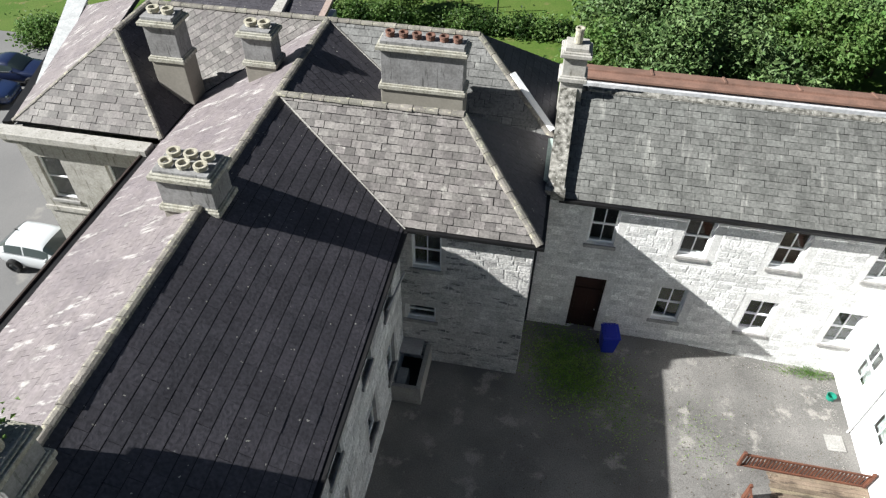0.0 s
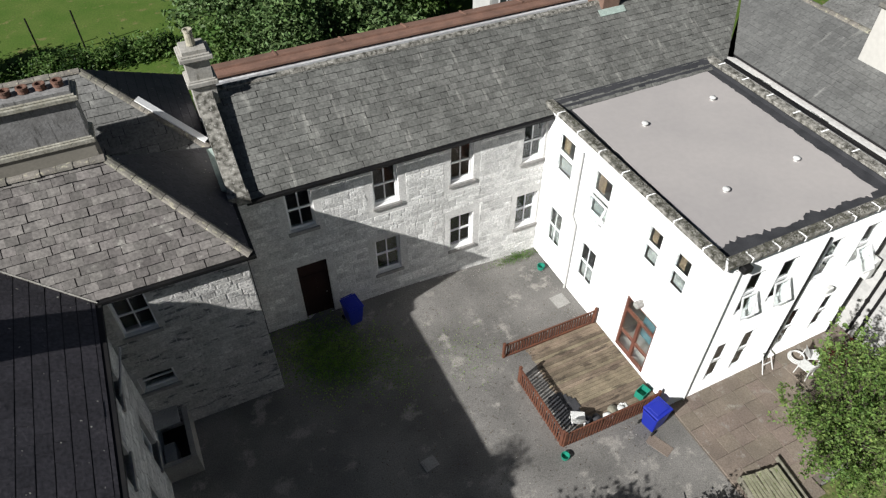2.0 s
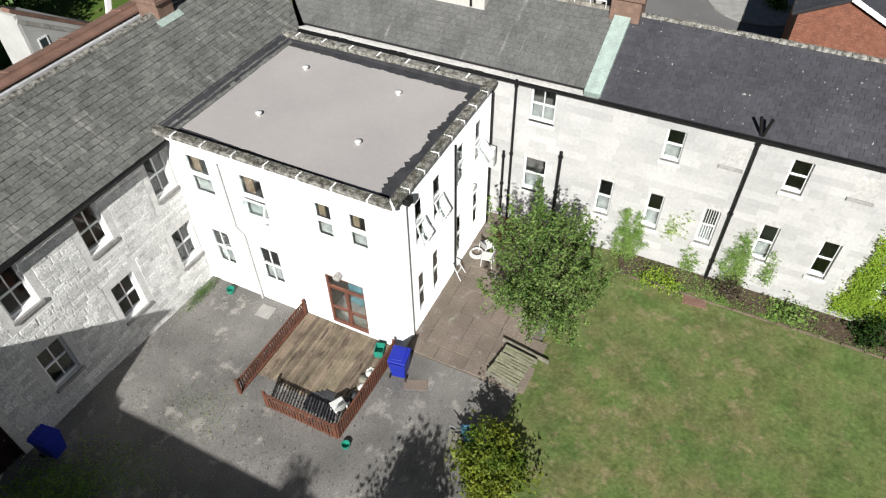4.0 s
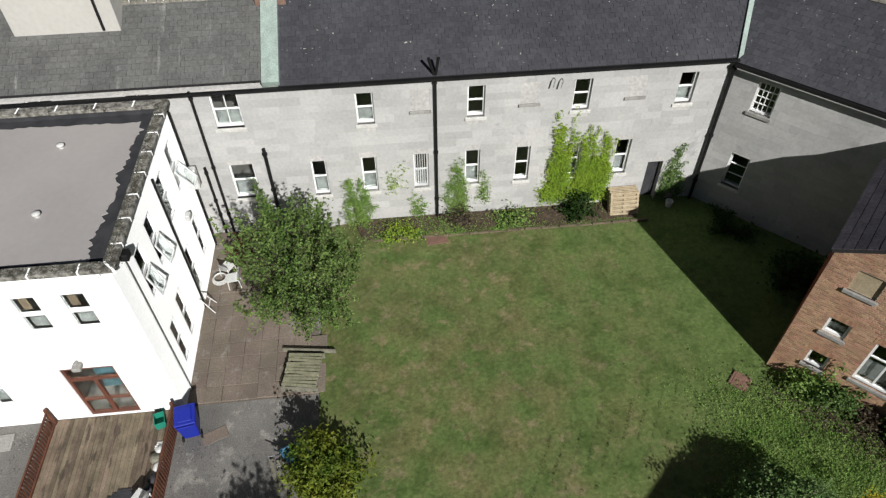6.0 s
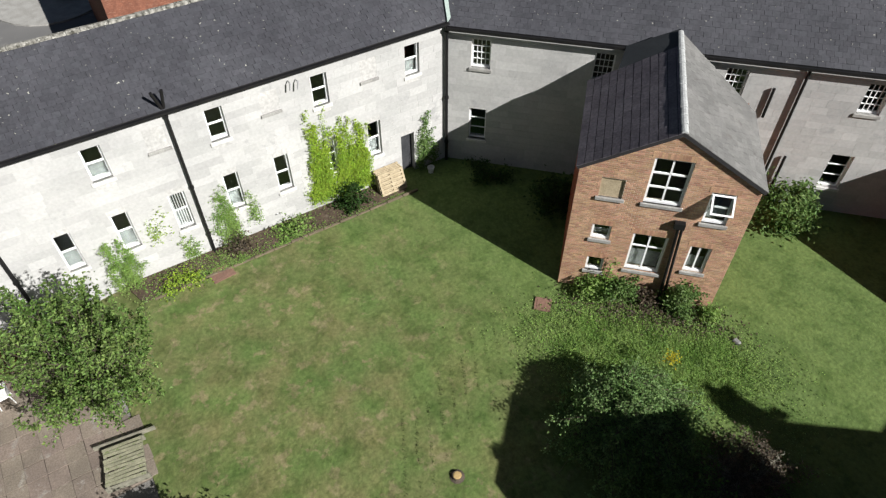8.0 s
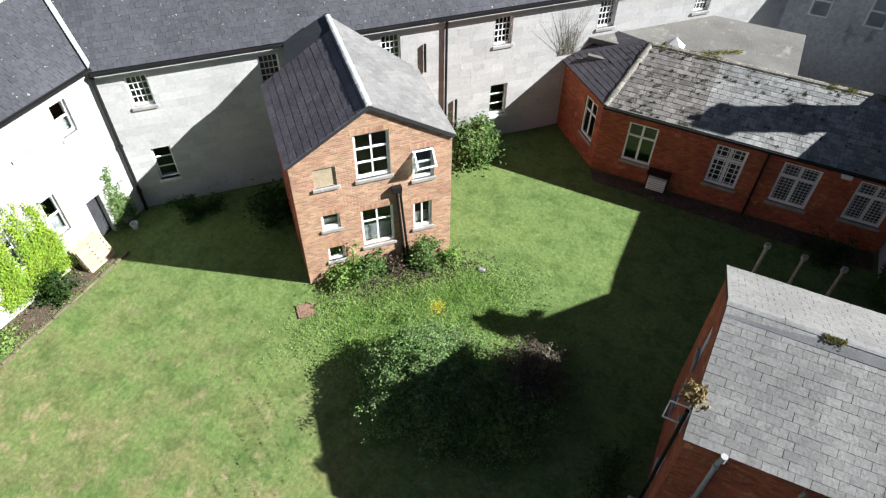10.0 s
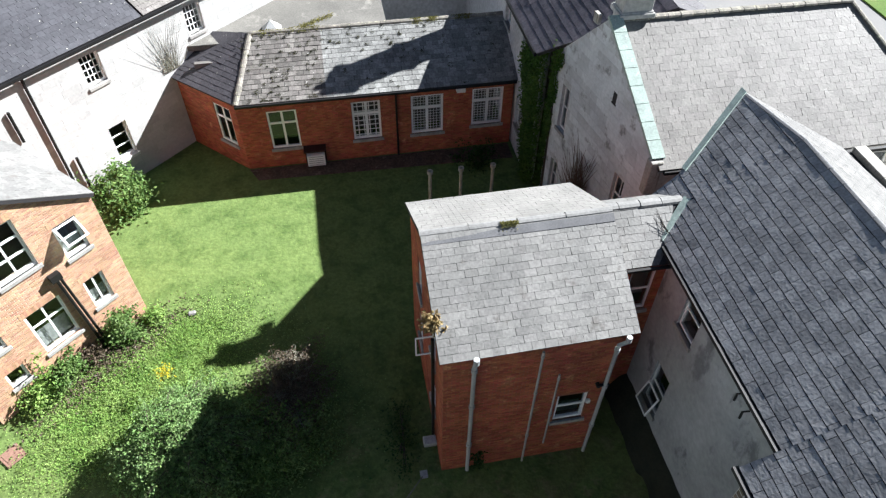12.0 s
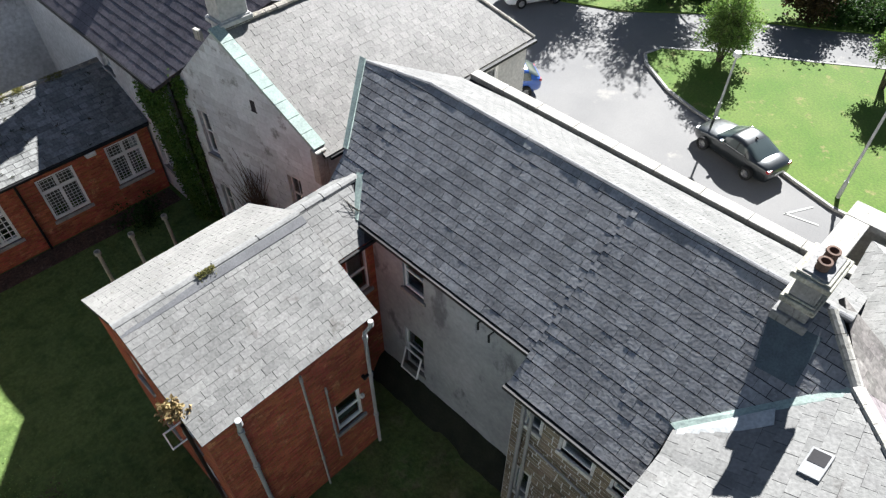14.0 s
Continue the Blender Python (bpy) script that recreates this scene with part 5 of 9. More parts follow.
# ---- east wing and angled north-east wing ----
EE, ER = 6.95, 8.65
east = thing("east_wing", (24.5, 0, 0), "long two-storey pale ashlar wing with dark slate roof", "building")
slope(east, [(22.9, 14.15, EE + 0.123), (22.9, 2.0, EE + 0.123), (26.1, 2.0, ER), (26.1, 17.6, ER)], pair("slate_streaked", (0.118, 0.118, 0.114), (0.148, 0.148, 0.142), scale=0.7, fine=12, rough=0.6, spread=0.1, third=(0.23, 0.228, 0.215), cut=0.60, bump=0.4, fscale=0.2, stretch=(0.25, 1.6, 0.25)), gauge=0.24, width=0.28)
slope(east, [(22.65, 1.5, EE), (22.65, -15.1, EE), (26.1, -16.8, ER), (26.1, 1.5, ER)], SLATE_E, gauge=0.22, width=0.26, lift=0.003)
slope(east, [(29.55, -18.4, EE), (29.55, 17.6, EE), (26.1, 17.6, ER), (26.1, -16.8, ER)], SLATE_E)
ridge(east, (26.1, 1.4, ER), (26.1, -16.8, ER), material=LICHEN)
ridge(east, (26.1, 2.1, ER), (26.1, 17.6, ER))
part("party_flashing", slab([(22.6, 2.05, EE + 0.2), (22.6, 1.45, EE + 0.2), (26.1, 1.45, ER + 0.2), (26.1, 2.05, ER + 0.2)], 0.3), COPPER, east, "green copper flashing strip")
part("valley_flashing", slab([(22.5, -15.0, EE + 0.04), (22.75, -15.3, EE + 0.04), (26.25, -16.95, ER + 0.04), (26.0, -16.6, ER + 0.04)], 0.03), COPPER, east)
chimney(east, 26.1, 1.7, 8.2, 9.7, 0.9, 1.1, 0, MATS["old_brown_brick"], TERRA, caps=(0.8, 0.98))
part("chimney_cap", boxes((25.55, 26.65, 1.1, 2.3, 9.7, 9.85), (25.7, 26.5, 1.25, 2.15, 9.85, 10.4), (25.55, 26.65, 1.1, 2.3, 10.4, 10.55), bevel=0.03), CUT, east)
part("white_stack", boxes((25.0, 27.6, 6.95, 10.6, 7.2, 10.08), bevel=0.02), mat("cream_render", (0.55, 0.53, 0.49), (0.50, 0.485, 0.45), scale=0.5, fine=6, rough=0.9, bump=0.1, fscale=0.05), east, "broad cream rendered stack on the roof")
part("stack_cap", boxes((24.9, 27.7, 6.85, 10.7, 10.05, 10.2), bevel=0.03), mat("stack_capping", (0.20, 0.19, 0.17), (0.13, 0.125, 0.11), scale=1.4, fine=12, rough=0.9), east, "weathered grey capping")
part("stack_pipe", tubes(((24.95, 7.5, 10.0), (24.95, 7.5, 8.2), 0.05)), IRON, east)
part("snow_rail", tubes(((26.0, 2.5, ER + 0.25), (26.0, 6.8, ER + 0.25), 0.03), *[((26.0, 2.5 + i * 0.6, ER), (26.0, 2.5 + i * 0.6, ER + 0.25), 0.02) for i in range(8)]), WHITEP, east)
f_e = Face(22.88, 14.4, 0, -1, 29.6)
ys = lambda a: 14.4 - a
up_e = [(ys(4.06), ys(3.06), 5.18, 6.65)] + [(ys(a), ys(a - 0.66), 4.95, 6.3) for a in (-1.05, -5.18, -9.2, -13.23)]
lo_e = [(ys(4.1), ys(3.15), 1.75, 3.45)] + [(ys(a), ys(a - 0.6), 1.62, 3.36) for a in (0.97, -1.0, -3.07, -5.14, -7.18, -9.25, -11.32)]
dr_e = [(ys(-12.85), ys(-13.5), 0.0, 2.1)]
sk_e = [(ys(y + 0.9), ys(y), 6.55, 6.8) for y in (12.0, 9.3, 6.0)]
blind_e = [(ys(a), ys(a - 0.7), 5.4, 6.28) for a in (-3.07, -7.18, -11.25)]
holes_e = up_e + lo_e + dr_e
w_e = wall(east, f_e, -0.4, 6.85, holes_e + sk_e, RENDERP)
courses(w_e, f_e, -0.4, 6.85, holes_e + blind_e + sk_e, ASHLAR, (0.30, 0.36), (0.5, 1.15), (0.005, 0.006), gap=0.003, bev=0.002, name="ashlar_block")
for i, h in enumerate(up_e + lo_e):
    window(east, f_e, *h, cols=2 if i in (0,) else 1, rows=2, sill=SILLW, deep=0.12, inside=NET if i in (0, 1, 4, 5, 6, 7, 8, 9, 11, 12) else None)
for h in sk_e:
    window(east, f_e, *h, cols=2, rows=1, sill=None, deep=0.08, fw=0.04)
for h in blind_e:
    part("blind_panel", boxes((h[0] + 0.03, h[1] - 0.03, -0.004, 0.02, h[2], h[3])), RENDERP, east, m=f_e.m)
    part("sill", boxes((h[0] - 0.06, h[1] + 0.06, -0.08, 0.02, h[2] - 0.12, h[2]), bevel=0.01), SILL, east, m=f_e.m)
for k in range(6):
    a = lo_e[3][0] + 0.08 + k * 0.09
    part("window_bar", tubes(((a, 0.06, 1.66), (a, 0.06, 3.32), 0.012)), UPVC, east, m=f_e.m)
    a = lo_e[2][0] + 0.08 + k * 0.09
# black panel filling the doorway, standing for its unlit opening
part("door", boxes((dr_e[0][0], dr_e[0][1], 0.25, 0.3, 0, 2.1)), FELT, east, m=f_e.m)
part("gutter", boxes((22.5, 22.64, -15.1, 14.2, EE - 0.11, EE - 0.03)), IRON, east)


def downpipe(parent, x, y, z1, z0=0.0, r=0.055, tail=None):
    bm = tubes(((x, y, z1), (x, y, z0), r))
    for z in (z1 - 0.3, (z1 + z0) / 2, z0 + 1.0):
        tube(bm, (x, y, z), (x, y, z + 0.1), r * 1.45)
    for p, q in tail or ():
        tube(bm, p, q, r)
    return part("downpipe", bm, IRON, parent, smooth=False)


downpipe(east, 22.78, 4.62, 6.85)
downpipe(east, 22.78, 4.95, 3.5)
downpipe(east, 22.78, 2.58, 4.2, r=0.07)
downpipe(east, 22.75, -3.98, 6.9, r=0.055, tail=[((22.75, -3.98, 6.8), (22.6, -4.1, 7.7)), ((22.75, -3.98, 6.8), (22.6, -3.75, 7.7))])
downpipe(east, 22.72, -15.1, 6.7, r=0.07)
part("wall_bracket", tubes(((22.85, -8.35, 6.45), (22.6, -8.35, 6.5), 0.02), ((22.6, -8.35, 6.5), (22.6, -8.3, 6.2), 0.03), ((22.85, -8.65, 6.4), (22.6, -8.65, 6.45), 0.02), ((22.6, -8.65, 6.45), (22.6, -8.6, 6.15), 0.03)), GREYPIPE, east)

north_e = thing("angled_wing", (14, -25, 0), "angled pale ashlar wing with weathered slate roof", "building")
Q = 2 ** -0.5
f_n = Face(22.88, -15.17, -1, -1, 46)


def nd(s, out, z):
    return tuple(f_n.at(s, out, z))


NZ = 6.75
slope(north_e, [nd(0.1, 0.22, NZ), nd(18.9, 0.22, NZ), nd(18.9, -3.45, 8.65), nd(-1.3, -3.45, 8.65)], SLATE_E, gauge=0.24, width=0.28, lift=0.004)
slope(north_e, [nd(19.0, 0.22, NZ), nd(46, 0.22, NZ), nd(46, -3.45, 8.65), nd(19.0, -3.45, 8.65)], SLATE_A, gauge=0.24, width=0.28)
slope(north_e, [nd(46, -7.1, NZ), nd(-2.7, -7.1, NZ), nd(-1.3, -3.45, 8.65), nd(46, -3.45, 8.65)], SLATE_C)
ridge(north_e, nd(-1.3, -3.45, 8.67), nd(46, -3.45, 8.67))
up_n = [(a, b, 4.9, 6.18) for a, b in ((1.05, 1.85), (5.95, 6.75), (10.9, 11.72), (15.93, 16.75), (20.95, 21.8), (26, 26.85))]
lo_n = [(1.04, 1.8, 1.3, 2.9), (15.92, 16.75, 1.25, 2.92)]
w_n = wall(north_e, f_n, -0.3, 6.72, up_n + lo_n, RENDERP)
courses(w_n, f_n, -0.3, 6.7, up_n + lo_n, ASHLAR, (0.30, 0.36), (0.5, 1.15), (0.005, 0.006), gap=0.003, bev=0.002, name="ashlar_block")
for h in up_n:
    window(north_e, f_n, *h, cols=4, rows=4, bar=0.025, rail=0.025, sill=SILL)
for h in lo_n:
    window(north_e, f_n, *h, cols=1, rows=3, sill=SILLW)
part("gutter", boxes((0.1, 46, -0.36, -0.24, NZ - 0.14, NZ - 0.03)), IRON, north_e, m=f_n.m)
bm = tubes(((13.7, -0.1, 6.6), (13.7, -0.1, 0), 0.06), ((12.75, -0.1, 5.6), (12.75, -0.1, 4.3), 0.06), ((14.2, -0.12, 2.6), (14.2, -0.12, 0), 0.06))
part("downpipe", bm, IRON, north_e, m=f_n.m)

# ---- small brick house ----
house = thing("brick_house", (12, -18, 0), "small red brick gabled house with slate roof", "house")
f_h = Face(14.05, -14.72, -1, -1, 5.73)
HZ, HA = 5.86, 7.56
hd = lambda s, out, z: tuple(f_h.at(s, out, z))
holes_h = [(2.25, 3.47, 4.66, 6.56), (0.78, 1.55, 4.66, 5.48), (4.27, 5.05, 4.15, 5.5), (0.82, 1.48, 2.66, 3.36), (2.26, 3.47, 1.35, 3.2), (4.25, 4.97, 1.72, 3.0), (0.88, 1.5, 1.0, 1.7)]
w_h = wall(house, f_h, -0.2, HZ - 0.1, [h for h in holes_h if h[3] < HZ] + [(2.25, 3.47, 4.66, HZ - 0.1)], BRICKM, thick=0.3)
# gable above the eaves, in three pieces round the tall window
GT = HZ - 0.1


def gable_piece(pts):
    bm = bmesh.new()
    a = [bm.verts.new(f_h.m @ Vector((s, 0, z))) for s, z in pts]
    b = [bm.verts.new(f_h.m @ Vector((s, 0.3, z))) for s, z in pts]
    bm.faces.new(a)
    bm.faces.new(b[::-1])
    for i in range(len(pts)):
        j = (i + 1) % len(pts)
        bm.faces.new((a[i], b[i], b[j], a[j]))
    bmesh.ops.recalc_face_normals(bm, faces=bm.faces[:])
    part("gable", bm, BRICKM, house)


kz = (HA - GT) / 2.865
gable_piece([(0, GT), (2.25, GT), (2.25, GT + kz * 2.25)])
gable_piece([(3.47, GT), (5.73, GT), (3.47, GT + kz * 2.26)])
gable_piece([(2.25, 6.56), (3.47, 6.56), (3.47, GT + kz * 2.26), (2.865, HA), (2.25, GT + kz * 2.25)])
courses(w_h, f_h, -0.2, GT, holes_h, BRICK, (0.078, 0.078), (0.225, 0.225), (0.003, 0.008), own=300, near=(12, -16.6, 4.5), margin=0.0, top=[(2.865, HA)], name="brick", gap=0.009, bev=0.003)
for i, h in enumerate(holes_h):
    if i == 1:
        part("boarded_panel", boxes((h[0], h[1], 0.06, 0.1, h[2], h[3])), PALLET, house, "bricked-up window with tan board", m=f_h.m)
        part("sill", boxes((h[0] - 0.1, h[1] + 0.1, -0.08, 0.05, h[2] - 0.13, h[2]), bevel=0.012), SILL, house, m=f_h.m)
        continue
    window(house, f_h, *h, cols=2 if i in (0, 4, 5) else 1, rows=3 if i == 0 else (2 if i in (2, 4) else 1), deep=0.06, sill=SILL, rail=0.05, bar=0.06 if i in (0, 4, 5) else 0.05, fw=0.075, split=0.66 if i == 4 else None, inside=NET if i in (2, 3, 4, 5) else None)
    # flat brick arch over the opening
    n = max(4, int((h[1] - h[0] + 0.2) / 0.085))
    bm = bmesh.new()
    for k in range(n):
        a = h[0] - 0.1 + (h[1] - h[0] + 0.2) * k / n
        box(bm, a + 0.004, a + (h[1] - h[0] + 0.2) / n - 0.004, -0.012, 0.02, h[3], h[3] + 0.22)
    part("brick_arch", bm, BRICK[1], house, m=f_h.m)
sash = part("open_casement", boxes((0, 0.72, 0, 0.05, 0, 0.06), (0, 0.72, 0, 0.05, 0.62, 0.68), (0, 0.06, 0, 0.05, 0.06, 0.62), (0.66, 0.72, 0, 0.05, 0.06, 0.62)), UPVC, house, "open top-hung casement", m=f_h.m @ Matrix.Translation((4.3, -0.02, 5.45)) @ Matrix.Rotation(radians(-48), 4, 'X') @ Matrix.Translation((0, 0, -0.68)))
ob = part("pane", boxes((0.06, 0.66, 0.02, 0.027, 0.06, 0.62)), GLASS, sash, m=f_h.m @ Matrix.Translation((4.3, -0.02, 5.45)) @ Matrix.Rotation(radians(-48), 4, 'X') @ Matrix.Translation((0, 0, -0.68)))
f_hl = Face(*[c for c in f_h.at(0, -6.7, 0)][:2], Q, -Q, 6.7)
f_hl = Face(f_h.at(0, -5.0, 0).x, f_h.at(0, -5.0, 0).y, f_h.n.x, f_h.n.y, 5.0)
# side walls toned darker than the sunlit front, put into brick and mortar colour
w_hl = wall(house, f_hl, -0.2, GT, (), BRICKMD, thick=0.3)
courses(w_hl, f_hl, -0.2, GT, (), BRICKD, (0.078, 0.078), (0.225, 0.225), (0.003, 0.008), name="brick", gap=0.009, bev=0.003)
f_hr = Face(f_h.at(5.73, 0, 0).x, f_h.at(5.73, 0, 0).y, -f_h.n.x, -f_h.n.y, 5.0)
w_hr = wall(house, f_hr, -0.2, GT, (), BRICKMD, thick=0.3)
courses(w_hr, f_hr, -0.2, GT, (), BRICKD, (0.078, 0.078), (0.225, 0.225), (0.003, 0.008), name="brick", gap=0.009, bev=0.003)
# sun and shade put into slate colour: dark north-east slope, pale south-west one
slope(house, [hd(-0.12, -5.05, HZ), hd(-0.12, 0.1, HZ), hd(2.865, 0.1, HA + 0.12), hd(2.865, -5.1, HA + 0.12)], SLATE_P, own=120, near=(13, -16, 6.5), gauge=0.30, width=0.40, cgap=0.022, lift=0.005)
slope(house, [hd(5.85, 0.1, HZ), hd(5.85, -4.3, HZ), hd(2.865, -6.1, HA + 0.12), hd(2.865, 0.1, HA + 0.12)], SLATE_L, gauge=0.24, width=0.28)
ridge(house, hd(2.865, 0.1, HA + 0.15), hd(2.865, -6.1, HA + 0.15), material=LEAD, r=0.1)
# the saddle lies in shade, which its near-black lead colour carries
part("saddle_flashing", slab([hd(2.865, -5.1, HA + 0.11), hd(2.865, -6.3, HA + 0.11), hd(1.1, -6.3, 6.75), hd(0.9, -5.05, 6.5)], 0.03), mat("shaded_lead", (0.05, 0.055, 0.06)), house, "lead saddle behind the roof, shade in its dark colour")
part("back_wall", boxes((0.2, 5.5, 4.7, 4.95, -0.2, GT)), BRICKM, house, m=f_h.m)
bm = tubes(((3.62, -0.1, 3.9), (3.82, -0.12, 0.0), 0.055), ((3.45, -0.1, 4.05), (3.62, -0.1, 3.9), 0.05), ((3.74, -0.1, 3.9), (3.97, -0.12, 0.0), 0.05))
box(bm, 3.45, 3.8, -0.22, -0.02, 3.85, 4.1)
part("soil_pipe", bm, IRON, house, m=f_h.m)

# ---- low brick building with canted bay ----
low = thing("low_brick_building", (0.5, -29, 0), "single-storey orange-red brick building with mossy slate roof", "building")
LE, LR, LRY = 3.62, 5.0, -29.65
f_l = Face(6.4, -26.5, -1, 0, 12.2)
lx = lambda x: 6.4 - x
holes_l = [(lx(5.17), lx(3.9), 1.0, 2.98), (lx(1.52), lx(0.25), 1.05, 3.05), (lx(-1.12), lx(-2.58), 1.05, 3.08), (lx(-3.9), lx(-5.34), 1.2, 3.15)]
w_l = wall(low, f_l, -0.1, 3.6, holes_l, BRICKMD, thick=0.3)
courses(w_l, f_l, -0.1, 3.58, holes_l, BRICKD, (0.078, 0.078), (0.225, 0.225), (0.003, 0.008), name="brick", gap=0.009, bev=0.003)
for i, h in enumerate(holes_l):
    if i == 0:
        window(low, f_l, *h, cols=2, rows=2, rail=0.1, bar=0.1, deep=0.04, sill=SILL, fw=0.08, split=0.68)
    else:
        wo = window(low, f_l, *h, cols=2, rows=2, rail=0.13, bar=0.13, deep=0.06, sill=SILL, fw=0.1, split=0.68)
        w, hh = h[1] - h[0], h[3] - h[2]
        bm = bmesh.new()
        n, k = (5, 8) if i == 1 else (10, 14)
        t = 0.02 if i == 1 else 0.008
        for a in range(1, n):
            if a * 2 != n:
                box(bm, w * a / n - t, w * a / n + t, -0.03, -0.015, 0.05, hh - 0.05)
        for a in range(1, k):
            box(bm, 0.05, w - 0.05, -0.03, -0.016, hh * a / k - t, hh * a / k + t)
        part("security_grille", bm, UPVC, wo, m=f_l.m @ Matrix.Translation((h[0], 0.06, h[2])))
f_lb = Face(9.12, -29.2, 6.4 - 9.12, -26.5 + 29.2, math.hypot(2.72, 2.7))
holes_lb = [(2.38, 3.42, 1.12, 3.08)]
w_lb = wall(low, f_lb, -0.1, 3.6, holes_lb, BRICKMD, thick=0.3)
courses(w_lb, f_lb, -0.1, 3.58, holes_lb, BRICKD, (0.078, 0.078), (0.225, 0.225), (0.003, 0.008), name="brick", gap=0.009, bev=0.003)
window(low, f_lb, *holes_lb[0], cols=2, rows=2, rail=0.1, bar=0.1, deep=0.04, sill=SILL, fw=0.08, split=0.68)
SLATE_NB = pair("slate_speckled", (0.165, 0.152, 0.140), (0.118, 0.108, 0.100), scale=0.9, fine=13, rough=0.75, spread=0.3, third=(0.075, 0.068, 0.058), cut=0.60, bump=0.5, fscale=0.3, specks=(0.46, 0.45, 0.42))
slope(low, [(2.5, -26.2, LE), (-5.85, -26.2, LE), (-6.0, LRY, LR), (2.45, LRY, LR)], SLATE_N, own=130, near=(1, -27, 4), gauge=0.25, width=0.28, lift=0.016, ragged=0.008)
slope(low, [(6.3, -26.2, LE), (2.5, -26.2, LE), (2.45, LRY, LR), (5.5, LRY, LR)], SLATE_NB, own=110, near=(4, -27, 4), gauge=0.25, width=0.28, lift=0.018, cgap=0.010, ragged=0.012)
slope(low, [(9.35, -29.1, LE), (6.3, -26.2, LE), (5.5, LRY, LR)], SLATE_B, gauge=0.25, width=0.28)
slope(low, [(9.35, -29.1, LE), (5.5, LRY, LR), (9.0, -32.0, 4.2)][::-1], SLATE_B)
ridge(low, (-6.0, LRY, LR + 0.02), (5.5, LRY, LR + 0.02))
ridge(low, (5.5, LRY, LR + 0.02), (6.3, -26.2, LE + 0.02))
part("gutter", boxes((-5.8, 6.35, -26.2, -26.1, LE - 0.12, LE - 0.02)), IRON, low)
part("downpipe", tubes(((-0.45, -26.38, 3.5), (-0.45, -26.38, 0), 0.05)), IRON, low)
part("back_flat_roof", boxes((-0.6, 8.5, -34.5, -29.75, 4.3, 4.55)), mat("stained_flat_roof", (0.165, 0.158, 0.143), (0.115, 0.11, 0.10), scale=0.5, fine=14, rough=0.95, third=(0.21, 0.20, 0.18), cut=0.57), low, "stained flat concrete roof behind the ridge")
bm = bmesh.new()
foot = [bm.verts.new((4.62 + a * 0.42, -30.6 + b * 0.42, 4.55)) for a, b in ((-1, -1), (1, -1), (1, 1), (-1, 1))]
tip = bm.verts.new((4.62, -30.6, 5.05))
for k in range(4):
    bm.faces.new((foot[k], foot[(k + 1) % 4], tip))
part("pyramid_cap", bm, WHITEP, low, "small white pyramid roof vent")
mv, mf = leaves(700, lambda r: ((lambda a: (4.0 - 2.2 * a + r.gauss(0, 0.1), -30.2 - 1.4 * a + r.gauss(0, 0.1), 4.57 + 0.02 * r.random()))(r.random())), 0.06, 74, facing=(0, 0.2, 1.0), loose=0.4)
joined("flat_roof_moss", mv, mf, LEAF_MOSS, low, label="mossy growth across the flat roof")
part("back_wall", boxes((-0.5, 6.5, -34.4, -30, 0, 4.3)), RENDER, low)
rm = random.Random(76)
cushions = [(rm.uniform(2.6, 5.9) if k % 5 < 2 else rm.uniform(-5.6, 5.6), rm.random() ** (1.4 if k % 5 < 2 else 0.55)) for k in range(150)]


def cushion(r):
    """Dark moss cushions over the slates."""
    x, q = cushions[r.randrange(len(cushions))]
    x, q = x + r.gauss(0, 0.04), max(0.02, min(0.98, q + r.gauss(0, 0.010)))
    return (x, -26.2 + (LRY + 26.2) * q, LE + (LR - LE) * q + 0.025 + 0.02 * r.random())


mv, mf = leaves(3000, cushion, 0.045, 75, facing=(0, 0.4, 1.0), loose=0.5)
joined("moss_cushion", mv, mf, mat("dark_moss", (0.03, 0.034, 0.018), (0.06, 0.058, 0.028), rnd="island", rough=1.0), low, label="dark moss cushions on the slates")
mv, mf = leaves(1500, lambda r: ((lambda x, d: (x, LRY + d, LR + 0.05 - 0.4 * max(0, d) + 0.02 * r.random()))(r.choice((r.uniform(2.4, 5.2), r.uniform(2.4, 5.2), -1.9, -2.6, -3.8, -4.2)) + r.gauss(0, 0.12), abs(r.gauss(0, 0.10)) - 0.02)), 0.06, 77, facing=(0, 0.5, 1.0), loose=0.4)
joined("ridge_moss", mv, mf, LEAF_MOSS, low, kind="", label="yellow-green moss along the ridge")
sheet("soil_bed", [(6.4, -26.4), (-5.7, -26.4), (-5.7, -25.3), (6.0, -25.6)], 0.035, SOIL, "bare soil strip at the brick wall", "soil", 0.1)
part("alarm_box", boxes((-3.5, -3.1, -26.35, -26.05, 3.3, 3.5), bevel=0.03), WHITEP, low)
back = thing("dark_rear_block", (-1, -38, 0), "dark rendered rear block in deep shade", "building")
part("wall", boxes((-8, 6, -46, -37.5, 0, 6.5)), RENDER, back)
part("roof", boxes((-8.2, 6.2, -46, -37.3, 6.5, 6.7)), FELT, back)
fb = Face(6, -37.49, -1, 0, 14)
for s in (1.5, 4, 6.5, 9):
    part("window", boxes((s, s + 0.9, -0.04, 0.02, 4.2, 5.8), (s + 0.08, s + 0.82, -0.05, -0.03, 4.95, 5.05)), UPVC, back, m=fb.m)
    part("pane", boxes((s + 0.08, s + 0.82, -0.045, -0.041, 4.28, 5.72)), GLASS, back, m=fb.m)

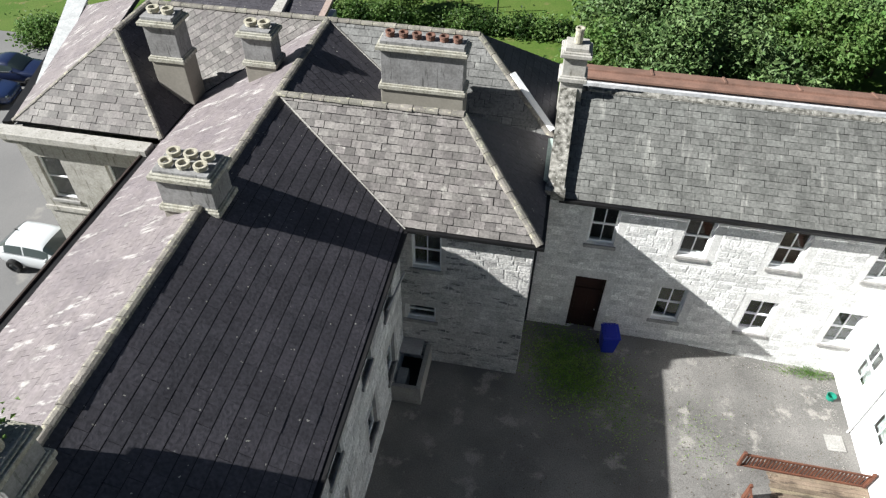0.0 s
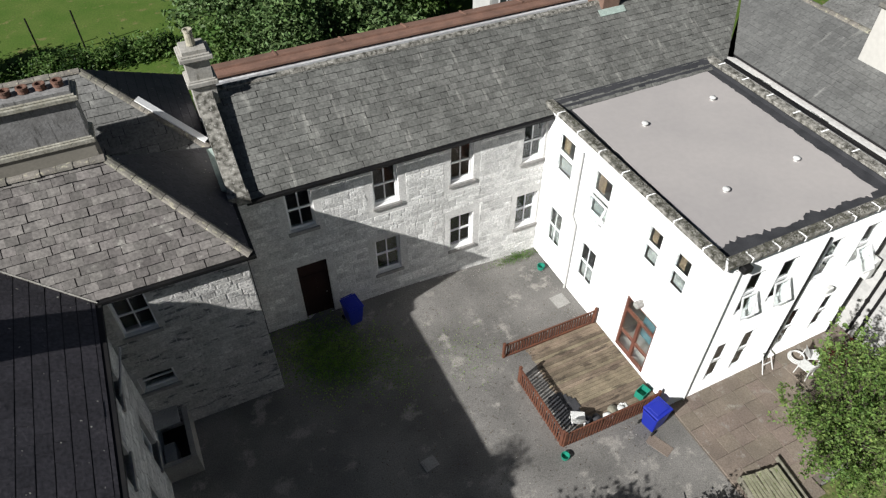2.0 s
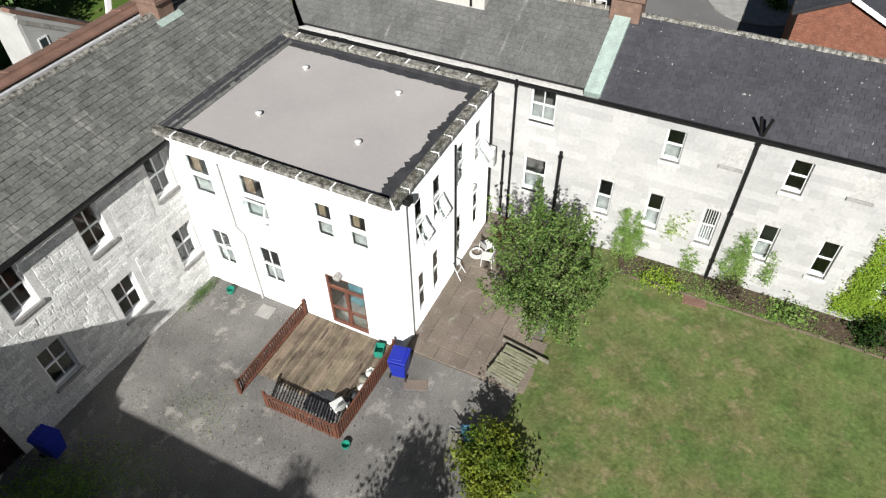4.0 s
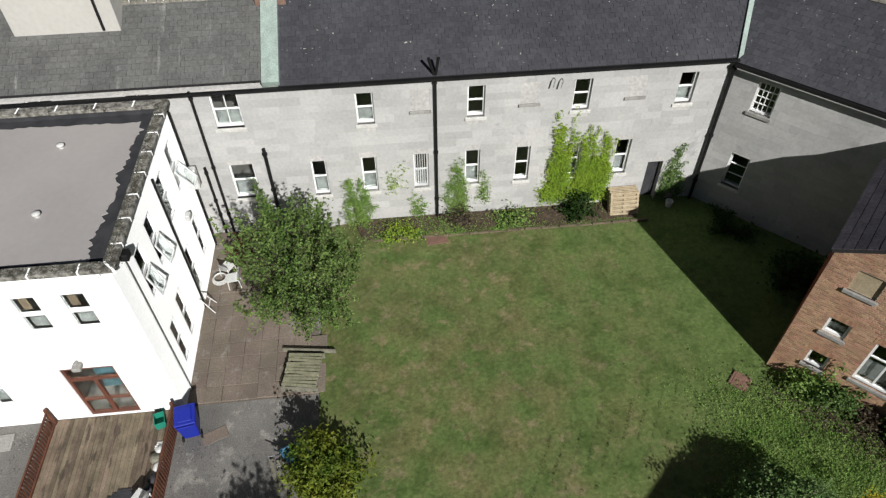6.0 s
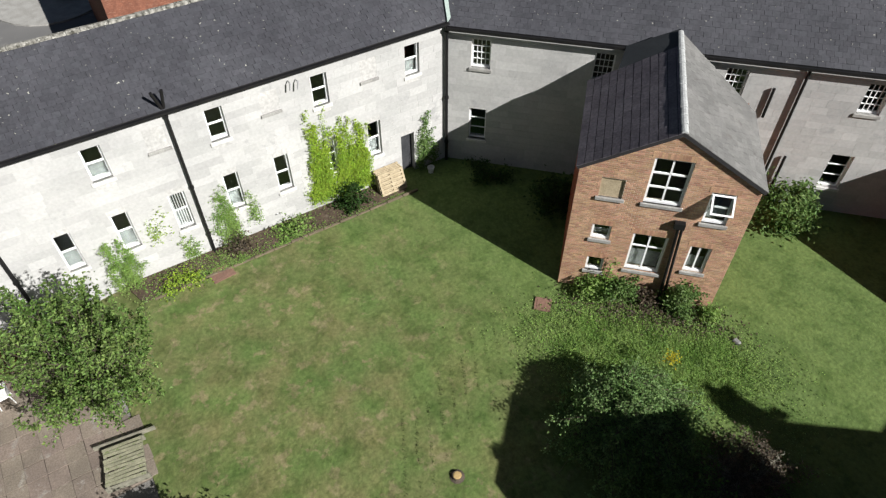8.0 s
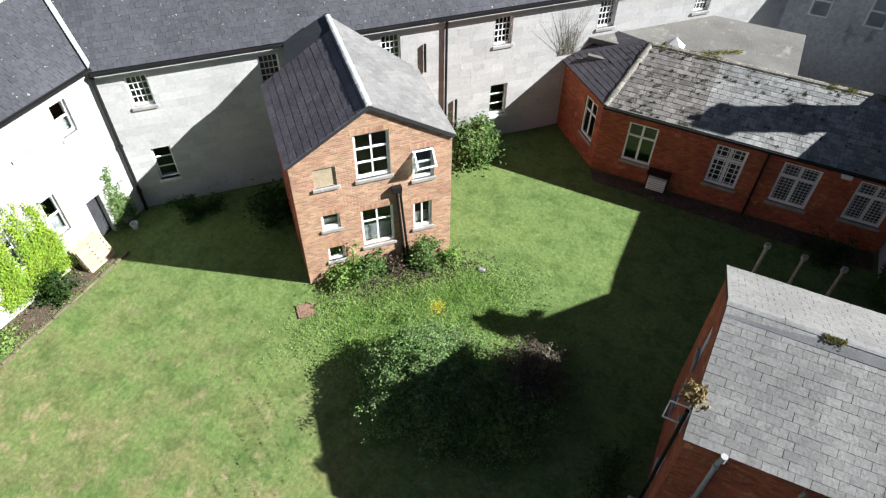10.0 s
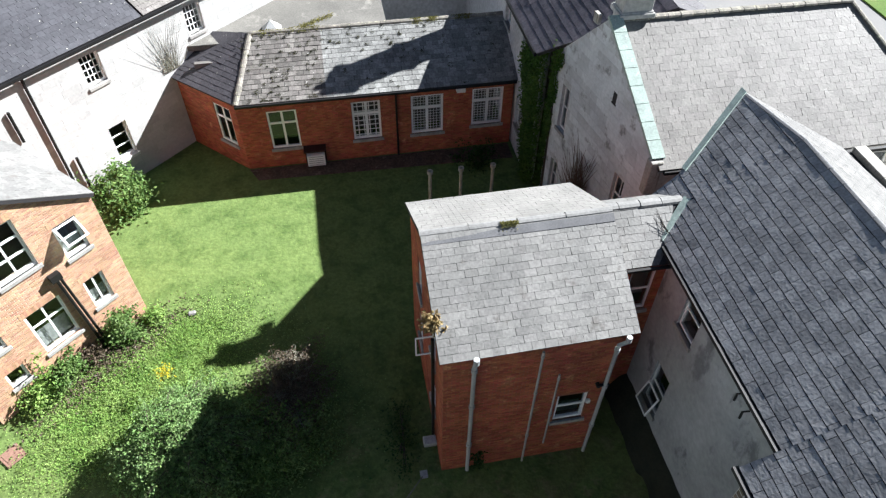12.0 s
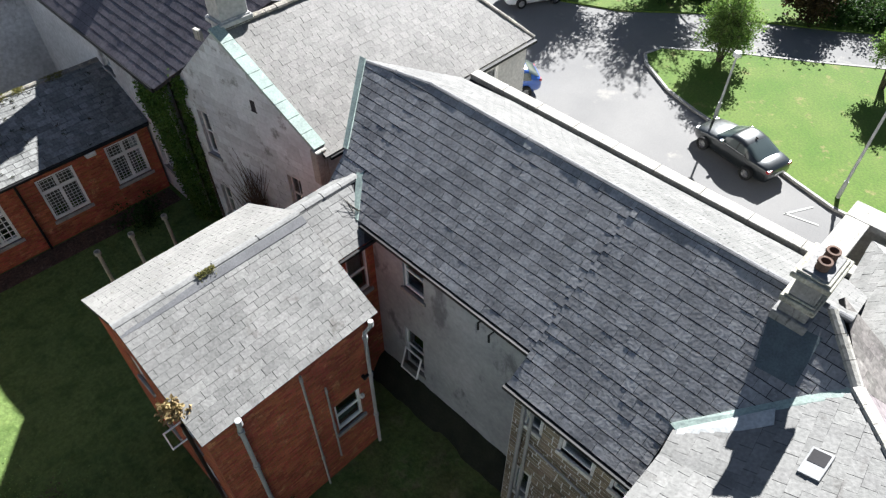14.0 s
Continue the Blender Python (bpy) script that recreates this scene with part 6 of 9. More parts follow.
# ---- ivy-cornered gabled block ----
gab = thing("gabled_block", (-11, -20, 0), "tall grey rendered gabled block with pale slate roof", "building")
GE, GR = 6.45, 9.3
SLATE_G = pair("slate_buff", (0.178, 0.168, 0.157), (0.215, 0.203, 0.19), scale=0.8, fine=14, rough=0.6, spread=0.12, third=(0.27, 0.26, 0.245), cut=0.62, bump=0.4, fscale=0.18)
f_g = Face(-6.4, -23.3, -1.1, 6.8, 6.89)
holes_g = [(0.74, 1.36, 3.7, 5.65), (0.72, 1.32, 0.5, 2.1), (4.0, 4.2, 6.95, 7.35), (5.07, 5.7, 2.9, 4.72)]
w_g = wall(gab, f_g, 0, 6.5, [h for h in holes_g if h[3] < 6.5], RENDER, top=[(6.89, 6.6), (2.85, 9.3), (0, 6.6)][0:3], label="grey stained render gable")
courses(w_g, f_g, 0, 6.5, [h for h in holes_g if h[3] < 6.5], pair("stained_ashlar", (0.66, 0.68, 0.70), (0.53, 0.55, 0.575), scale=0.6, fine=8, rough=0.92, spread=0.13, third=(0.30, 0.305, 0.31), cut=0.58, fscale=0.1, bump=0.2), (0.3, 0.36), (0.45, 0.85), (0.004, 0.006), gap=0.004, bev=0.002, top=[(6.89, 6.6), (2.85, 9.25), (0, 6.6)], name="ashlar_block")
for h in (holes_g[0], holes_g[1], holes_g[3]):
    window(gab, f_g, *h, cols=2, rows=2, sill=SILL)
part("small_vent", boxes((4.0, 4.22, -0.012, 0.02, 6.95, 7.35), (3.97, 4.25, -0.02, 0.02, 6.9, 6.95)), UNDER, gab, m=f_g.m)
part("roof_finial", boxes((2.0, 2.3, -0.02, 0.1, 8.85, 9.2)), CUT, gab, m=f_g.m)
slope(gab, [(-17.95, -16.3, GE), (-7.55, -16.2, GE), (-7.1, -20.5, GR), (-15.5, -20.5, GR)], SLATE_G, own=200, near=(-9, -17, 7), gauge=0.25, width=0.32, lift=0.005, cgap=0.003)
slope(gab, [(-18.4, -24, GE), (-17.95, -16.3, GE), (-15.5, -20.5, GR)], SLATE_G, lift=0.005)
slope(gab, [(-7.0, -24, GE), (-18.4, -24, GE), (-15.5, -20.5, GR), (-7.1, -20.5, GR)], SLATE_B)
ridge(gab, (-7.1, -20.5, GR + 0.02), (-15.5, -20.5, GR + 0.02))
ridge(gab, (-17.95, -16.3, GE + 0.02), (-15.5, -20.5, GR + 0.02), r=0.1)
gc = Vector((-7.52, -16.5, GE + 0.16))
ga = Vector((-6.95, -20.4, GR + 0.12))
for i in range(8):
    p, q = gc.lerp(ga, i / 8), gc.lerp(ga, (i + 0.97) / 8)
    part("coping_flashing", slab([p + Vector((0.16, 0, 0.1)), q + Vector((0.16, 0, 0.1)), q + Vector((-0.28, 0, 0.1)), p + Vector((-0.28, 0, 0.1))], 0.12), COPPER, gab)
part("kneeler", boxes((-7.72, -7.3, -16.7, -16.35, 5.3, GE + 0.18), bevel=0.03), CUT, gab)
f_gn = Face(-7.5, -16.5, -1, 0, 10.25)
wall(gab, f_gn, 0, 6.4, [(7.5, 8.6, 4.3, 5.9)], RENDERP)
window(gab, f_gn, 7.5, 8.6, 4.3, 5.9, cols=2, rows=2, deep=0.08, reveal=REVEAL)
part("gutter", boxes((-17.9, -7.7, -16.24, -16.12, GE - 0.16, GE - 0.05)), IRON, gab)
wall(gab, Face(-17.75, -16.5, 0, -1, 7.4), 0, 6.4, (), RENDERP)
chimney(gab, -7.75, -20.75, 8.3, 10.7, 1.0, 0.72, 2, RENDERP, TERRA, caps=(0.5, 0.95), pot_h=0.35, pot_r=0.16)
# wing running on from the gable
f_g2 = Face(-5.9, -40, 0, 1, 16.6)
holes_g2 = [(s, s + 0.85, z, z + 1.6) for s in (13.75, 10.9) for z in (1.3, 4.9)]
wall(gab, f_g2, 0, 6.6, holes_g2, RENDER)
for h in holes_g2:
    window(gab, f_g2, *h, cols=2, rows=2)
slope(gab, [(-5.55, -40, 6.6), (-5.55, -23.3, 6.6), (-9.5, -21.0, 9.25), (-9.5, -40, 9.25)], SLATE_P, gauge=0.34, width=0.36, cgap=0.014, lift=0.009)
part("eave_board", boxes((-5.6, -5.5, -40, -23.4, 6.42, 6.6)), IRON, gab)
# unseen west slope and wall, added to stop sun leaking through the windows
slope(gab, [(-13.5, -24.5, 6.6), (-13.5, -40, 6.6), (-9.5, -40, 9.25), (-9.5, -21.0, 9.25)], SLATE_B)
wall(gab, Face(-13.2, -24, 0, -1, 16), 0, 6.6, (), RENDER)
chimney(gab, -8.9, -30.3, 8.3, 11.8, 1.2, 0.9, 2, RENDERP, TERRA, caps=(0.5, 0.95))

# ---- south-west wing ----
sw = thing("southwest_wing", (-10, -9, 0), "grey rendered wing with grey slate roof and stone parapet", "building")
SE, SR = 6.75, 9.15
# separate colour for the sunlit west slope, lower so full sun keeps its texture
SUNLIT_W = pair("slate_sunlit_west", (0.135, 0.132, 0.127), (0.102, 0.10, 0.097), scale=1.1, fine=9, rough=0.75, spread=0.08, third=(0.185, 0.181, 0.174), cut=0.58, fscale=0.22)
SZ = lambda x: SE + (-6.25 - x) * (SR - SE) / 3.65
slope(sw, [(-6.25, -13.13, SE), (-6.25, -6.85, SE), (-9.9, -6.85, SR), (-9.9, -13.85, SR), (-7.15, -13.85, SZ(-7.15))], SLATE_M, own=220, near=(-7, -8, 7.5), gauge=0.2553, width=0.30, cgap=0.022, lift=0.005)
slope(sw, [(-7.317, -14.9, SZ(-7.317)), (-7.317, -13.85, SZ(-7.317)), (-9.9, -13.85, SR), (-9.575, -16.49, 8.935)], SLATE_M, gauge=0.2553, width=0.30, cgap=0.022, lift=0.005)
slope(sw, [(-6.463, -14.68, SZ(-6.463)), (-6.463, -14.55, SZ(-6.463)), (-7.317, -13.85, SZ(-7.317)), (-7.317, -14.9, SZ(-7.317))], SLATE_M, gauge=0.2553, width=0.30, cgap=0.022, lift=0.005)
slope(sw, [(-5.47, -6.85, 6.235), (-5.47, -3.35, 6.235), (-6.75, -3.4, 7.077), (-6.75, -6.85, 7.077)], SLATE_M, own=40, near=(-6.5, -5, 7), gauge=0.2553, width=0.30, cgap=0.022, lift=0.005)
slope(sw, [(-6.75, -6.85, 7.077), (-6.75, -3.4, 7.077), (-8.97, -1.16, 8.538), (-9.89, -2.27, 9.143), (-9.9, -6.85, SR)], SLATE_M, own=40, near=(-7, -5, 7), gauge=0.2553, width=0.30, cgap=0.022, lift=0.005)
slope(sw, [(-13.75, -1.9, 6.66), (-13.75, -13.85, 6.66), (-9.9, -13.85, SR), (-9.9, -1.9, SR)], SUNLIT_W, gauge=0.25, width=0.34, lift=0.003, cgap=0.002)
slope(sw, [(-13.75, -13.85, 6.66), (-13.6, -16.1, 6.66), (-9.575, -16.49, 8.935), (-9.9, -13.85, SR)], SUNLIT_W, gauge=0.25, width=0.34, lift=0.003, cgap=0.002)
LEADR = mat("lead_ridge", (0.17, 0.17, 0.175), (0.12, 0.12, 0.125))
ridge(sw, (-9.9, -1.9, SR), (-9.9, -13.85, SR), material=LEADR, r=0.07, seg=0.6)
ridge(sw, (-9.9, -13.85, SR), (-9.575, -16.49, 8.935), material=LEADR, r=0.07, seg=0.6)
part("valley_flashing", slab([(-6.22, -13.05, SE + 0.03), (-6.18, -13.2, SE + 0.03), (-7.12, -14.08, 7.34), (-7.28, -13.92, 7.42)], 0.05), COPPER, sw, "green copper valley flashing")
part("verge_flashing", slab([(-7.45, -14.85, SZ(-7.45) + 0.06), (-7.42, -15.02, SZ(-7.42) + 0.06), (-9.58, -16.6, 8.935 + 0.06), (-9.6, -16.36, 8.935 + 0.06)], 0.12), COPPER, sw, "green copper verge flashing")
part("end_wall", slab([(-7.4, -14.9, SZ(-7.4) - 0.14), (-9.575, -16.45, 8.935 - 0.14), (-9.575, -16.45, 4.5), (-7.4, -14.9, 4.5)], 0.2), RENDER, sw)
part("low_end_wall", slab([(-6.45, -14.62, SZ(-6.45) - 0.14), (-7.4, -14.88, SZ(-7.4) - 0.14), (-7.4, -14.88, 4.5), (-6.45, -14.62, 4.5)], 0.2), RENDER, sw)
f_m = Face(-6.35, -13.1, 0, 1, 6.45)
holes_m = [(13.1 - 11.4, 13.1 - 10.58, 5.2, 6.6), (13.1 - 11.5, 13.1 - 10.68, 1.35, 3.25)]
wall(sw, f_m, 0, 6.75, holes_m, mat("streaked_grey_render", (0.43, 0.438, 0.452), (0.31, 0.318, 0.33), scale=0.5, fine=7, rough=0.92, third=(0.19, 0.195, 0.205), cut=0.57, bump=0.3, fscale=0.12, stretch=(1.0, 0.9, 0.45)), label="grey streaked render wall")
for y, z in ((-8.42, 6.42), (-8.05, 6.25)):
    part("wall_bracket", tubes(((-6.35, y, z), (-6.16, y, z + 0.03), 0.022), ((-6.16, y, z + 0.03), (-6.12, y + 0.05, z - 0.16), 0.03), ((-6.12, y + 0.05, z - 0.16), (-6.3, y - 0.08, z - 0.3), 0.012)), IRON, sw, "iron cable bracket")
for h in holes_m:
    window(sw, f_m, *h, cols=1, rows=2, deep=0.07, fw=0.055, sill=SILL, inside=NET if h[2] < 4 else None)
om = f_m.m @ Matrix.Translation((holes_m[1][0] + 0.04, -0.02, 2.25)) @ Matrix.Rotation(radians(-16), 4, 'X') @ Matrix.Translation((0, -0.04, -0.9))
sash = part("open_sash", boxes((0, 0.74, 0, 0.04, 0, 0.05), (0, 0.74, 0, 0.04, 0.85, 0.9), (0, 0.05, 0, 0.04, 0.05, 0.85), (0.69, 0.74, 0, 0.04, 0.05, 0.85)), UPVC, sw, "white top-hung sash standing open", m=om)
part("pane", boxes((0.05, 0.69, 0.015, 0.021, 0.05, 0.85)), GLASS, sash, m=om).visible_shadow = False
f_m2 = Face(-5.6, -6.65, 0, 1, 3.45)
holes_m2 = [(0.44, 0.82, 4.98, 5.78), (1.44, 2.3, 5.05, 5.95), (2.86, 3.22, 5.22, 6.08), (0.42, 0.8, 1.28, 2.6)]
w_m2 = wall(sw, f_m2, 0, 6.3, holes_m2, MORTAR)
courses(w_m2, f_m2, 0, 6.25, holes_m2, pair("brown_rubble", (0.26, 0.21, 0.15), (0.19, 0.155, 0.115), scale=1.4, fine=16, rough=0.9, spread=0.25, bump=0.6), (0.12, 0.24), (0.2, 0.55), (0.003, 0.014), margin=0.06)
for h in holes_m2:
    window(sw, f_m2, *h, cols=1, rows=1, sill=SILLW, deep=0.08)
wall(sw, Face(-6.35, -6.65, 1, 0, 0.75), 0, 6.3, (), RENDER)
part("gutter", boxes((-6.28, -6.14, -12.9, -6.85, SE - 0.14, SE - 0.03), (-5.5, -5.36, -6.9, -3.3, 6.09, 6.2)), IRON, sw)
part("soil_pipe", tubes(((-5.5, -6.3, 6.0), (-5.5, -6.3, 0), 0.06), ((-5.5, -6.05, 5.9), (-5.5, -6.05, 0), 0.05), ((-5.5, -6.05, 4.4), (-5.5, -3.6, 4.1), 0.035)), GREYPIPE, sw)
part("parapet_gutter", boxes((-13.95, -13.75, -16.0, -2.2, 6.3, 6.5)), UNDER, sw, "dark parapet gutter")
part("parapet", boxes((-14.3, -13.95, -16.0, -2.2, 0, 6.55)), CUT, sw)
for i in range(9):
    part("coping_stone", boxes((-14.36, -13.93, -16.0 + i * 1.52, -14.49 + i * 1.52, 6.55, 6.72), bevel=0.02), CUT, sw)
chimney(sw, -9.75, -2.84, 7.4, 10.18, 0.86, 0.52, 2, STACK, mat("sooty_pot", (0.13, 0.078, 0.058), (0.085, 0.056, 0.044), scale=5, fine=30, rough=0.9, third=(0.24, 0.20, 0.16), cut=0.6), caps=(0.72, 0.97), pot_h=0.2, pot_r=0.13, base=STACK)
part("stack_base", boxes((-10.25, -9.2, -3.2, -2.45, 7.4, 8.95), bevel=0.02), STACK, sw)
# patch paints the stack's shadow on the slates, together with a bluish stain
part("stack_flashing", slab([(-9.25, -3.2, 8.75), (-9.35, -2.15, 8.815), (-8.4, -2.05, 8.19), (-8.35, -2.85, 8.157)], 0.015), mat("blue_grey_patch", (0.13, 0.16, 0.17), (0.10, 0.12, 0.13), scale=2.5), sw, "blue-grey stained patch below the stack, with its shadow in the colour")
part("valley_flashing", slab([(-6.70, -3.5, 7.10), (-6.62, -3.28, 7.10), (-8.88, -1.04, 8.56), (-9.02, -1.2, 8.56)], 0.06), COPPER, sw)
part("lead_soaker", slab([(-6.4, -3.2, 7.07), (-6.66, -3.32, 7.13), (-7.9, -2.1, 7.945), (-7.55, -1.95, 7.925)], 0.012), LEAD, sw, "whitened lead soaker beside the valley")
ridge(sw, (-9.89, -2.27, 9.15), (-8.97, -1.16, 8.55), material=CUT, r=0.12)
front = thing("front_block", (-13, 0, 0), "projecting front block with stone parapet and pale slates", "building")
slope(front, [(-15.6, 2.5, 6.7), (-15.6, -2.6, 6.7), (-12.0, -0.5, 8.4), (-12.0, 2.5, 8.4)], SLATE_L)
slope(front, [(-15.6, -2.6, 6.7), (-10.0, -2.2, 6.7), (-10.0, -0.5, 8.4), (-12.0, -0.5, 8.4)], SLATE_L)
part("parapet", boxes((-16.5, -15.9, -3.4, 6, 0, 6.75), (-15.9, -13.6, -3.4, -2.9, 0, 6.75)), CUT, front)
part("coping", boxes((-16.6, -15.8, -3.5, 6, 6.75, 6.95), (-15.8, -13.6, -3.5, -2.85, 6.75, 6.95), bevel=0.02), CUT, front)
part("roof_vent_tile", boxes((-0.3, 0.3, -0.2, 0.2, -0.06, 0.03), bevel=0.008), GREYPIPE, west, "small open roof light in lead frame", m=Matrix.Translation((-7.1, -1.05, 8.24)) @ Matrix.Rotation(0.2, 4, "Y") @ Matrix.Rotation(0.42, 4, "X"))
part("roof_light_pane", boxes((-0.26, 0.02, -0.16, 0.16, 0.03, 0.036)), UNDER, west, m=Matrix.Translation((-7.1, -1.05, 8.24)) @ Matrix.Rotation(0.2, 4, "Y") @ Matrix.Rotation(0.42, 4, "X"))
chimney(west, -6.1, 1.25, 8.2, 10.15, 1.0, 0.95, 2, STACK, BUFF, caps=(0.55, 0.95), pot_h=0.3, pot_r=0.17, base=CEMENT)

# ---- brick block ----
bb = thing("brick_block", (-2.241, -13.573, 0), "two-storey red brick block with pale slate roof", "building")
BE, BR, BG = 6.096, 7.688, 5.999
f_b = Face(0.268, -10.726, -1, 0, 4.632)
holes_b = [(3.28, 4.19, 2.03, 3.42)]
w_b = wall(bb, f_b, -0.1, 6.047, holes_b, BRICKMD, thick=0.3)
courses(w_b, f_b, -0.1, 6.047, holes_b, BRICKD, (0.078, 0.078), (0.225, 0.225), (0.003, 0.008), own=200, near=(-2, -10.7, 4), name="brick", gap=0.009, bev=0.003)
window(bb, f_b, *holes_b[0], cols=1, rows=2, deep=0.06, sill=SILL, fw=0.08, rail=0.09, inside=NET)
f_be = Face(0.268, -16.468, 0, 1, 5.742)
holes_be = [(s, s + 0.77, z, z + 1.45) for s in (1.45, 3.86) for z in (3.97, 1.46)]
w_be = wall(bb, f_be, -0.1, BG, holes_be, BRICKMD, thick=0.3, top=[(2.876, 7.591)])
courses(w_be, f_be, -0.1, BG, holes_be, BRICKD, (0.078, 0.078), (0.225, 0.225), (0.003, 0.008), top=[(2.876, 7.562)], name="brick", gap=0.009, bev=0.003)
for h in holes_be:
    window(bb, f_be, *h, cols=1, rows=2, deep=0.04, sill=SILL)
f_bw2 = Face(-4.364, -10.726, 0, -1, 5.742)
w_bw = wall(bb, f_bw2, -0.1, BG, (), BRICKMD, thick=0.3, top=[(2.876, 7.591)])
courses(w_bw, f_bw2, -0.1, BG, (), BRICKD, (0.078, 0.078), (0.225, 0.225), (0.003, 0.008), name="brick", gap=0.009, bev=0.003)
wall(bb, Face(-4.364, -16.468, 1, 0, 4.632), -0.1, BG, (), BRICKMD, thick=0.3)
slope(bb, [(0.383, -10.582, BE), (-4.799, -10.659, BE), (-4.799, -13.621, BR), (0.383, -13.573, BR)], SLATE_L, own=220, near=(-2, -11.6, 6.8), gauge=0.205, width=0.335, lift=0.006, cgap=0.007)
slope(bb, [(-4.799, -16.516, BE), (0.412, -16.468, BE), (0.383, -13.573, BR), (-4.799, -13.621, BR)], pair("slate_torched", (0.225, 0.218, 0.205), (0.18, 0.175, 0.165), scale=0.7, fine=9, rough=0.85, spread=0.03, third=(0.15, 0.142, 0.12), cut=0.62, fscale=0.14), gauge=0.225, width=0.34, lift=0.002, cgap=0.001)
PALER = mat("pale_ridge_tile", (0.22, 0.217, 0.21), (0.18, 0.178, 0.172), scale=1.5, fine=14, rough=0.7, third=(0.13, 0.128, 0.12), cut=0.64)
ridge(bb, (0.403, -13.573, BR), (-4.818, -13.621, BR), material=PALER, r=0.11, seg=1.25, drop=0.065)
# added strip standing for the dark edge line of the ridge capping
part("ridge_flashing", slab([(0.383, -13.448, BR - 0.055), (-4.799, -13.496, BR - 0.055), (-4.799, -13.283, BR - 0.155), (0.383, -13.235, BR - 0.155)], 0.012), mat("grey_ridge_edge", (0.13, 0.13, 0.135), (0.10, 0.10, 0.105), scale=2), bb, "dull grey strip at the edge of the ridge capping")
mv, mf = leaves(420, lambda r: ((lambda d: (r.uniform(-2.2, -1.72), -13.573 + d, BR + 0.012 - 0.5 * max(0.0, d - 0.05) + 0.012 * r.random()))(abs(r.gauss(0.04, 0.07)))), 0.036, 78, facing=(-0.3, 0.2, 1.0), loose=0.3)
joined("ridge_moss", mv, mf, LEAF_MOSS, bb, label="green and yellow moss tuft on the ridge")


def grey_downpipe(x, z1, r, y=-10.61, z0=0.0, material=None, elbow=0.0):
    bm = tubes(((x, y, z1), (x, y, z0), r))
    for z in (z1 - 0.25, z1 - 2.0, z0 + 1.6):
        tube(bm, (x, y, z), (x, y, z + 0.12), r * 1.4)
    if elbow:
        tube(bm, (x + elbow, y + 0.08, z1 + 0.22), (x, y, z1), r)
        tube(bm, (x + elbow, y + 0.08, z1 + 0.22), (x + elbow, y + 0.08, z1 + 0.42), r * 1.35)
    return part("downpipe", bm, material or GREYPIPE, bb)


grey_downpipe(-0.504, 5.75, 0.06, elbow=-0.02)
grey_downpipe(-4.268, 5.75, 0.055, elbow=-0.18)
grey_downpipe(-2.261, 5.95, 0.035, material=CONC)
grey_downpipe(-2.84, 4.75, 0.03, material=CONC, z0=1.0)
part("waste_pipe", tubes(((-4.384, -10.63, 3.85), (-4.075, -10.63, 3.85), 0.045), ((-4.075, -10.717, 3.85), (-4.075, -10.582, 3.85), 0.06)), IRON, bb)
part("wall_lamp", boxes((-3.998, -3.863, -10.726, -10.61, 2.95, 3.1), bevel=0.03), WHITEP, bb)
part("side_pipe", tubes(((0.383, -11.643, 5.7), (0.383, -11.643, 0.0), 0.05)), IRON, bb)
part("open_casement", boxes((0.316, 0.80, -12.01, -11.98, 4.55, 4.59), (0.316, 0.80, -12.01, -11.98, 5.31, 5.35), (0.765, 0.80, -12.01, -11.98, 4.59, 5.31)), UPVC, bb, "white side-hung casement standing open")
# bank shaped to fit the camera's view; its near-black colour stands for shade
bm = bmesh.new()
rk = random.Random(8)
cols = [[bm.verts.new((-6.4 + 0.3 * i, -12.9 + 0.35 * j, max(-0.1, 0.85 - 0.19 * i * i + 0.12 * noise.noise((i * 0.7, j * 0.6, 2))) if i < 4 else -0.15)) for j in range(20)] for i in range(6)]
for p, q in zip(cols, cols[1:]):
    for j in range(19):
        bm.faces.new((p[j], q[j], q[j + 1], p[j + 1]))
solo("earth_bank", bm, mat("shade_black_soil", (0.03, 0.032, 0.02), (0.02, 0.022, 0.014), scale=2, fine=12, rough=1.0, bump=0.8), "near-black bank shaped to the view, shade in its colour", "bank", kind="structure", smooth=True)
# low link to the rendered wing
link = thing("link_block", (-5.4, -13.5, 0), "low brick link with pale slate roof beside the wing", "building")
slope(link, [(-4.5, -12.5, 6.43), (-6.3, -12.5, 6.43), (-6.5, -13.1, 6.756), (-7.4, -14.1, 7.29), (-4.5, -14.1, 7.29)], SLATE_L, gauge=0.235, width=0.36, lift=0.011)
slope(link, [(-6.6, -14.6, 7.02), (-4.5, -14.6, 7.02), (-4.5, -14.1, 7.29), (-7.2, -14.1, 7.29)], SLATE_L)
ridge(link, (-4.6, -14.1, 7.3), (-7.1, -14.08, 7.31), material=PALER, r=0.15, seg=0.7, drop=0.085)
part("back_wall", boxes((-6.3, -4.5, -14.6, -14.4, 0, 6.85)), BRICKM, link)
f_k = Face(-4.6, -12.65, -1, 0, 1.75)
hole_k = (0.75, 1.5, 4.35, 6.1)
w_k = wall(link, f_k, -0.2, 6.35, [hole_k], BRICKMD, thick=0.3)
courses(w_k, f_k, -0.2, 6.35, [hole_k], BRICKD, (0.078, 0.078), (0.225, 0.225), (0.003, 0.008), name="brick", gap=0.009, bev=0.003)
window(link, f_k, *hole_k, cols=1, rows=2, deep=0.05)
part("link_gutter", boxes((-6.3, -5.05, -12.48, -12.4, 6.33, 6.41)), IRON, link)
bm = bmesh.new()
rk = random.Random(4)
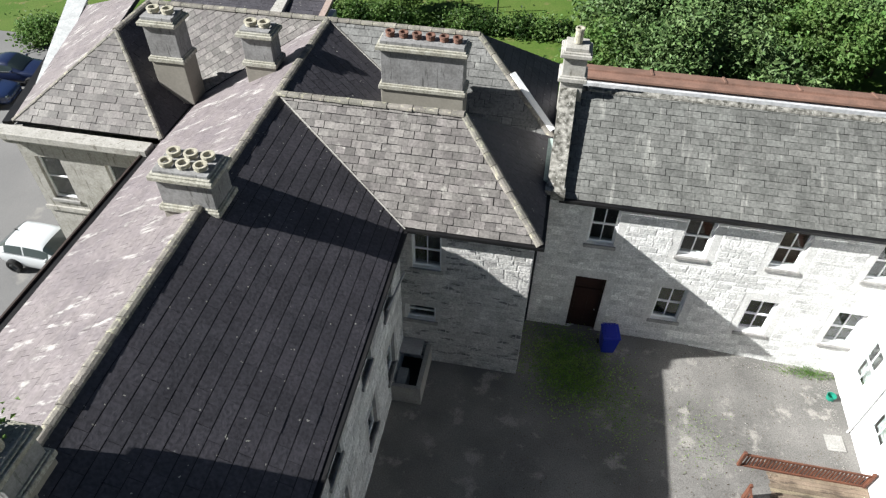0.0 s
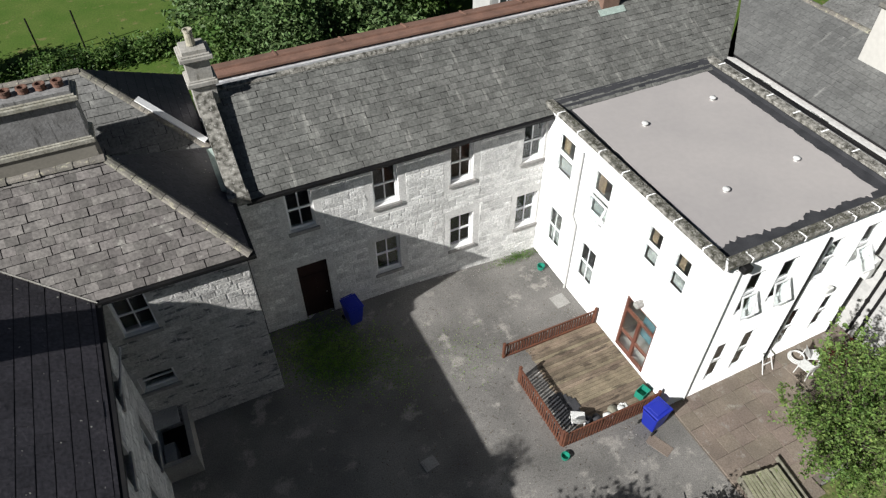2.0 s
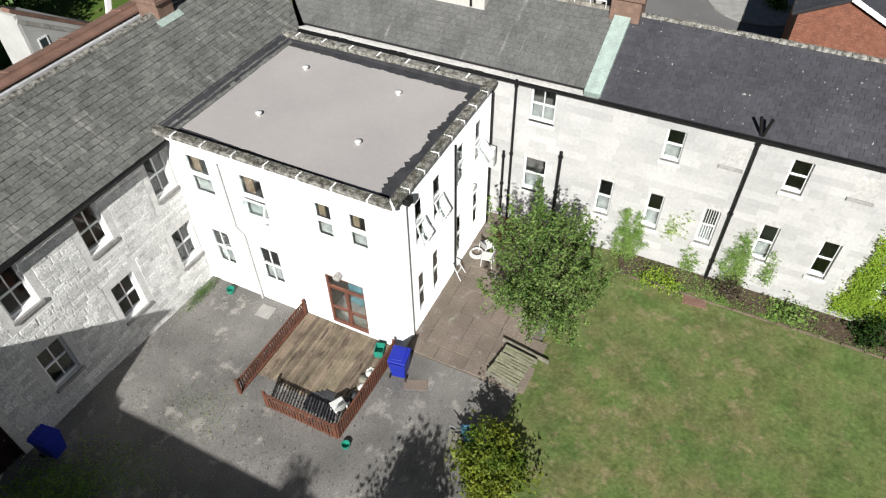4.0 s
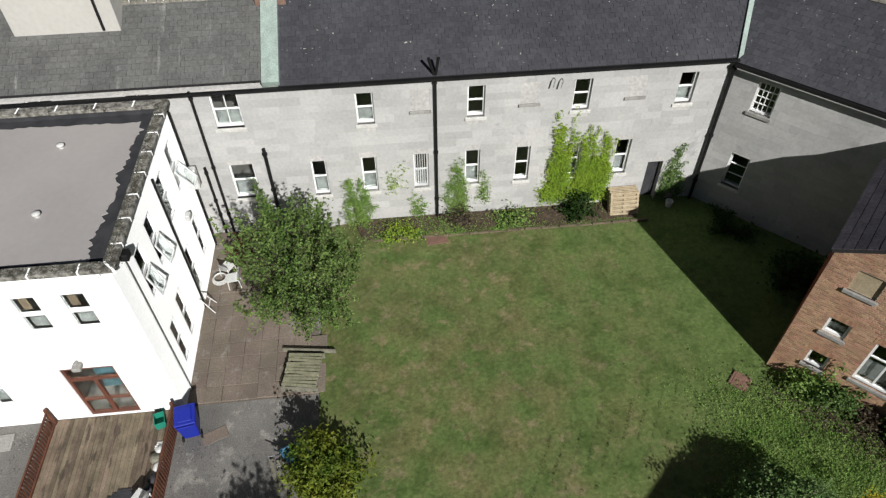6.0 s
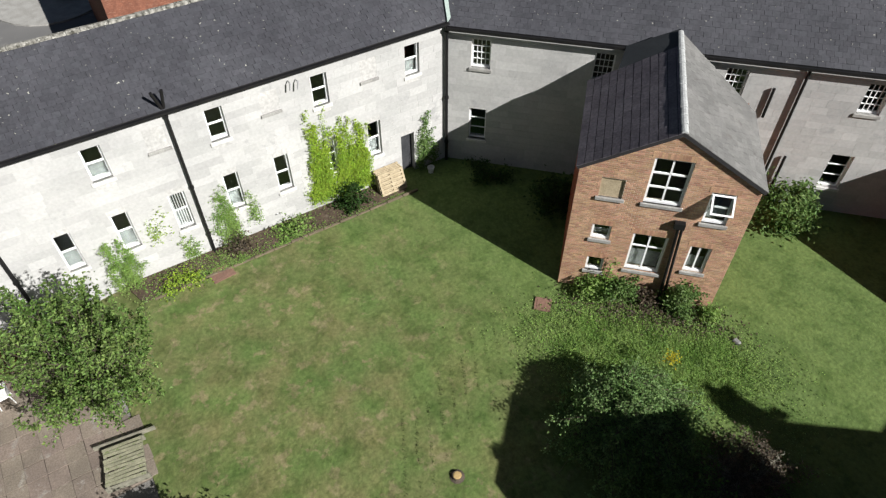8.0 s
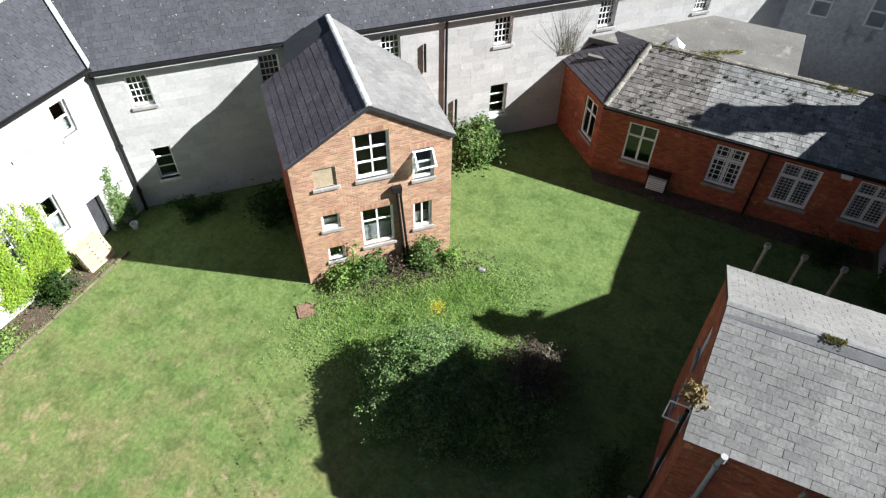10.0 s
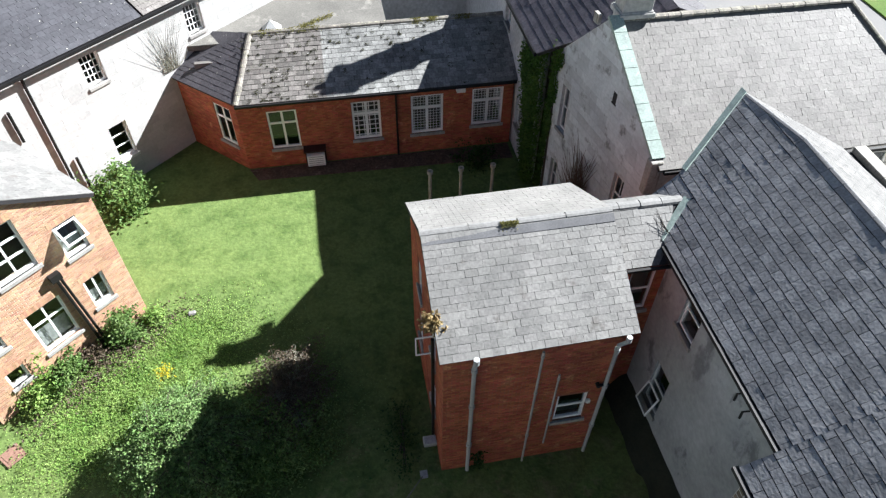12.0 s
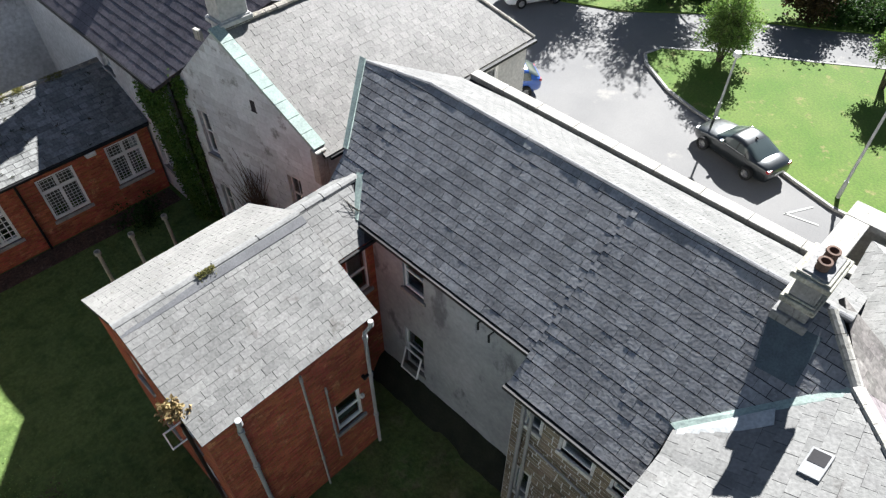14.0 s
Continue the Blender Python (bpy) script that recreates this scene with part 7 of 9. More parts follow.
for i in range(8):
    a = Vector((-6.4 + rk.gauss(0, 0.05), -13.25 + rk.gauss(0, 0.05), 6.9))
    b = Vector((-6.15 + rk.gauss(0, 0.12), -13.75 + rk.gauss(0, 0.2), 7.2 + rk.gauss(0, 0.05)))
    tube(bm, a, b, 0.007, 0.003, 4)
stray = thing("stray_twigs", (-6.35, -13.3, 6.85), "bare climbing twigs in the roof valley", "twigs")
part("twig_mass", bm, BARK, stray, kind="stuff")

# ---- unseen walls added to stop sunlight crossing the hollow buildings and keep rooms dark ----
for parent, rows in ((west, [(-6.6, -6.0, 1.6, 19.5, 0, 8.6), (-10.0, -2.0, 4.0, 4.2, 0, 6.5)]), (pav, [(-1.0, 2.2, 13.6, 13.8, 0, 6.6)]), (rng_b, [(3.4, 22.4, 17.5, 17.7, 0, 6.5)]),
                     (annex, [(18.4, 18.6, 5.9, 14.1, -0.4, 6.0), (15.1, 22.0, 8.9, 9.1, -0.4, 6.0)]), (east, [(25.9, 26.1, -16, 17, 0, 8.3)]), (house, [(11.6, 15.6, -19.6, -19.4, 0, 5.6)]), (low, [(-5.5, 8.0, -29.0, -28.8, 0, 4.2)]),
                     (gab, [(-9.4, -9.2, -39, -17.2, 0, 6.4), (-16.8, -8.0, -19.0, -18.8, 0, 6.4)]), (sw, [(-9.2, -9.0, -16.0, -2.4, 0, 8.0)]), (bb, [(-3.978, -0.118, -13.669, -13.476, 0, 7.0), (-2.338, -2.145, -16.082, -11.16, 0, 6.0)])):
    for r in rows:
        part("partition", boxes(r), DARKROOM, parent)
part("partition", boxes((0.4, 45, 3.3, 3.5, 0, 8.0)), DARKROOM, north_e, m=f_n.m)

# ---- courtyard things ----
deck = thing("timber_deck", (12.4, 7.4, -0.34), "weathered brown timber deck before the glazed door", "deck")
DZ = -0.22
part("deck_frame", boxes((10.5, 14.5, 5.7, 9.55, -0.42, DZ - 0.04)), UNDER, deck)
board = bpy.data.meshes.new("deck_board")
_b = boxes((0, 4.05, 0, 0.138, -0.03, 0), bevel=0.006)
_b.to_mesh(board)
_b.free()
board.materials.append(DECK[0])
for i in range(27):
    part("deck_board", board, None, deck, m=Matrix.Translation((10.52, 5.72 + i * 0.144, DZ + 0.002 * (i % 3))))


def fence(name, p, q, h, n, label):
    """A low slatted balustrade from p to q: posts, two rails and upright slats."""
    p, q = Vector(p), Vector(q)
    ob = thing(name, p, label, "fence", "deck fences")
    d = (q - p).normalized()
    turn = Matrix((d, Vector((0, 0, 1)).cross(d), (0, 0, 1))).transposed().to_4x4()
    m = Matrix.Translation(p) @ turn
    ln = (q - p).length
    for s in (0, ln):
        part("post", boxes((s - 0.05, s + 0.05, -0.05, 0.05, 0, h + 0.12), bevel=0.01), FENCE, ob, m=m)
    for z in (0.12, h - 0.06):
        part("rail", boxes((0, ln, -0.025, 0.025, z, z + 0.07)), FENCE, ob, m=m)
    me = shared(("fence_slat", h), "slat", lambda: boxes((-0.035, 0.035, 0.026, 0.048, 0.04, h), bevel=0.004), FENCE)
    for i in range(n):
        part("slat", me, None, ob, m=m @ Matrix.Translation(((i + 0.5) * ln / n, 0, 0)) @ Matrix.Rotation(radians(random.uniform(-1.5, 1.5)), 4, 'Y'))
    return ob


fence("deck_fence", (10.45, 9.62, -0.3), (14.45, 9.62, -0.36), 0.85, 34, "red-brown slatted timber fence along the deck")
fence("deck_fence", (10.45, 5.65, -0.25), (10.45, 8.45, -0.25), 0.85, 23, "red-brown slatted timber fence with step gap")
fence("deck_fence", (14.3, 5.6, -0.36), (10.5, 5.6, -0.25), 0.85, 31, "red-brown slatted timber fence at deck end")


def wheelie_bin(at, turn, label):
    ob = thing("wheelie_bin", at, label, "bin", "blue bins")
    m = Matrix.Translation(at) @ Matrix.Rotation(radians(turn), 4, 'Z')
    bm = bmesh.new()
    rings = []
    for z, w, d in ((0.05, 0.23, 0.25), (0.12, 0.245, 0.27), (0.95, 0.31, 0.36), (1.0, 0.33, 0.38)):
        rings.append([bm.verts.new((x * w, y * d, z)) for x, y in ((-1, -1), (1, -1), (1, 1), (-1, 1))])
    for a, b in zip(rings, rings[1:]):
        for i in range(4):
            bm.faces.new((a[i], a[(i + 1) % 4], b[(i + 1) % 4], b[i]))
    bm.faces.new(rings[0][::-1])
    bm.faces.new(rings[-1])
    bmesh.ops.bevel(bm, geom=bm.edges[:], offset=0.02, segments=2, affect='EDGES')
    part("body", bm, BLUE, ob, m=m)
    bm = boxes((-0.33, 0.33, -0.40, 0.36, 1.005, 1.05), (-0.22, 0.22, -0.3, 0.25, 1.05, 1.075), bevel=0.015)
    part("lid", bm, BLUE, ob, m=m)
    part("handle", tubes(((-0.25, 0.42, 1.0), (0.25, 0.42, 1.0), 0.02)), BLUE, ob, m=m)
    for s in (-1, 1):
        part("wheel", tubes(((s * 0.27, 0.28, 0.1), (s * 0.32, 0.28, 0.1), 0.1), seg=14), RUBBER, ob, m=m)


wheelie_bin((6.0, 13.55, 0.01), 8, "blue plastic wheelie bin beside the brown door")
wheelie_bin((13.75, 5.05, -0.35), 100, "blue plastic wheelie bin outside the deck fence")

crate = thing("green_crate", (14.1, 6.1, DZ), "green plastic crate on the deck", "crate")
cm = Matrix.Translation((14.1, 6.1, DZ)) @ Matrix.Rotation(0.3, 4, 'Z')
part("crate_side", boxes((-0.22, 0.22, -0.17, -0.15, 0.02, 0.32)), GREENP, crate, m=cm)
part("crate_side", boxes((-0.22, 0.22, 0.15, 0.17, 0.02, 0.32)), GREENP, crate, m=cm)
part("crate_end", boxes((-0.22, -0.2, -0.15, 0.15, 0.02, 0.32)), GREENP, crate, m=cm)
part("crate_end", boxes((0.2, 0.22, -0.15, 0.15, 0.02, 0.32)), GREENP, crate, m=cm)
part("crate_base", boxes((-0.22, 0.22, -0.17, 0.17, 0, 0.02)), GREENP, crate, m=cm)


def plastic_chair(at, turn, tip, label):
    ob = thing("plastic_chair", at, label, "chair", "white chairs")
    m = Matrix.Translation(at) @ Matrix.Rotation(radians(turn), 4, 'Z') @ Matrix.Rotation(radians(tip), 4, 'X')
    bm = boxes((-0.24, 0.24, -0.24, 0.22, 0.42, 0.45), bevel=0.012)
    part("seat", bm, WHITEP, ob, m=m)
    bm = bmesh.new()
    prev = None
    for i in range(9):
        a = radians(-60 + i * 15)
        lo = bm.verts.new((0.26 * math.sin(a), 0.06 + 0.2 * math.cos(a), 0.45))
        hi = bm.verts.new((0.27 * math.sin(a), 0.12 + 0.22 * math.cos(a), 0.45 + 0.42 * math.cos(a * 0.9)))
        if prev:
            bm.faces.new((prev[0], lo, hi, prev[1]))
        prev = (lo, hi)
    bmesh.ops.solidify(bm, geom=bm.faces[:], thickness=0.012)
    part("backrest", bm, WHITEP, ob, m=m)
    for x in (-0.2, 0.2):
        for y in (-0.2, 0.2):
            part("leg", tubes(((x, y, 0.43), (x * 1.15, y * 1.15, 0), 0.022, 0.018), seg=8), WHITEP, ob, m=m)


plastic_chair((11.35, 6.1, DZ + 0.03), 150, 0, "white plastic garden chair in the deck corner")
plastic_chair((20.5, 4.6, -0.12), 60, 0, "white plastic garden chair by the annex wall")
plastic_chair((19.9, 4.3, -0.12), 190, 0, "white plastic garden chair on the paving")
junk = thing("rubbish_pile", (12.4, 6.0, DZ), "pile of dark bags and white scraps", "rubbish")
for i, (x, y, s, mt) in enumerate(((12.1, 5.95, 0.24, FELT), (12.5, 5.9, 0.2, WHITEP), (12.8, 6.0, 0.22, OLDWOOD), (11.8, 6.1, 0.18, FELT), (13.1, 5.95, 0.16, WHITEP))):
    bm = bmesh.new()
    bmesh.ops.create_icosphere(bm, subdivisions=2, radius=s)
    for v in bm.verts:
        v.co *= 0.8 + 0.4 * noise.noise(v.co * 4 + Vector((i * 3, 0, 0)))
        v.co.z = max(v.co.z * 0.7, -s * 0.3)
    part("bag", bm, mt, junk, m=Matrix.Translation((x, y, DZ + s * 0.3 + 0.02)), smooth=True)


def cover(name, at, sx, sy, turn, material, label):
    bm = boxes((-sx / 2, sx / 2, -sy / 2, sy / 2, 0, 0.03), (-sx * 0.36, sx * 0.36, -sy * 0.36, sy * 0.36, 0.02, 0.042), bevel=0.004)
    solo(name, bm, material, label, "manhole", Matrix.Translation(at) @ Matrix.Rotation(radians(turn), 4, 'Z'), "drain covers")


cover("manhole_cover", (13.95, 11.2, -0.335), 0.62, 0.62, 4, CONC, "pale concrete drain cover in the courtyard")
cover("manhole_cover", (6.17, 6.84, 0.01), 0.5, 0.42, 10, CONC, "pale drain cover in the shaded tarmac")
cover("manhole_cover", (21.5, -3.8, 0.02), 0.8, 0.9, 5, RUST, "rusty iron drain cover in the lawn")
cover("manhole_cover", (13.45, -13.5, 0.03), 0.62, 0.62, 45, RUST, "rusty iron drain cover by the house")
solo("concrete_pad", boxes((-0.22, 0.22, -0.42, 0.42, 0, 0.022), bevel=0.01), SLABM[0], "pale concrete pad beside the blue bin", "pad", Matrix.Translation((13.5, 4.3, dip(13.5) - 0.005)) @ Matrix.Rotation(0.4, 4, "Z"))

stair = thing("basement_areaway", (-1.0, 10.9, 0), "concrete walled basement entry with an air unit", "areaway")
part("side_wall", boxes((-0.62, -0.45, 9.75, 11.7, 0, 1.0)), CONC, stair)
part("end_wall", boxes((-1.5, -0.62, 9.75, 9.9, 0, 0.9)), CONC, stair)
part("floor", boxes((-1.5, -0.62, 9.9, 11.7, 0.0, 0.03)), UNDER, stair)
part("canopy", boxes((-1.48, -0.7, 11.0, 11.7, 1.15, 1.22)), GREYPIPE, stair)
part("air_unit", boxes((-1.42, -1.05, 10.0, 10.7, 0.05, 0.75), bevel=0.02), GREYPIPE, stair)
part("rail", tubes(((-1.3, 9.3, 5.5), (-1.15, 10.9, 5.5), 0.035), seg=8), GREYPIPE, west)

# ---- paving beside the annex ----
pave = tagged(solo("paving_bed", slab([(14.7, 5.4, -0.33), (22.8, 5.4, -0.14), (22.8, 2.5, -0.14), (17, 0.9, -0.275), (14.72, 0.7, -0.33)], 0.3), mat("joint_sand", (0.165, 0.142, 0.118), (0.125, 0.108, 0.09), scale=2, fine=20, rough=1.0), "joint bed of the paved walk", "paving"), kind="structure")
slabm = bpy.data.meshes.new("paving_slab")
_b = boxes((0.004, 0.596, 0.004, 0.596, -0.04, 0.03), bevel=0.006)
_b.to_mesh(slabm)
_b.free()
slabm.materials.append(SLABM[0])
rp = random.Random(5)
for i in range(14):
    for j in range(8):
        x, y = 14.75 + i * 0.6, 0.65 + j * 0.6
        if y > 5.3 or (x > 17.0 and y < 0.9 + (x - 17.0) * 0.35):
            continue
        z = -0.30 + (x - 14.7) * 0.0235 + (0.01 if y < 2.5 else 0)
        if rp.random() < 0.01:
            continue
        hang(new("paving_slab", slabm), pave, Matrix.Translation((x, y, z + rp.uniform(-0.008, 0.01))) @ Matrix.Rotation(rp.uniform(-0.018, 0.018), 4, 'Z'))

planter = thing("slatted_planter", (15.5, 1.45, -0.2), "collapsed grey slatted timber planter full of twigs", "planter")
pm = Matrix.Translation((15.5, 1.45, -0.2)) @ Matrix.Rotation(radians(-8), 4, 'Z')
for i in range(11):
    part("slat", boxes((-0.68 + i * 0.125, -0.582 + i * 0.125, -0.6, 0.6, 0.28 + 0.012 * (i % 3), 0.30 + 0.012 * (i % 3))), MOSSWOOD, planter, m=pm @ Matrix.Rotation(radians((i % 4 - 1.5) * 1.6), 4, 'Z'))
for y in (-0.55, 0.0, 0.55):
    part("rail", boxes((-0.7, 0.7, y - 0.04, y + 0.04, 0.2, 0.27)), OLDWOOD, planter, m=pm)
for x in (-0.7, 0.7):
    part("side_board", boxes((x - 0.025, x + 0.025, -0.65, 0.65, 0, 0.25)), OLDWOOD, planter, m=pm)
part("edging_board", boxes((0.9, 0.95, -1.0, 0.9, 0.02, 0.2)), OLDWOOD, planter, m=pm)
barrow = thing("wheelbarrow", (12.35, 1.75, -0.27), "blue wheelbarrow tipped beside the golden shrub", "wheelbarrow")
bmw = Matrix.Translation((12.35, 1.75, -0.27)) @ Matrix.Scale(0.8, 4) @ Matrix.Rotation(0.7, 4, 'Z') @ Matrix.Rotation(0.5, 4, 'X')
part("tray", boxes((-0.3, 0.3, -0.4, 0.4, 0.25, 0.28), (-0.33, -0.3, -0.42, 0.42, 0.25, 0.5), (0.3, 0.33, -0.42, 0.42, 0.25, 0.5), (-0.3, 0.3, -0.43, -0.4, 0.25, 0.5)), mat("pale_blue_paint", (0.09, 0.24, 0.36)), barrow, m=bmw)
part("handle", tubes(((-0.25, 0.3, 0.25), (-0.3, 1.0, 0.4), 0.02)), GREYPIPE, barrow, m=bmw)
part("handle", tubes(((0.25, 0.3, 0.25), (0.3, 1.0, 0.4), 0.02)), GREYPIPE, barrow, m=bmw)
part("wheel", tubes(((-0.05, -0.6, 0.18), (0.05, -0.6, 0.18), 0.18), seg=16), RUBBER, barrow, m=bmw)

hose = thing("hose_reel", (20.2, 4.9, -0.14), "white coiled hose on the paving", "hose")
bm = bmesh.new()
for k in range(3):
    ring = [(20.2 + (0.3 - 0.03 * k) * math.cos(a * math.pi / 9), 4.9 + (0.3 - 0.03 * k) * math.sin(a * math.pi / 9), -0.06 + 0.05 * k) for a in range(19)]
    for a, b in zip(ring, ring[1:]):
        tube(bm, a, b, 0.025, seg=6)
part("coil", bm, WHITEP, hose)

# ---- planting bed by the east wing ----
sheet("planting_bed", [(21.6, -0.8), (22.86, -0.4), (22.86, -12.6), (21.8, -12.4), (21.55, -6)], 0.05, SOIL, "bare brown soil bed along the wing", "flower bed", 0.2)
kerb = thing("bed_edging", (21.6, -6, 0.03), "low weathered stone edging of the bed", "edging")
rk = random.Random(3)
y = -1.2
while y > -12.2:
    ln = rk.uniform(0.5, 0.9)
    part("edging_stone", boxes((21.5, 21.62, y - ln + 0.02, y, 0.0, rk.uniform(0.06, 0.11)), bevel=0.02), mat("earthy_edging", (0.17, 0.135, 0.09), (0.11, 0.09, 0.06), scale=3, fine=16, rough=0.95, third=(0.24, 0.22, 0.18), cut=0.62), kerb)
    y -= ln


def wall_plant(name, y0, y1, z0, z1, n, size, leaf, label, seed, x=22.86, depth=0.22, taper=0.5):
    """Climbing strands that wander up a wall, each with its leaves, thinning towards its tip."""
    cs = []
    r0 = random.Random(seed)
    for _ in range(max(5, n // 620)):
        y, z = r0.uniform(y0, y1), z0
        tip = z0 + (z1 - z0) * r0.uniform(0.35, 1.0) ** 0.7
        aim = y * (1 - taper) + (y0 + y1) / 2 * taper
        while z < tip:
            q = (z - z0) / (tip - z0)
            cs += [(y, z, 1.15 - 0.75 * q)] * (3 if q < 0.6 else 1)
            if r0.random() < 0.16:
                side, reach = r0.choice((-1, 1)), r0.uniform(0.15, 0.45) * (1 - 0.5 * q)
                cs += [(y + side * reach * e, z + 0.6 * reach * e, 0.6) for e in (0.4, 0.7, 1.0)]
            y += r0.gauss(0, 0.06) + 0.05 * (aim - y)
            z += 0.11

    def sample(r):
        cy, cz, k = cs[r.randrange(len(cs))]
        return (x - abs(r.gauss(0, depth * 0.5)) - 0.02, cy + r.gauss(0, 0.10) * k, max(0.02, cz + r.gauss(0, 0.12) * k))

    return patch(name, (x - 0.1, (y0 + y1) / 2, z0), n, size, leaf, sample, label, "climber", seed, kind="", facing=(-1.0, -0.1, 0.45))


wall_plant("climbing_ivy", -8.45, -9.5, 0.5, 5.25, 7600, 0.065, LEAF_IVY, "bright green ivy climbing the pale wall", 11, taper=0.45)
wall_plant("climbing_ivy", -9.8, -11.25, 0.4, 4.65, 10500, 0.065, LEAF_IVY, "bright green ivy climbing beside the window", 12, taper=0.35)
wall_plant("climbing_ivy", -4.25, -5.3, 0.1, 3.2, 3600, 0.052, LEAF_WEED, "green climber beside the black downpipe", 13, taper=0.75)
wall_plant("climbing_ivy", -5.75, -6.1, 0.8, 2.6, 420, 0.06, LEAF_WEED, "thin green climber beside a window", 14)
wall_plant("climbing_ivy", -13.5, -14.45, 0.2, 3.1, 2000, 0.07, LEAF_SHRUB, "pointed green shrub by the dark doorway", 15, taper=0.9)
wall_plant("climbing_ivy", -2.0, -2.5, 1.7, 3.3, 200, 0.06, LEAF_IVY, "sparse climber trailing on the wall", 16)
wall_plant("climbing_ivy", -2.6, -3.6, 0.2, 1.5, 480, 0.06, LEAF_WEED, "straggling climber under a window", 17)
wall_plant("climbing_ivy", -0.1, -1.0, 0.0, 2.8, 3600, 0.055, LEAF_WEED, "feathery green shrub against the wall", 18, depth=0.5, taper=0.6)


def bush(name, at, rad, n, size, leaf, label, seed, clump=0.22, category="shrub"):
    cl = clumps(seed, (at[0], at[1], at[2] + rad[2] * 0.45), rad, max(12, n // 70), -rad[2] * 0.5)

    def sample(r):
        c, k = cl[r.randrange(len(cl))]
        p = c + Vector((r.gauss(0, 1), r.gauss(0, 1), r.gauss(0, 0.8))) * clump * k
        p.z = max(p.z, at[2] + 0.02)
        return p

    ob = thing(name, at, label, category)
    v, f = leaves(n, sample, size, seed + 3, droop=0.1)
    joined("foliage", v, f, leaf, ob, kind="")
    bm = bmesh.new()
    rng = random.Random(seed)
    for c, k in rng.sample(cl, min(10, len(cl))):
        tube(bm, Vector(at), c, 0.03, 0.01, 5)
    part("branchwork", bm, BARK, ob)
    return ob


bush("laurel_bush", (22.2, -9.9, 0.05), (0.6, 0.75, 0.8), 900, 0.13, LEAF_DARK, "dark green bush at the ivy's foot", 21)
bush("low_plant", (22.1, -7.2, 0.05), (0.35, 0.7, 0.4), 420, 0.11, LEAF_WEED, "low green plants in the soil bed", 22)
bush("low_plant", (22.2, -4.9, 0.05), (0.4, 0.5, 0.5), 420, 0.10, LEAF_BROWN, "twiggy brown shrub beside the downpipe", 23)
bush("low_plant", (21.7, -2.4, 0.03), (0.4, 1.0, 0.22), 700, 0.09, LEAF_IVY, "spreading bright ground cover at bed end", 24)
bush("red_shrub", (21.6, 3.9, -0.1), (0.6, 0.6, 0.6), 800, 0.12, LEAF_RED, "red-leaved shrub against the white wall", 25)
bush("low_plant", (21.9, 2.8, -0.1), (0.8, 0.8, 0.5), 700, 0.12, LEAF_DARK, "dark green plants behind the tree", 26)
pal = thing("pallet_stack", (22.15, -12.0, 0.05), "leaning stack of pale timber pallets by the wall", "pallets")
for k in range(5):
    pmk = Matrix.Translation((22.3 - k * 0.09, -12.0 + 0.03 * (k % 2), 0.06)) @ Matrix.Rotation(radians(-62 - k), 4, 'Y')
    pl = part("pallet", boxes((0, 1.0, -0.55, -0.46, -0.09, -0.02)), PALLET, pal, m=pmk)
    for y in (0.02, 0.59):
        part("bearer", boxes((0, 1.0, y, y + 0.09, -0.09, -0.02)), PALLET, pl, m=pmk)
    for j in range(6):
        part("slat", boxes((j * 0.18, j * 0.18 + 0.1, -0.55, 0.68, -0.02, 0)), PALLET, pl, m=pmk)
patch("bed_weeds", (22.2, -6.0, 0.05), 5200, 0.06, LEAF_WEED, lambda r: ((lambda y, x: (x, y, 0.05 + 0.1 * abs(r.gauss(0, 1)) * max(0, noise.noise((y * 1.3, x, 5)) + 0.15)))(r.choice((r.uniform(-12, -1), r.gauss(-2.6, 0.8), r.gauss(-4.4, 0.5), r.gauss(-7.0, 0.5))), r.choice((21.55 + abs(r.gauss(0, 0.2)), r.uniform(21.5, 22.8))))), "straggling green weeds along the soil bed", "weeds", 46)
solo("white_pot", turned([(0, 0), (0.11, 0), (0.15, 0.28), (0.17, 0.28), (0.17, 0.3), (0.13, 0.3), (0.1, 0.05), (0, 0.05)]), WHITEP, "small white plant pot by the doorway", "pot", (22.3, -14.0, 0.02))

# ---- lawn things ----
shoot_bush("apple_tree", (18.0, 1.4, -0.15), 5.2, 2.55, 2.6, 170, 118, 0.10, LEAF_APPLE, "leafy green garden tree with feathery upright shoots", "tree", 31, low=0.12, spread=0.095, stem_r=0.08, upright=1.2)
bush("golden_shrub", (11.4, 0.55, -0.2), (1.2, 1.15, 1.45), 6500, 0.13, LEAF_GOLD, "rounded golden-green variegated shrub on the lawn edge", 32, clump=0.2)
shoot_bush("overgrown_shrub", (7.9, -12.3, 0.0), 2.08, 2.9, 3.0, 280, 150, 0.08, LEAF_GREY, "large overgrown green shrub with arching branches", "shrub", 33, droop=0.34, low=0.3, spread=0.10, rise=0.42, bare=14, dead=LEAF_BROWN, start=(0.25, 0.55))
shoot_bush("bramble_thicket", (4.75, -13.9, 0.0), 1.25, 1.6, 2.9, 90, 60, 0.08, LEAF_BROWN, "dark twiggy bramble thicket with dead stems", "shrub", 34, droop=0.2, low=0.2, spread=0.12, rise=0.3, bare=90, dead=OLDWOOD, stem_r=0.045)
bush("dark_bush", (5.4, -12.2, 0.0), (2.2, 1.7, 1.1), 9000, 0.09, LEAF_SHRUB, "dense dark green bush in the thicket", 35, clump=0.3)
bush("laurel_bush", (11.6, -24.7, 0.0), (1.25, 1.25, 1.5), 3200, 0.16, LEAF_SHRUB, "glossy green laurel bush by the angled wing", 36, clump=0.25)
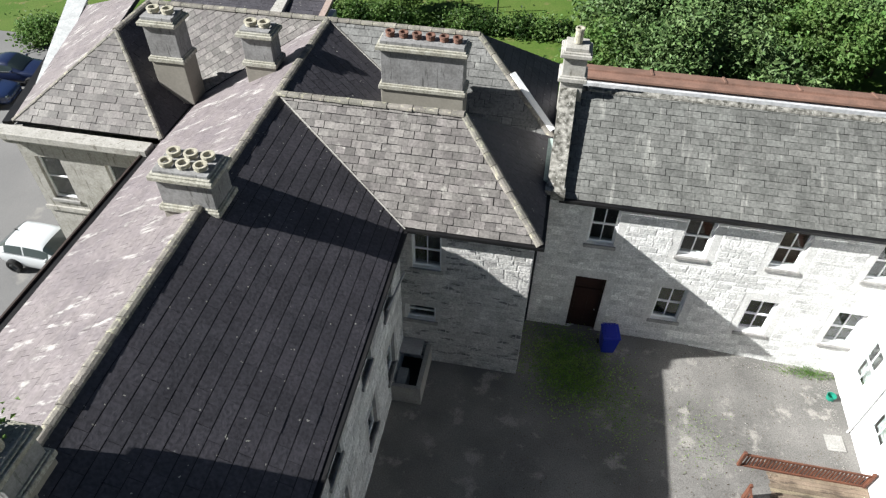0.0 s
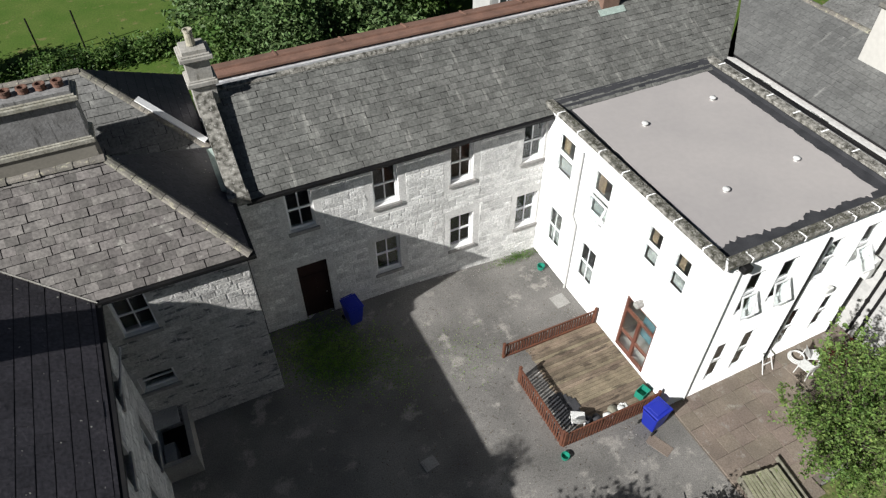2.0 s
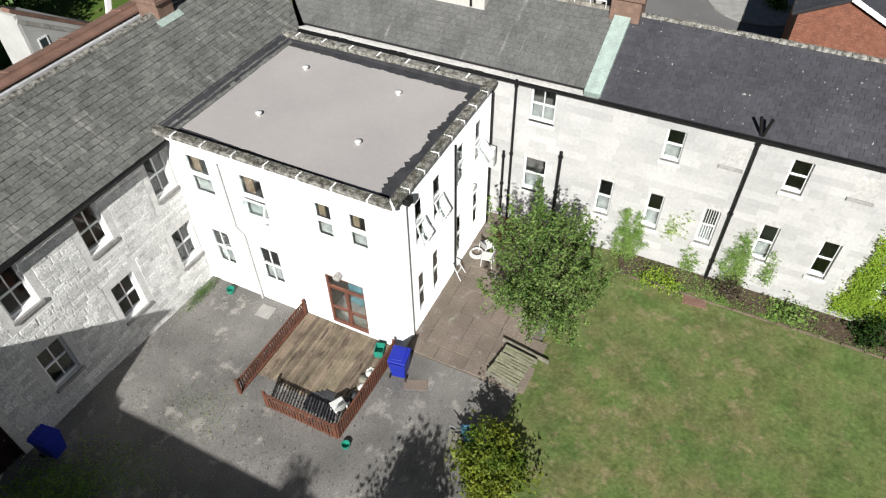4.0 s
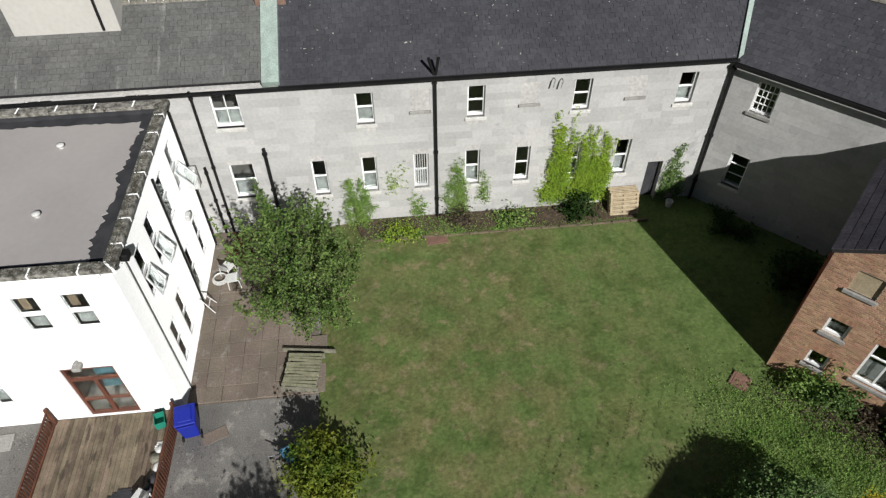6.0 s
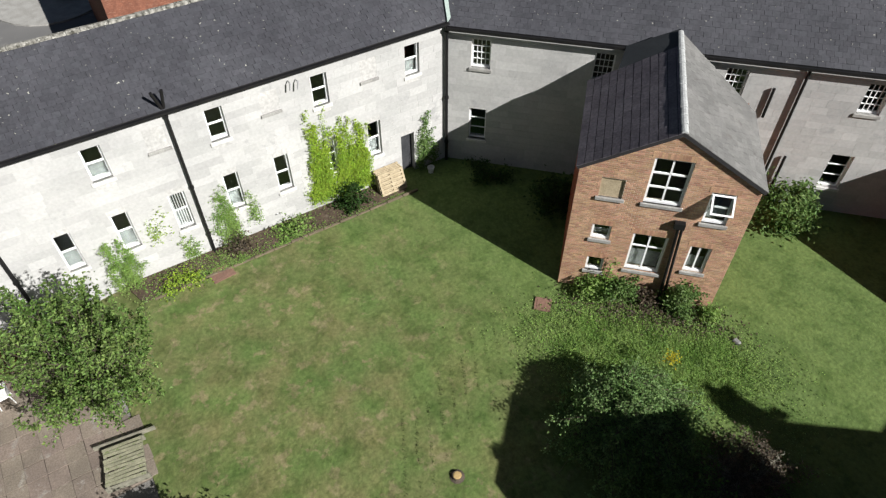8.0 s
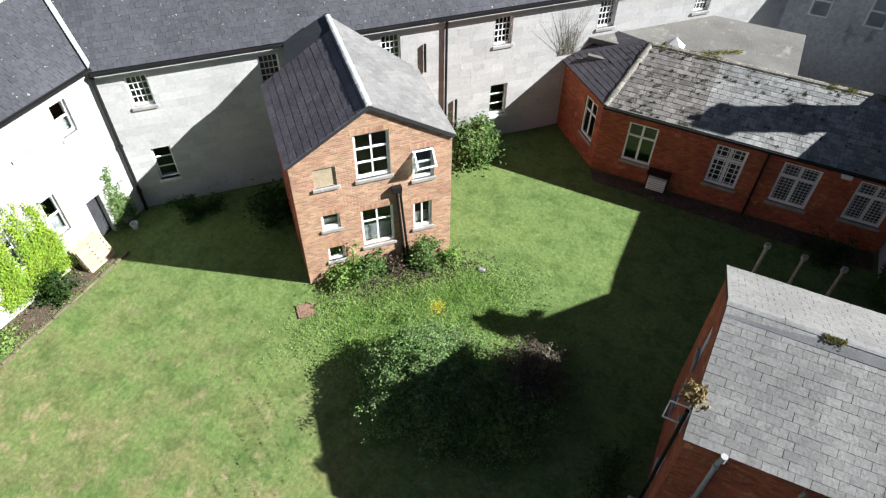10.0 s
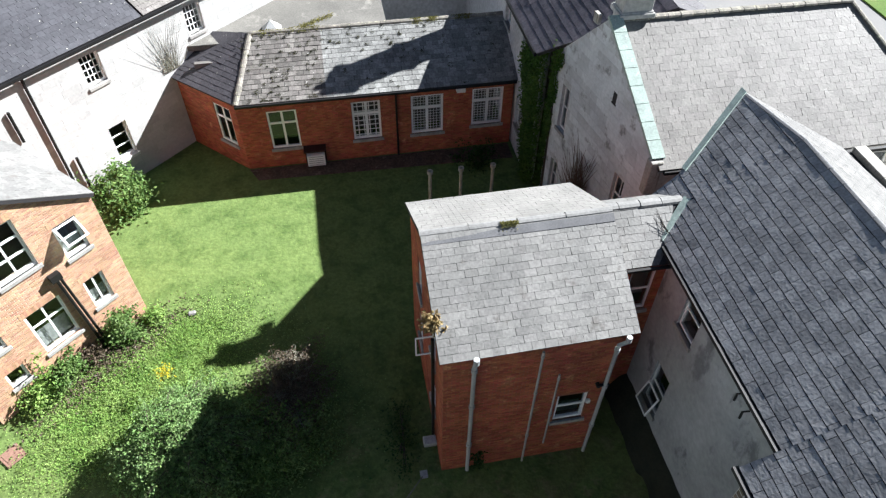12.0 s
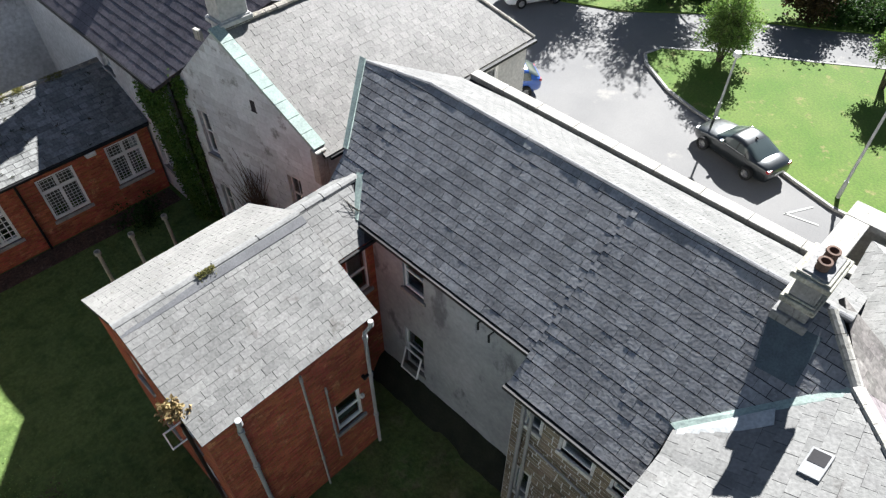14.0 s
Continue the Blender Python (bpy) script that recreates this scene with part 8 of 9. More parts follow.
bush("dark_bush", (17.6, -17.6, 0.0), (1.4, 1.4, 1.0), 1500, 0.16, LEAF_DARK, "dark bush in the shade of the house", 37, clump=0.3)
bush("dark_bush", (20.6, -16.0, 0.0), (1.2, 0.8, 0.5), 900, 0.13, LEAF_DARK, "low dark plants at the wing's foot", 38)


def scatter(x0, y0, x1, y1, wid):
    """Places along a strip from one point to another."""
    a, b = Vector((x0, y0, 0)), Vector((x1, y1, 0))
    side = Vector((-(b - a).y, (b - a).x, 0)).normalized()

    def sample(r):
        p = a.lerp(b, r.gauss(0.5, 0.26)) + side * r.gauss(0, wid * 0.5)
        h = max(0, 0.5 + 0.5 * noise.noise((p.x * 0.9, p.y * 0.9, 4)))
        return (p.x, p.y, 0.02 + abs(r.gauss(0, 0.11)) * h)

    return sample


patch("ground_cover", (10.5, -14.5, 0), 70000, 0.055, LEAF_WEED, scatter(12.0, -13.2, 7.4, -17.4, 1.7), "bright green weeds and ground cover before the house", "weeds", 41)
patch("ground_cover", (9.8, -16.2, 0), 1800, 0.10, LEAF_BROWN, scatter(12.8, -14.6, 9.0, -18.4, 0.9), "dry brown weeds at the house wall", "weeds", 42)
patch("tall_grass", (4.5, -15.5, 0), 3000, 0.055, LEAF_SHRUB, scatter(3.0, -12.5, 5.5, -17.5, 1.4), "rough dark grass beside the thicket", "weeds", 43)
for i, (s, o, w, z1, n, lf) in enumerate(((1.2, 0.3, 0.9, 1.0, 1100, LEAF_WEED), (2.3, 0.35, 0.9, 1.2, 1500, LEAF_SHRUB), (1.75, 0.15, 0.18, 2.3, 350, LEAF_WEED), (4.55, 0.4, 0.95, 1.5, 2200, LEAF_SHRUB), (5.6, 0.6, 0.6, 0.5, 500, LEAF_WEED), (3.3, 0.35, 0.5, 0.7, 500, LEAF_BROWN))):
    p = f_h.at(s, o, 0)
    bush("climbing_shrub", (p.x, p.y, 0), (w * 0.7, w * 0.7, z1 * 0.75), n, 0.11, lf, "leafy shrub growing against the brick house", 50 + i, clump=0.16)
bm_at = (8.6, -15.0, 0.9)
patch("yellow_flowers", bm_at, 130, 0.065, FLOWER, lambda r: (8.75 + r.gauss(0, 0.15), -15.05 + r.gauss(0, 0.15), 1.15 + r.gauss(0, 0.1)), "clump of bright yellow flowers in the weeds", "flowers", 61)
solo("grey_stone", boxes((-0.15, 0.15, -0.11, 0.11, 0, 0.13), bevel=0.05), mat("grey_boulder", (0.24, 0.235, 0.225), (0.18, 0.175, 0.17), scale=6, rough=0.95), "pale grey stone beside the weeds", "stone", (8.35, -18.3, 0.02))
stump = thing("tree_stump", (9.53, -7.08, 0.02), "freshly cut pale-topped tree stump in the lawn", "stump")
part("bark", turned([(0.12, 0.09), (0.15, 0.1), (0.18, 0.03), (0.24, 0)], 11), BARK, stump, m=Matrix.Translation((9.53, -7.08, 0.02)))
part("cut_face", turned([(0, 0.115), (0.11, 0.11), (0.135, 0.095)], 11), mat("fresh_cut_wood", (0.50, 0.36, 0.16), (0.38, 0.26, 0.11), scale=7, fine=40, rough=0.85), stump, "pale yellow sawn top", m=Matrix.Translation((9.53, -7.08, 0.02)))


def ruts(r):
    """Rows of sunken, earthy mowing ruts, broken along their length."""
    k = r.randrange(9)
    u = r.uniform(0, 1)
    if noise.noise((u * 5.0, k * 3.7, 1)) < -0.12:
        u = r.uniform(0.2, 0.6)
    sx, sy = 14.6 - 0.28 * k, -11.9 + 0.64 * k
    return (sx - 3.3 * u + r.gauss(0, 0.02), sy + 1.72 * u + r.gauss(0, 0.02), 0.045 + abs(r.gauss(0, 0.008)) + 0.03 * noise.noise(((sx - 3.3 * u) * 0.3, (sy + 1.72 * u) * 0.3, 3)))


patch("turf_rut", (12.5, -9, 0.02), 900, 0.034, LEAF_RUT, ruts, "faint dark ruts across the mown lawn", "ruts", 69)


def moss(r):
    a = r.gauss(0, 1)
    b = r.gauss(0, 1)
    return (4.6 + a * 0.85, 12.4 + b * 0.9 - a * 0.25, 0.01 + abs(r.gauss(0, 0.05)))


patch("courtyard_weeds", (4.6, 12.5, 0), 6500, 0.07, LEAF_WEED, moss, "spreading weeds in the shaded courtyard corner", "weeds", 63)
patch("courtyard_weeds", (6.4, 11.2, 0), 900, 0.055, LEAF_WEED, lambda r: (6.6 + r.gauss(0, 0.5), 11.0 + r.gauss(0, 0.9), 0.01 + abs(r.gauss(0, 0.04))), "weeds growing through the tarmac", "weeds", 64)
patch("courtyard_weeds", (9.2, 10.4, -0.1), 420, 0.04, LEAF_WEED, lambda r: (9.2 + r.gauss(0, 0.7), 10.4 + r.gauss(0, 0.8), dip(9.2) + 0.02 + abs(r.gauss(0, 0.03))), "thin sunlit weeds through the tarmac", "weeds", 65)
patch("courtyard_weeds", (13.8, 14.0, -0.3), 700, 0.05, LEAF_SHRUB, lambda r: (13.6 + r.gauss(0, 0.6), 14.05 + r.gauss(0, 0.12), -0.28 + abs(r.gauss(0, 0.06))), "weeds along the range's foot", "weeds", 66)
patch("fallen_leaves", (9, 9, 0), 1800, 0.045, LEAF_BROWN, lambda r: ((lambda x, y: (x, y, dip(x) + 0.02))(r.uniform(2, 14), r.uniform(4, 14))), "scattered dry leaves and grit on the tarmac", "leaves", 67)
patch("loose_grit", (9, 9, 0), 1500, 0.035, mat("pale_grit", (0.42, 0.40, 0.36), (0.30, 0.285, 0.26), rnd="island", rough=0.95), lambda r: ((lambda x, y: (x, y, dip(x) + 0.025))(*(r.choice(((r.uniform(3, 14.4), r.uniform(1.5, 14)), (14.3 - abs(r.gauss(0, 0.3)), r.uniform(9.8, 14)), (r.uniform(8, 14.3), 14.1 - abs(r.gauss(0, 0.35))), (r.uniform(14.8, 19), 5.2 - abs(r.gauss(0, 0.5)))))))), "pale grit and chippings scattered on the yard", "grit", 68)
pots = thing("vent_pipes", (-2.5, -22.4, 0), "row of three pale earthenware vent pipes", "pipe")
for x in (-1.3, -2.6, -3.95):
    bm = turned([(0.07, 0), (0.07, 2.0), (0.12, 2.05), (0.12, 2.2), (0.08, 2.2), (0.06, 2.0)], 12)
    part("pipe", bm, BUFF, pots, m=Matrix.Translation((x, -22.4, 0)))
cool = thing("outdoor_air_unit", (3.3, -26.0, 0), "white-fronted outdoor cooling unit against brick", "air unit")
part("casing", boxes((2.95, 3.75, -26.45, -26.05, 0.12, 0.72), bevel=0.02), UPVC, cool)
part("canopy", boxes((2.85, 3.85, -26.47, -25.98, 0.95, 1.02), (2.88, 2.94, -26.45, -26.39, 0, 0.95), (3.76, 3.82, -26.45, -26.39, 0, 0.95), (2.88, 3.82, -26.46, -26.42, 0.7, 0.95)), DOORM, cool, "dark brown timber shelf")
part("grille", boxes(*[(3.02, 3.68, -26.05, -26.035, 0.2 + i * 0.11, 0.22 + i * 0.11) for i in range(5)]), GREYPIPE, cool)
part("foot", boxes((3.0, 3.08, -26.4, -26.08, 0, 0.12)), IRON, cool)
part("foot", boxes((3.62, 3.7, -26.4, -26.08, 0, 0.12)), IRON, cool)
wallplant_g = thing("gable_ivy", (-6.3, -23.0, 0), "dense dark ivy over the gable corner", "climber")
r9 = random.Random(9)


def ivy_g(r):
    z = r.uniform(0.1, 7.1)
    lo, hi = -(0.9 + 0.3 * z) * (0.85 + 0.35 * noise.noise((z * 0.9, 2, 0))), 0.12 + 0.05 * z * (1 + noise.noise((z * 1.3, 7, 0)))
    s = r.uniform(lo, hi)
    p = f_g.at(s, 0.05 + abs(r.gauss(0, 0.1)), z) if s > 0 else Vector((-5.86 + abs(r.gauss(0, 0.11)) - 0.5 * max(0, 0.35 + s), -23.3 + s, min(z, 6.5)))
    return p


_v, _f = leaves(16000, ivy_g, 0.11, 71)
joined("foliage", _v, _f, LEAF_IVYD, wallplant_g, kind="")
part("stem", tubes((tuple(f_g.at(0.3, 0.03, 0)), tuple(f_g.at(0.2, 0.03, 5.5)), 0.06, 0.02)), BARK, wallplant_g)
dead = thing("bare_creeper", (-7.2, -18.5, 0), "bare brown creeper twigs on the render", "climber")
bm = bmesh.new()
for i in range(420):
    a, k = r9.gauss(0, 0.42), r9.uniform(0.2, 1.0)
    s, z = 3.3 + 0.9 * a * k, 0.7 + 3.2 * k * r9.random()
    tube(bm, f_g.at(s, 0.05 + 0.3 * r9.random(), z), f_g.at(s + a * 0.7 + r9.gauss(0, 0.2), 0.1 + 0.4 * r9.random(), z + r9.uniform(0.5, 1.5)), 0.014, 0.004, 4)
part("twig_mass", bm, mat("dead_creeper", (0.14, 0.095, 0.07), (0.10, 0.07, 0.055), scale=3, rough=0.95), dead, kind="stuff")
thin = thing("bare_creeper", (8.8, -29.0, 3.5), "bare grey creeper twigs on the pale wall", "climber")
bm = bmesh.new()
for i in range(70):
    s = 19.6 + r9.gauss(0, 0.25)
    tube(bm, f_n.at(s, 0.05, 3.9), f_n.at(s + r9.gauss(0, 0.7), 0.06, 3.9 + r9.uniform(0.8, 2.6)), 0.007, 0.002, 4)
part("twig_mass", bm, OLDWOOD, thin, kind="stuff")
bush("roof_tuft", (0.37, -11.55, 6.4), (0.17, 0.34, 0.2), 380, 0.12, LEAF_STRAW, "tuft of dry grass on the verge", 72, clump=0.1, category="tuft")
bush("yard_bush", (-3.9, -25.2, 0.0), (1.0, 0.8, 0.9), 700, 0.13, LEAF_DARK, "dark bush under the barred windows", 73)
bush("yard_bush", (1.3, -12.0, 0.0), (0.5, 1.6, 0.35), 500, 0.10, LEAF_DARK, "rough plants along the brick block", 74)
bush("pipe_fern", (-0.85, -10.75, 0.0), (0.3, 0.2, 0.75), 260, 0.11, LEAF_DARK, "fern growing beside the downpipe", 75, clump=0.1)
mop = thing("garden_tools", (1.1, -10.3, 0), "old spade and grey scraps on the ground", "tools")
part("handle", tubes(((0.9, -10.6, 0.05), (1.5, -9.8, 0.5), 0.02)), OLDWOOD, mop)
part("blade", boxes((0.72, 0.95, -10.8, -10.55, 0.02, 0.06)), GREYPIPE, mop)
part("bracket", boxes((0.35, 0.75, -11.4, -11.1, 0.9, 1.1), bevel=0.03), GREYPIPE, mop)

# ---- front car park ----
isl = [(-30.2, -17.6), (-29.4, -17.0), (-28.0, -14.8), (-27.3, -12.7), (-26.9, -10.9), (-25.7, -7.0), (-25.1, -4.9), (-25.0, 6.0), (-36.0, 6.0), (-39.0, -6.0), (-36.0, -10.5), (-33.8, -14.1), (-31.4, -17.3)]
sheet("grass_island", isl, 0.1, FIELD, "bright green grass island in the drive", "grass", 0.12)
ik = thing("island_kerb", (-27, -10, 0), "grey concrete kerb round the grass island", "kerb")
for a, b in zip(isl, isl[1:] + isl[:1]):
    a, b = Vector((*a, 0)), Vector((*b, 0))
    d = (b - a).normalized()
    part("kerb_stone", boxes((0, (b - a).length, -0.08, 0.08, 0, 0.13), bevel=0.012), SILL, ik, m=Matrix.Translation(a) @ Matrix((d, Vector((0, 0, 1)).cross(d), (0, 0, 1))).transposed().to_4x4())
far = [(-31.5, -26.0), (-33.5, -21.5), (-36.9, -17.6), (-38.2, -14.8), (-40.4, -11.1), (-44, -6), (-80, 0), (-80, -60), (-32, -60)]
sheet("far_verge", far, 0.08, FIELD, "bright green verge beyond the drive", "grass", 0.12)
sheet("drive_mark", [(-23.4, -6.24), (-24.7, -5.55), (-24.66, -5.48), (-23.36, -6.16)], 0.0, LINEPAINT, "faded white arrow mark on the asphalt", "road marking", 0.016)
sheet("drive_mark", [(-23.4, -6.2), (-23.7, -4.85), (-23.78, -4.87), (-23.48, -6.2)], 0.0, LINEPAINT, "faded white line on the asphalt", "road marking", 0.016)


def car(at, turn, paint, label, kind_of="saloon", ln=4.5):
    """A parked car, nose to its own -y: a lofted body and cabin, with panes, wheels, lamps and mirrors."""
    ob = thing("parked_car", at, label, "car", "parked cars")
    m = Matrix.Translation(at) @ Matrix.Rotation(radians(turn), 4, 'Z')
    L = ln / 2
    tail = 0.98 if kind_of == "saloon" else 1.0
    # stations along the car: y, sill height, shoulder height, half width
    st = [(-L, 0.36, 0.56, 0.56), (-L + 0.06, 0.27, 0.64, 0.70), (-L + 0.2, 0.21, 0.71, 0.80), (-L + 0.5, 0.18, 0.79, 0.86), (-L + 0.95, 0.18, 0.87, 0.89), (-L + 1.35, 0.18, 0.93, 0.90), (0, 0.18, 0.95, 0.90), (L - 1.2, 0.18, 0.97, 0.90), (L - 0.6, 0.19, tail, 0.87), (L - 0.22, 0.22, tail - 0.03, 0.82), (L - 0.06, 0.28, 0.86, 0.75), (L, 0.38, 0.74, 0.66)]
    bm = bmesh.new()
    rows = []
    for y, a, b, w in st:
        sec = [(w * 0.9, a), (w * 0.98, a + 0.12), (w, (a + b) / 2), (w * 0.985, b - 0.12), (w * 0.94, b - 0.04), (w * 0.84, b), (w * 0.45, b + 0.03), (0, b + 0.04)]
        rows.append([bm.verts.new((-p, y, z)) for p, z in sec] + [bm.verts.new((p, y, z)) for p, z in sec[-2::-1]])
    n = len(rows[0])
    for p, q in zip(rows, rows[1:]):
        for i in range(n - 1):
            bm.faces.new((p[i], p[i + 1], q[i + 1], q[i]))
        bm.faces.new((p[n - 1], p[0], q[0], q[n - 1]))
    bm.faces.new(rows[0])
    bm.faces.new(rows[-1][::-1])
    bmesh.ops.recalc_face_normals(bm, faces=bm.faces[:])
    body = part("body", bm, paint, ob, m=m, smooth=True)
    # cabin: a surface over u across and y along
    y0, y1, y2, y3 = (-L + 1.25, -L + 2.0, L - 1.55, L - 0.62) if kind_of == "saloon" else (-L + 1.05, -L + 1.75, L - 0.8, L - 0.12)
    zb, zt = 0.93, 1.44 if kind_of == "saloon" else 1.48

    def top(y):
        if y < y1:
            k = (y - y0) / (y1 - y0)
            return zb + (zt - 0.05 - zb) * k ** 0.92
        if y > y2:
            k = (y3 - y) / (y3 - y2)
            return zb + (zt - 0.07 - zb) * k ** 0.85
        k = (y - y1) / (y2 - y1)
        return zt - 0.05 - 0.02 * k + 0.05 * math.sin(math.pi * k)

    prof = [(0.86, 0.0), (0.80, 0.35), (0.73, 0.72), (0.66, 0.92), (0.5, 1.0), (0.25, 1.03), (0.0, 1.04)]

    def at_u(y, k, out=0.0):
        s = 1 if k >= 0 else -1
        w, h = prof[abs(k) - 1] if k else prof[6]
        end = min(1, (y - y0) / 0.25, (y3 - y) / 0.25)
        w = w * (0.90 + 0.10 * max(0, end))
        p = Vector((s * w, y, zb - 0.02 + h * (top(y) - zb + 0.02)))
        return p + Vector((s * out * (1 - h * 0.6), 0, out * h))

    order = [-1, -2, -3, -4, -5, -6, 0, 6, 5, 4, 3, 2, 1]

    def skin(ys, ks, out, name, material, parent):
        b2 = bmesh.new()
        g = [[b2.verts.new(at_u(y, k, out) + (Vector((0, -out if y < y1 + 0.01 else (out if y > y2 - 0.01 else 0), 0)))) for k in ks] for y in ys]
        for p, q in zip(g, g[1:]):
            for i in range(len(ks) - 1):
                b2.faces.new((p[i], p[i + 1], q[i + 1], q[i]))
        bmesh.ops.recalc_face_normals(b2, faces=b2.faces[:])
        if sum(f.normal.z for f in b2.faces) < 0:
            bmesh.ops.reverse_faces(b2, faces=b2.faces[:])
        return part(name, b2, material, parent, m=m, smooth=True)

    span = lambda a, b, c: [a + (b - a) * i / c for i in range(c + 1)]
    skin(span(y0, y1, 4) + span(y1, y2, 6)[1:] + span(y2, y3, 4)[1:], order, 0.0, "cabin", paint, body)
    skin(span(y0 + 0.05, y1 - 0.04, 4), order[2:-2], 0.012, "windscreen", CARGLASS, body)
    skin(span(y2 + 0.05, y3 - 0.06, 4), order[2:-2], 0.012, "rear_window", CARGLASS, body)
    mid = (y1 + y2) / 2 + 0.1
    for s in (-1, 1):
        for a, b in ((y1 - 0.22, mid - 0.04), (mid + 0.04, y2 + 0.16)):
            skin(span(a, b, 4), [-1 * s, -2 * s, -3 * s] if s > 0 else [1, 2, 3], 0.01, "side_window", CARGLASS, body)
        part("window_trim", tubes(((s * 0.875, y1 - 0.3, 0.945), (s * 0.875, y2 + 0.25, 0.955), 0.012), seg=6), ALLOY, body, m=m)
        part("mirror", boxes((s * 0.98 - 0.09, s * 0.98 + 0.09, y1 - 0.3, y1 - 0.18, 0.95, 1.08), bevel=0.03), paint, body, m=m)
        part("headlight", boxes((s * 0.63 - 0.13, s * 0.63 + 0.13, -L + 0.06, -L + 0.26, 0.58, 0.68), bevel=0.03), CARGLASS, body, m=m)
        part("tail_light", boxes((s * 0.64 - 0.14, s * 0.64 + 0.14, L - 0.2, L - 0.02, 0.74, 0.88), bevel=0.03), REDLAMP, body, m=m)
        for y in (-L + 0.88, L - 0.92):
            bt = turned([(0.2, 0.0), (0.30, 0.0), (0.325, 0.04), (0.325, 0.17), (0.30, 0.21), (0.2, 0.2)], 22)
            wm = m @ Matrix.Translation((s * 0.9, y, 0.33)) @ Matrix.Rotation(radians(-90 * s), 4, 'Y') @ Matrix.Translation((0, 0, -0.185))
            wh = part("wheel", bt, RUBBER, ob, m=wm)
            bm = turned([(0.0, 0.18), (0.05, 0.19), (0.07, 0.16), (0.17, 0.165), (0.205, 0.195), (0.205, 0.05)], 22)
            for k in range(5):
                c, d = math.cos(k * 1.2566), math.sin(k * 1.2566)
                tube(bm, (0.04 * c, 0.04 * d, 0.185), (0.19 * c, 0.19 * d, 0.195), 0.022, 0.018, 6)
            part("rim", bm, ALLOY, wh, m=wm)
    part("number_plate", boxes((-0.26, 0.26, L - 0.03, L + 0.012, 0.52, 0.63)), WHITEP, body, m=m)
    part("aerial", boxes((-0.015, 0.015, y2 - 0.1, y2 + 0.03, zt - 0.02, zt + 0.05)), RUBBER, body, m=m)
    return ob


def paint_mat(name, c, metal=0.0):
    m = mat(name, c, tuple(v * 0.95 for v in c), rough=0.32, bump=0, fscale=0.03, spec=0.5, metal=metal)
    m.node_tree.nodes["Principled BSDF"].inputs["Coat Weight"].default_value = 1.0
    m.node_tree.nodes["Principled BSDF"].inputs["Coat Roughness"].default_value = 0.06
    return m


CARGLASS = paint_mat("tinted_car_glass", (0.035, 0.05, 0.05))
REDLAMP = paint_mat("red_lamp", (0.3, 0.01, 0.01))
car((-25.55, -9.55, -0.015), -14, paint_mat("dark_grey_paint", (0.022, 0.026, 0.028), 0.3), "dark grey saloon car parked along the kerb", ln=4.35)
car((-31.0, -26.4, -0.015), 62, paint_mat("white_paint", (0.75, 0.75, 0.75)), "white hatchback parked by the verge", "hatch", 4.1)
car((-22.0, -21.1, -0.015), 55, paint_mat("bright_blue_paint", (0.03, 0.10, 0.38)), "blue hatchback beside the gabled block", "hatch", 3.9)
car((-17.2, 13.8, -0.015), 88, paint_mat("silver_white_paint", (0.6, 0.62, 0.63)), "silver-white hatchback parked at the front", "hatch", 4.2)
car((-28.1, 26.8, -0.015), 100, paint_mat("navy_paint", (0.012, 0.02, 0.06)), "dark navy car parked in the corner bay", "saloon", 4.4)
car((-28.6, 24.4, -0.015), 100, paint_mat("dark_blue_paint", (0.015, 0.03, 0.09)), "dark blue car parked beside another", "hatch", 4.1)


def lamp_post(at, h, label):
    ob = thing("street_lamp", at, label, "lamp", "lamp posts")
    part("pole", tubes(((at[0], at[1], at[2]), (at[0], at[1], at[2] + h), 0.07, 0.045), ((at[0], at[1], at[2]), (at[0], at[1], at[2] + 0.9), 0.1, 0.09)), GREYPIPE, ob)
    bm = turned([(0, 0.3), (0.16, 0.28), (0.2, 0.1), (0.1, 0.0), (0.06, -0.05)], 14)
    part("lantern", bm, WHITEP, ob, m=Matrix.Translation((at[0], at[1], at[2] + h)))


lamp_post((-27.43, -11.76, 0.1), 3.35, "slim grey lamp post on the grass island")
lamp_post((-25.9, -5.0, 0.1), 7.0, "tall grey lamp post at the kerb")
for i, (x, y, k) in enumerate(((-41.4, -11.6, 1.0), (-42.4, -10.2, 1.1), (-43.0, -12.3, 1.15), (-44.4, -11.0, 1.25), (-43.0, -8.9, 1.05), (-45.0, -9.3, 1.2))):
    bush("drive_hedge", (x, y, 0.05), (1.2 * k, 1.1 * k, 1.3 * k), 2000, 0.16, LEAF_DARK, "dense dark green hedge shrub along the drive", 150 + i, clump=0.3, category="hedge")
shoot_bush("parking_tree", (-32.4, -14.3, 0.1), 4.3, 1.7, 1.75, 150, 90, 0.12, LEAF_LIME, "young green tree on the grass island", "tree", 81, low=0.08, spread=0.13, stem_r=0.07)
shoot_bush("parking_tree", (-35.9, -6.9, 0.1), 3.6, 1.5, 1.5, 130, 80, 0.12, LEAF_LIME, "slender young tree at the island edge", "tree", 82, low=0.4, spread=0.13, stem_r=0.06, start=(0.4, 0.6))
tree("round_bush", (-40.5, -13.0, 0.1), 0.6, (1.8, 1.8, 1.6), 70, 70, 0.2, leaf_mat("copper_leaf", (0.05, 0.03, 0.015), (0.07, 0.05, 0.02)), "dark copper-leaved bush on the verge", "shrub", seed=83, clump=0.4)
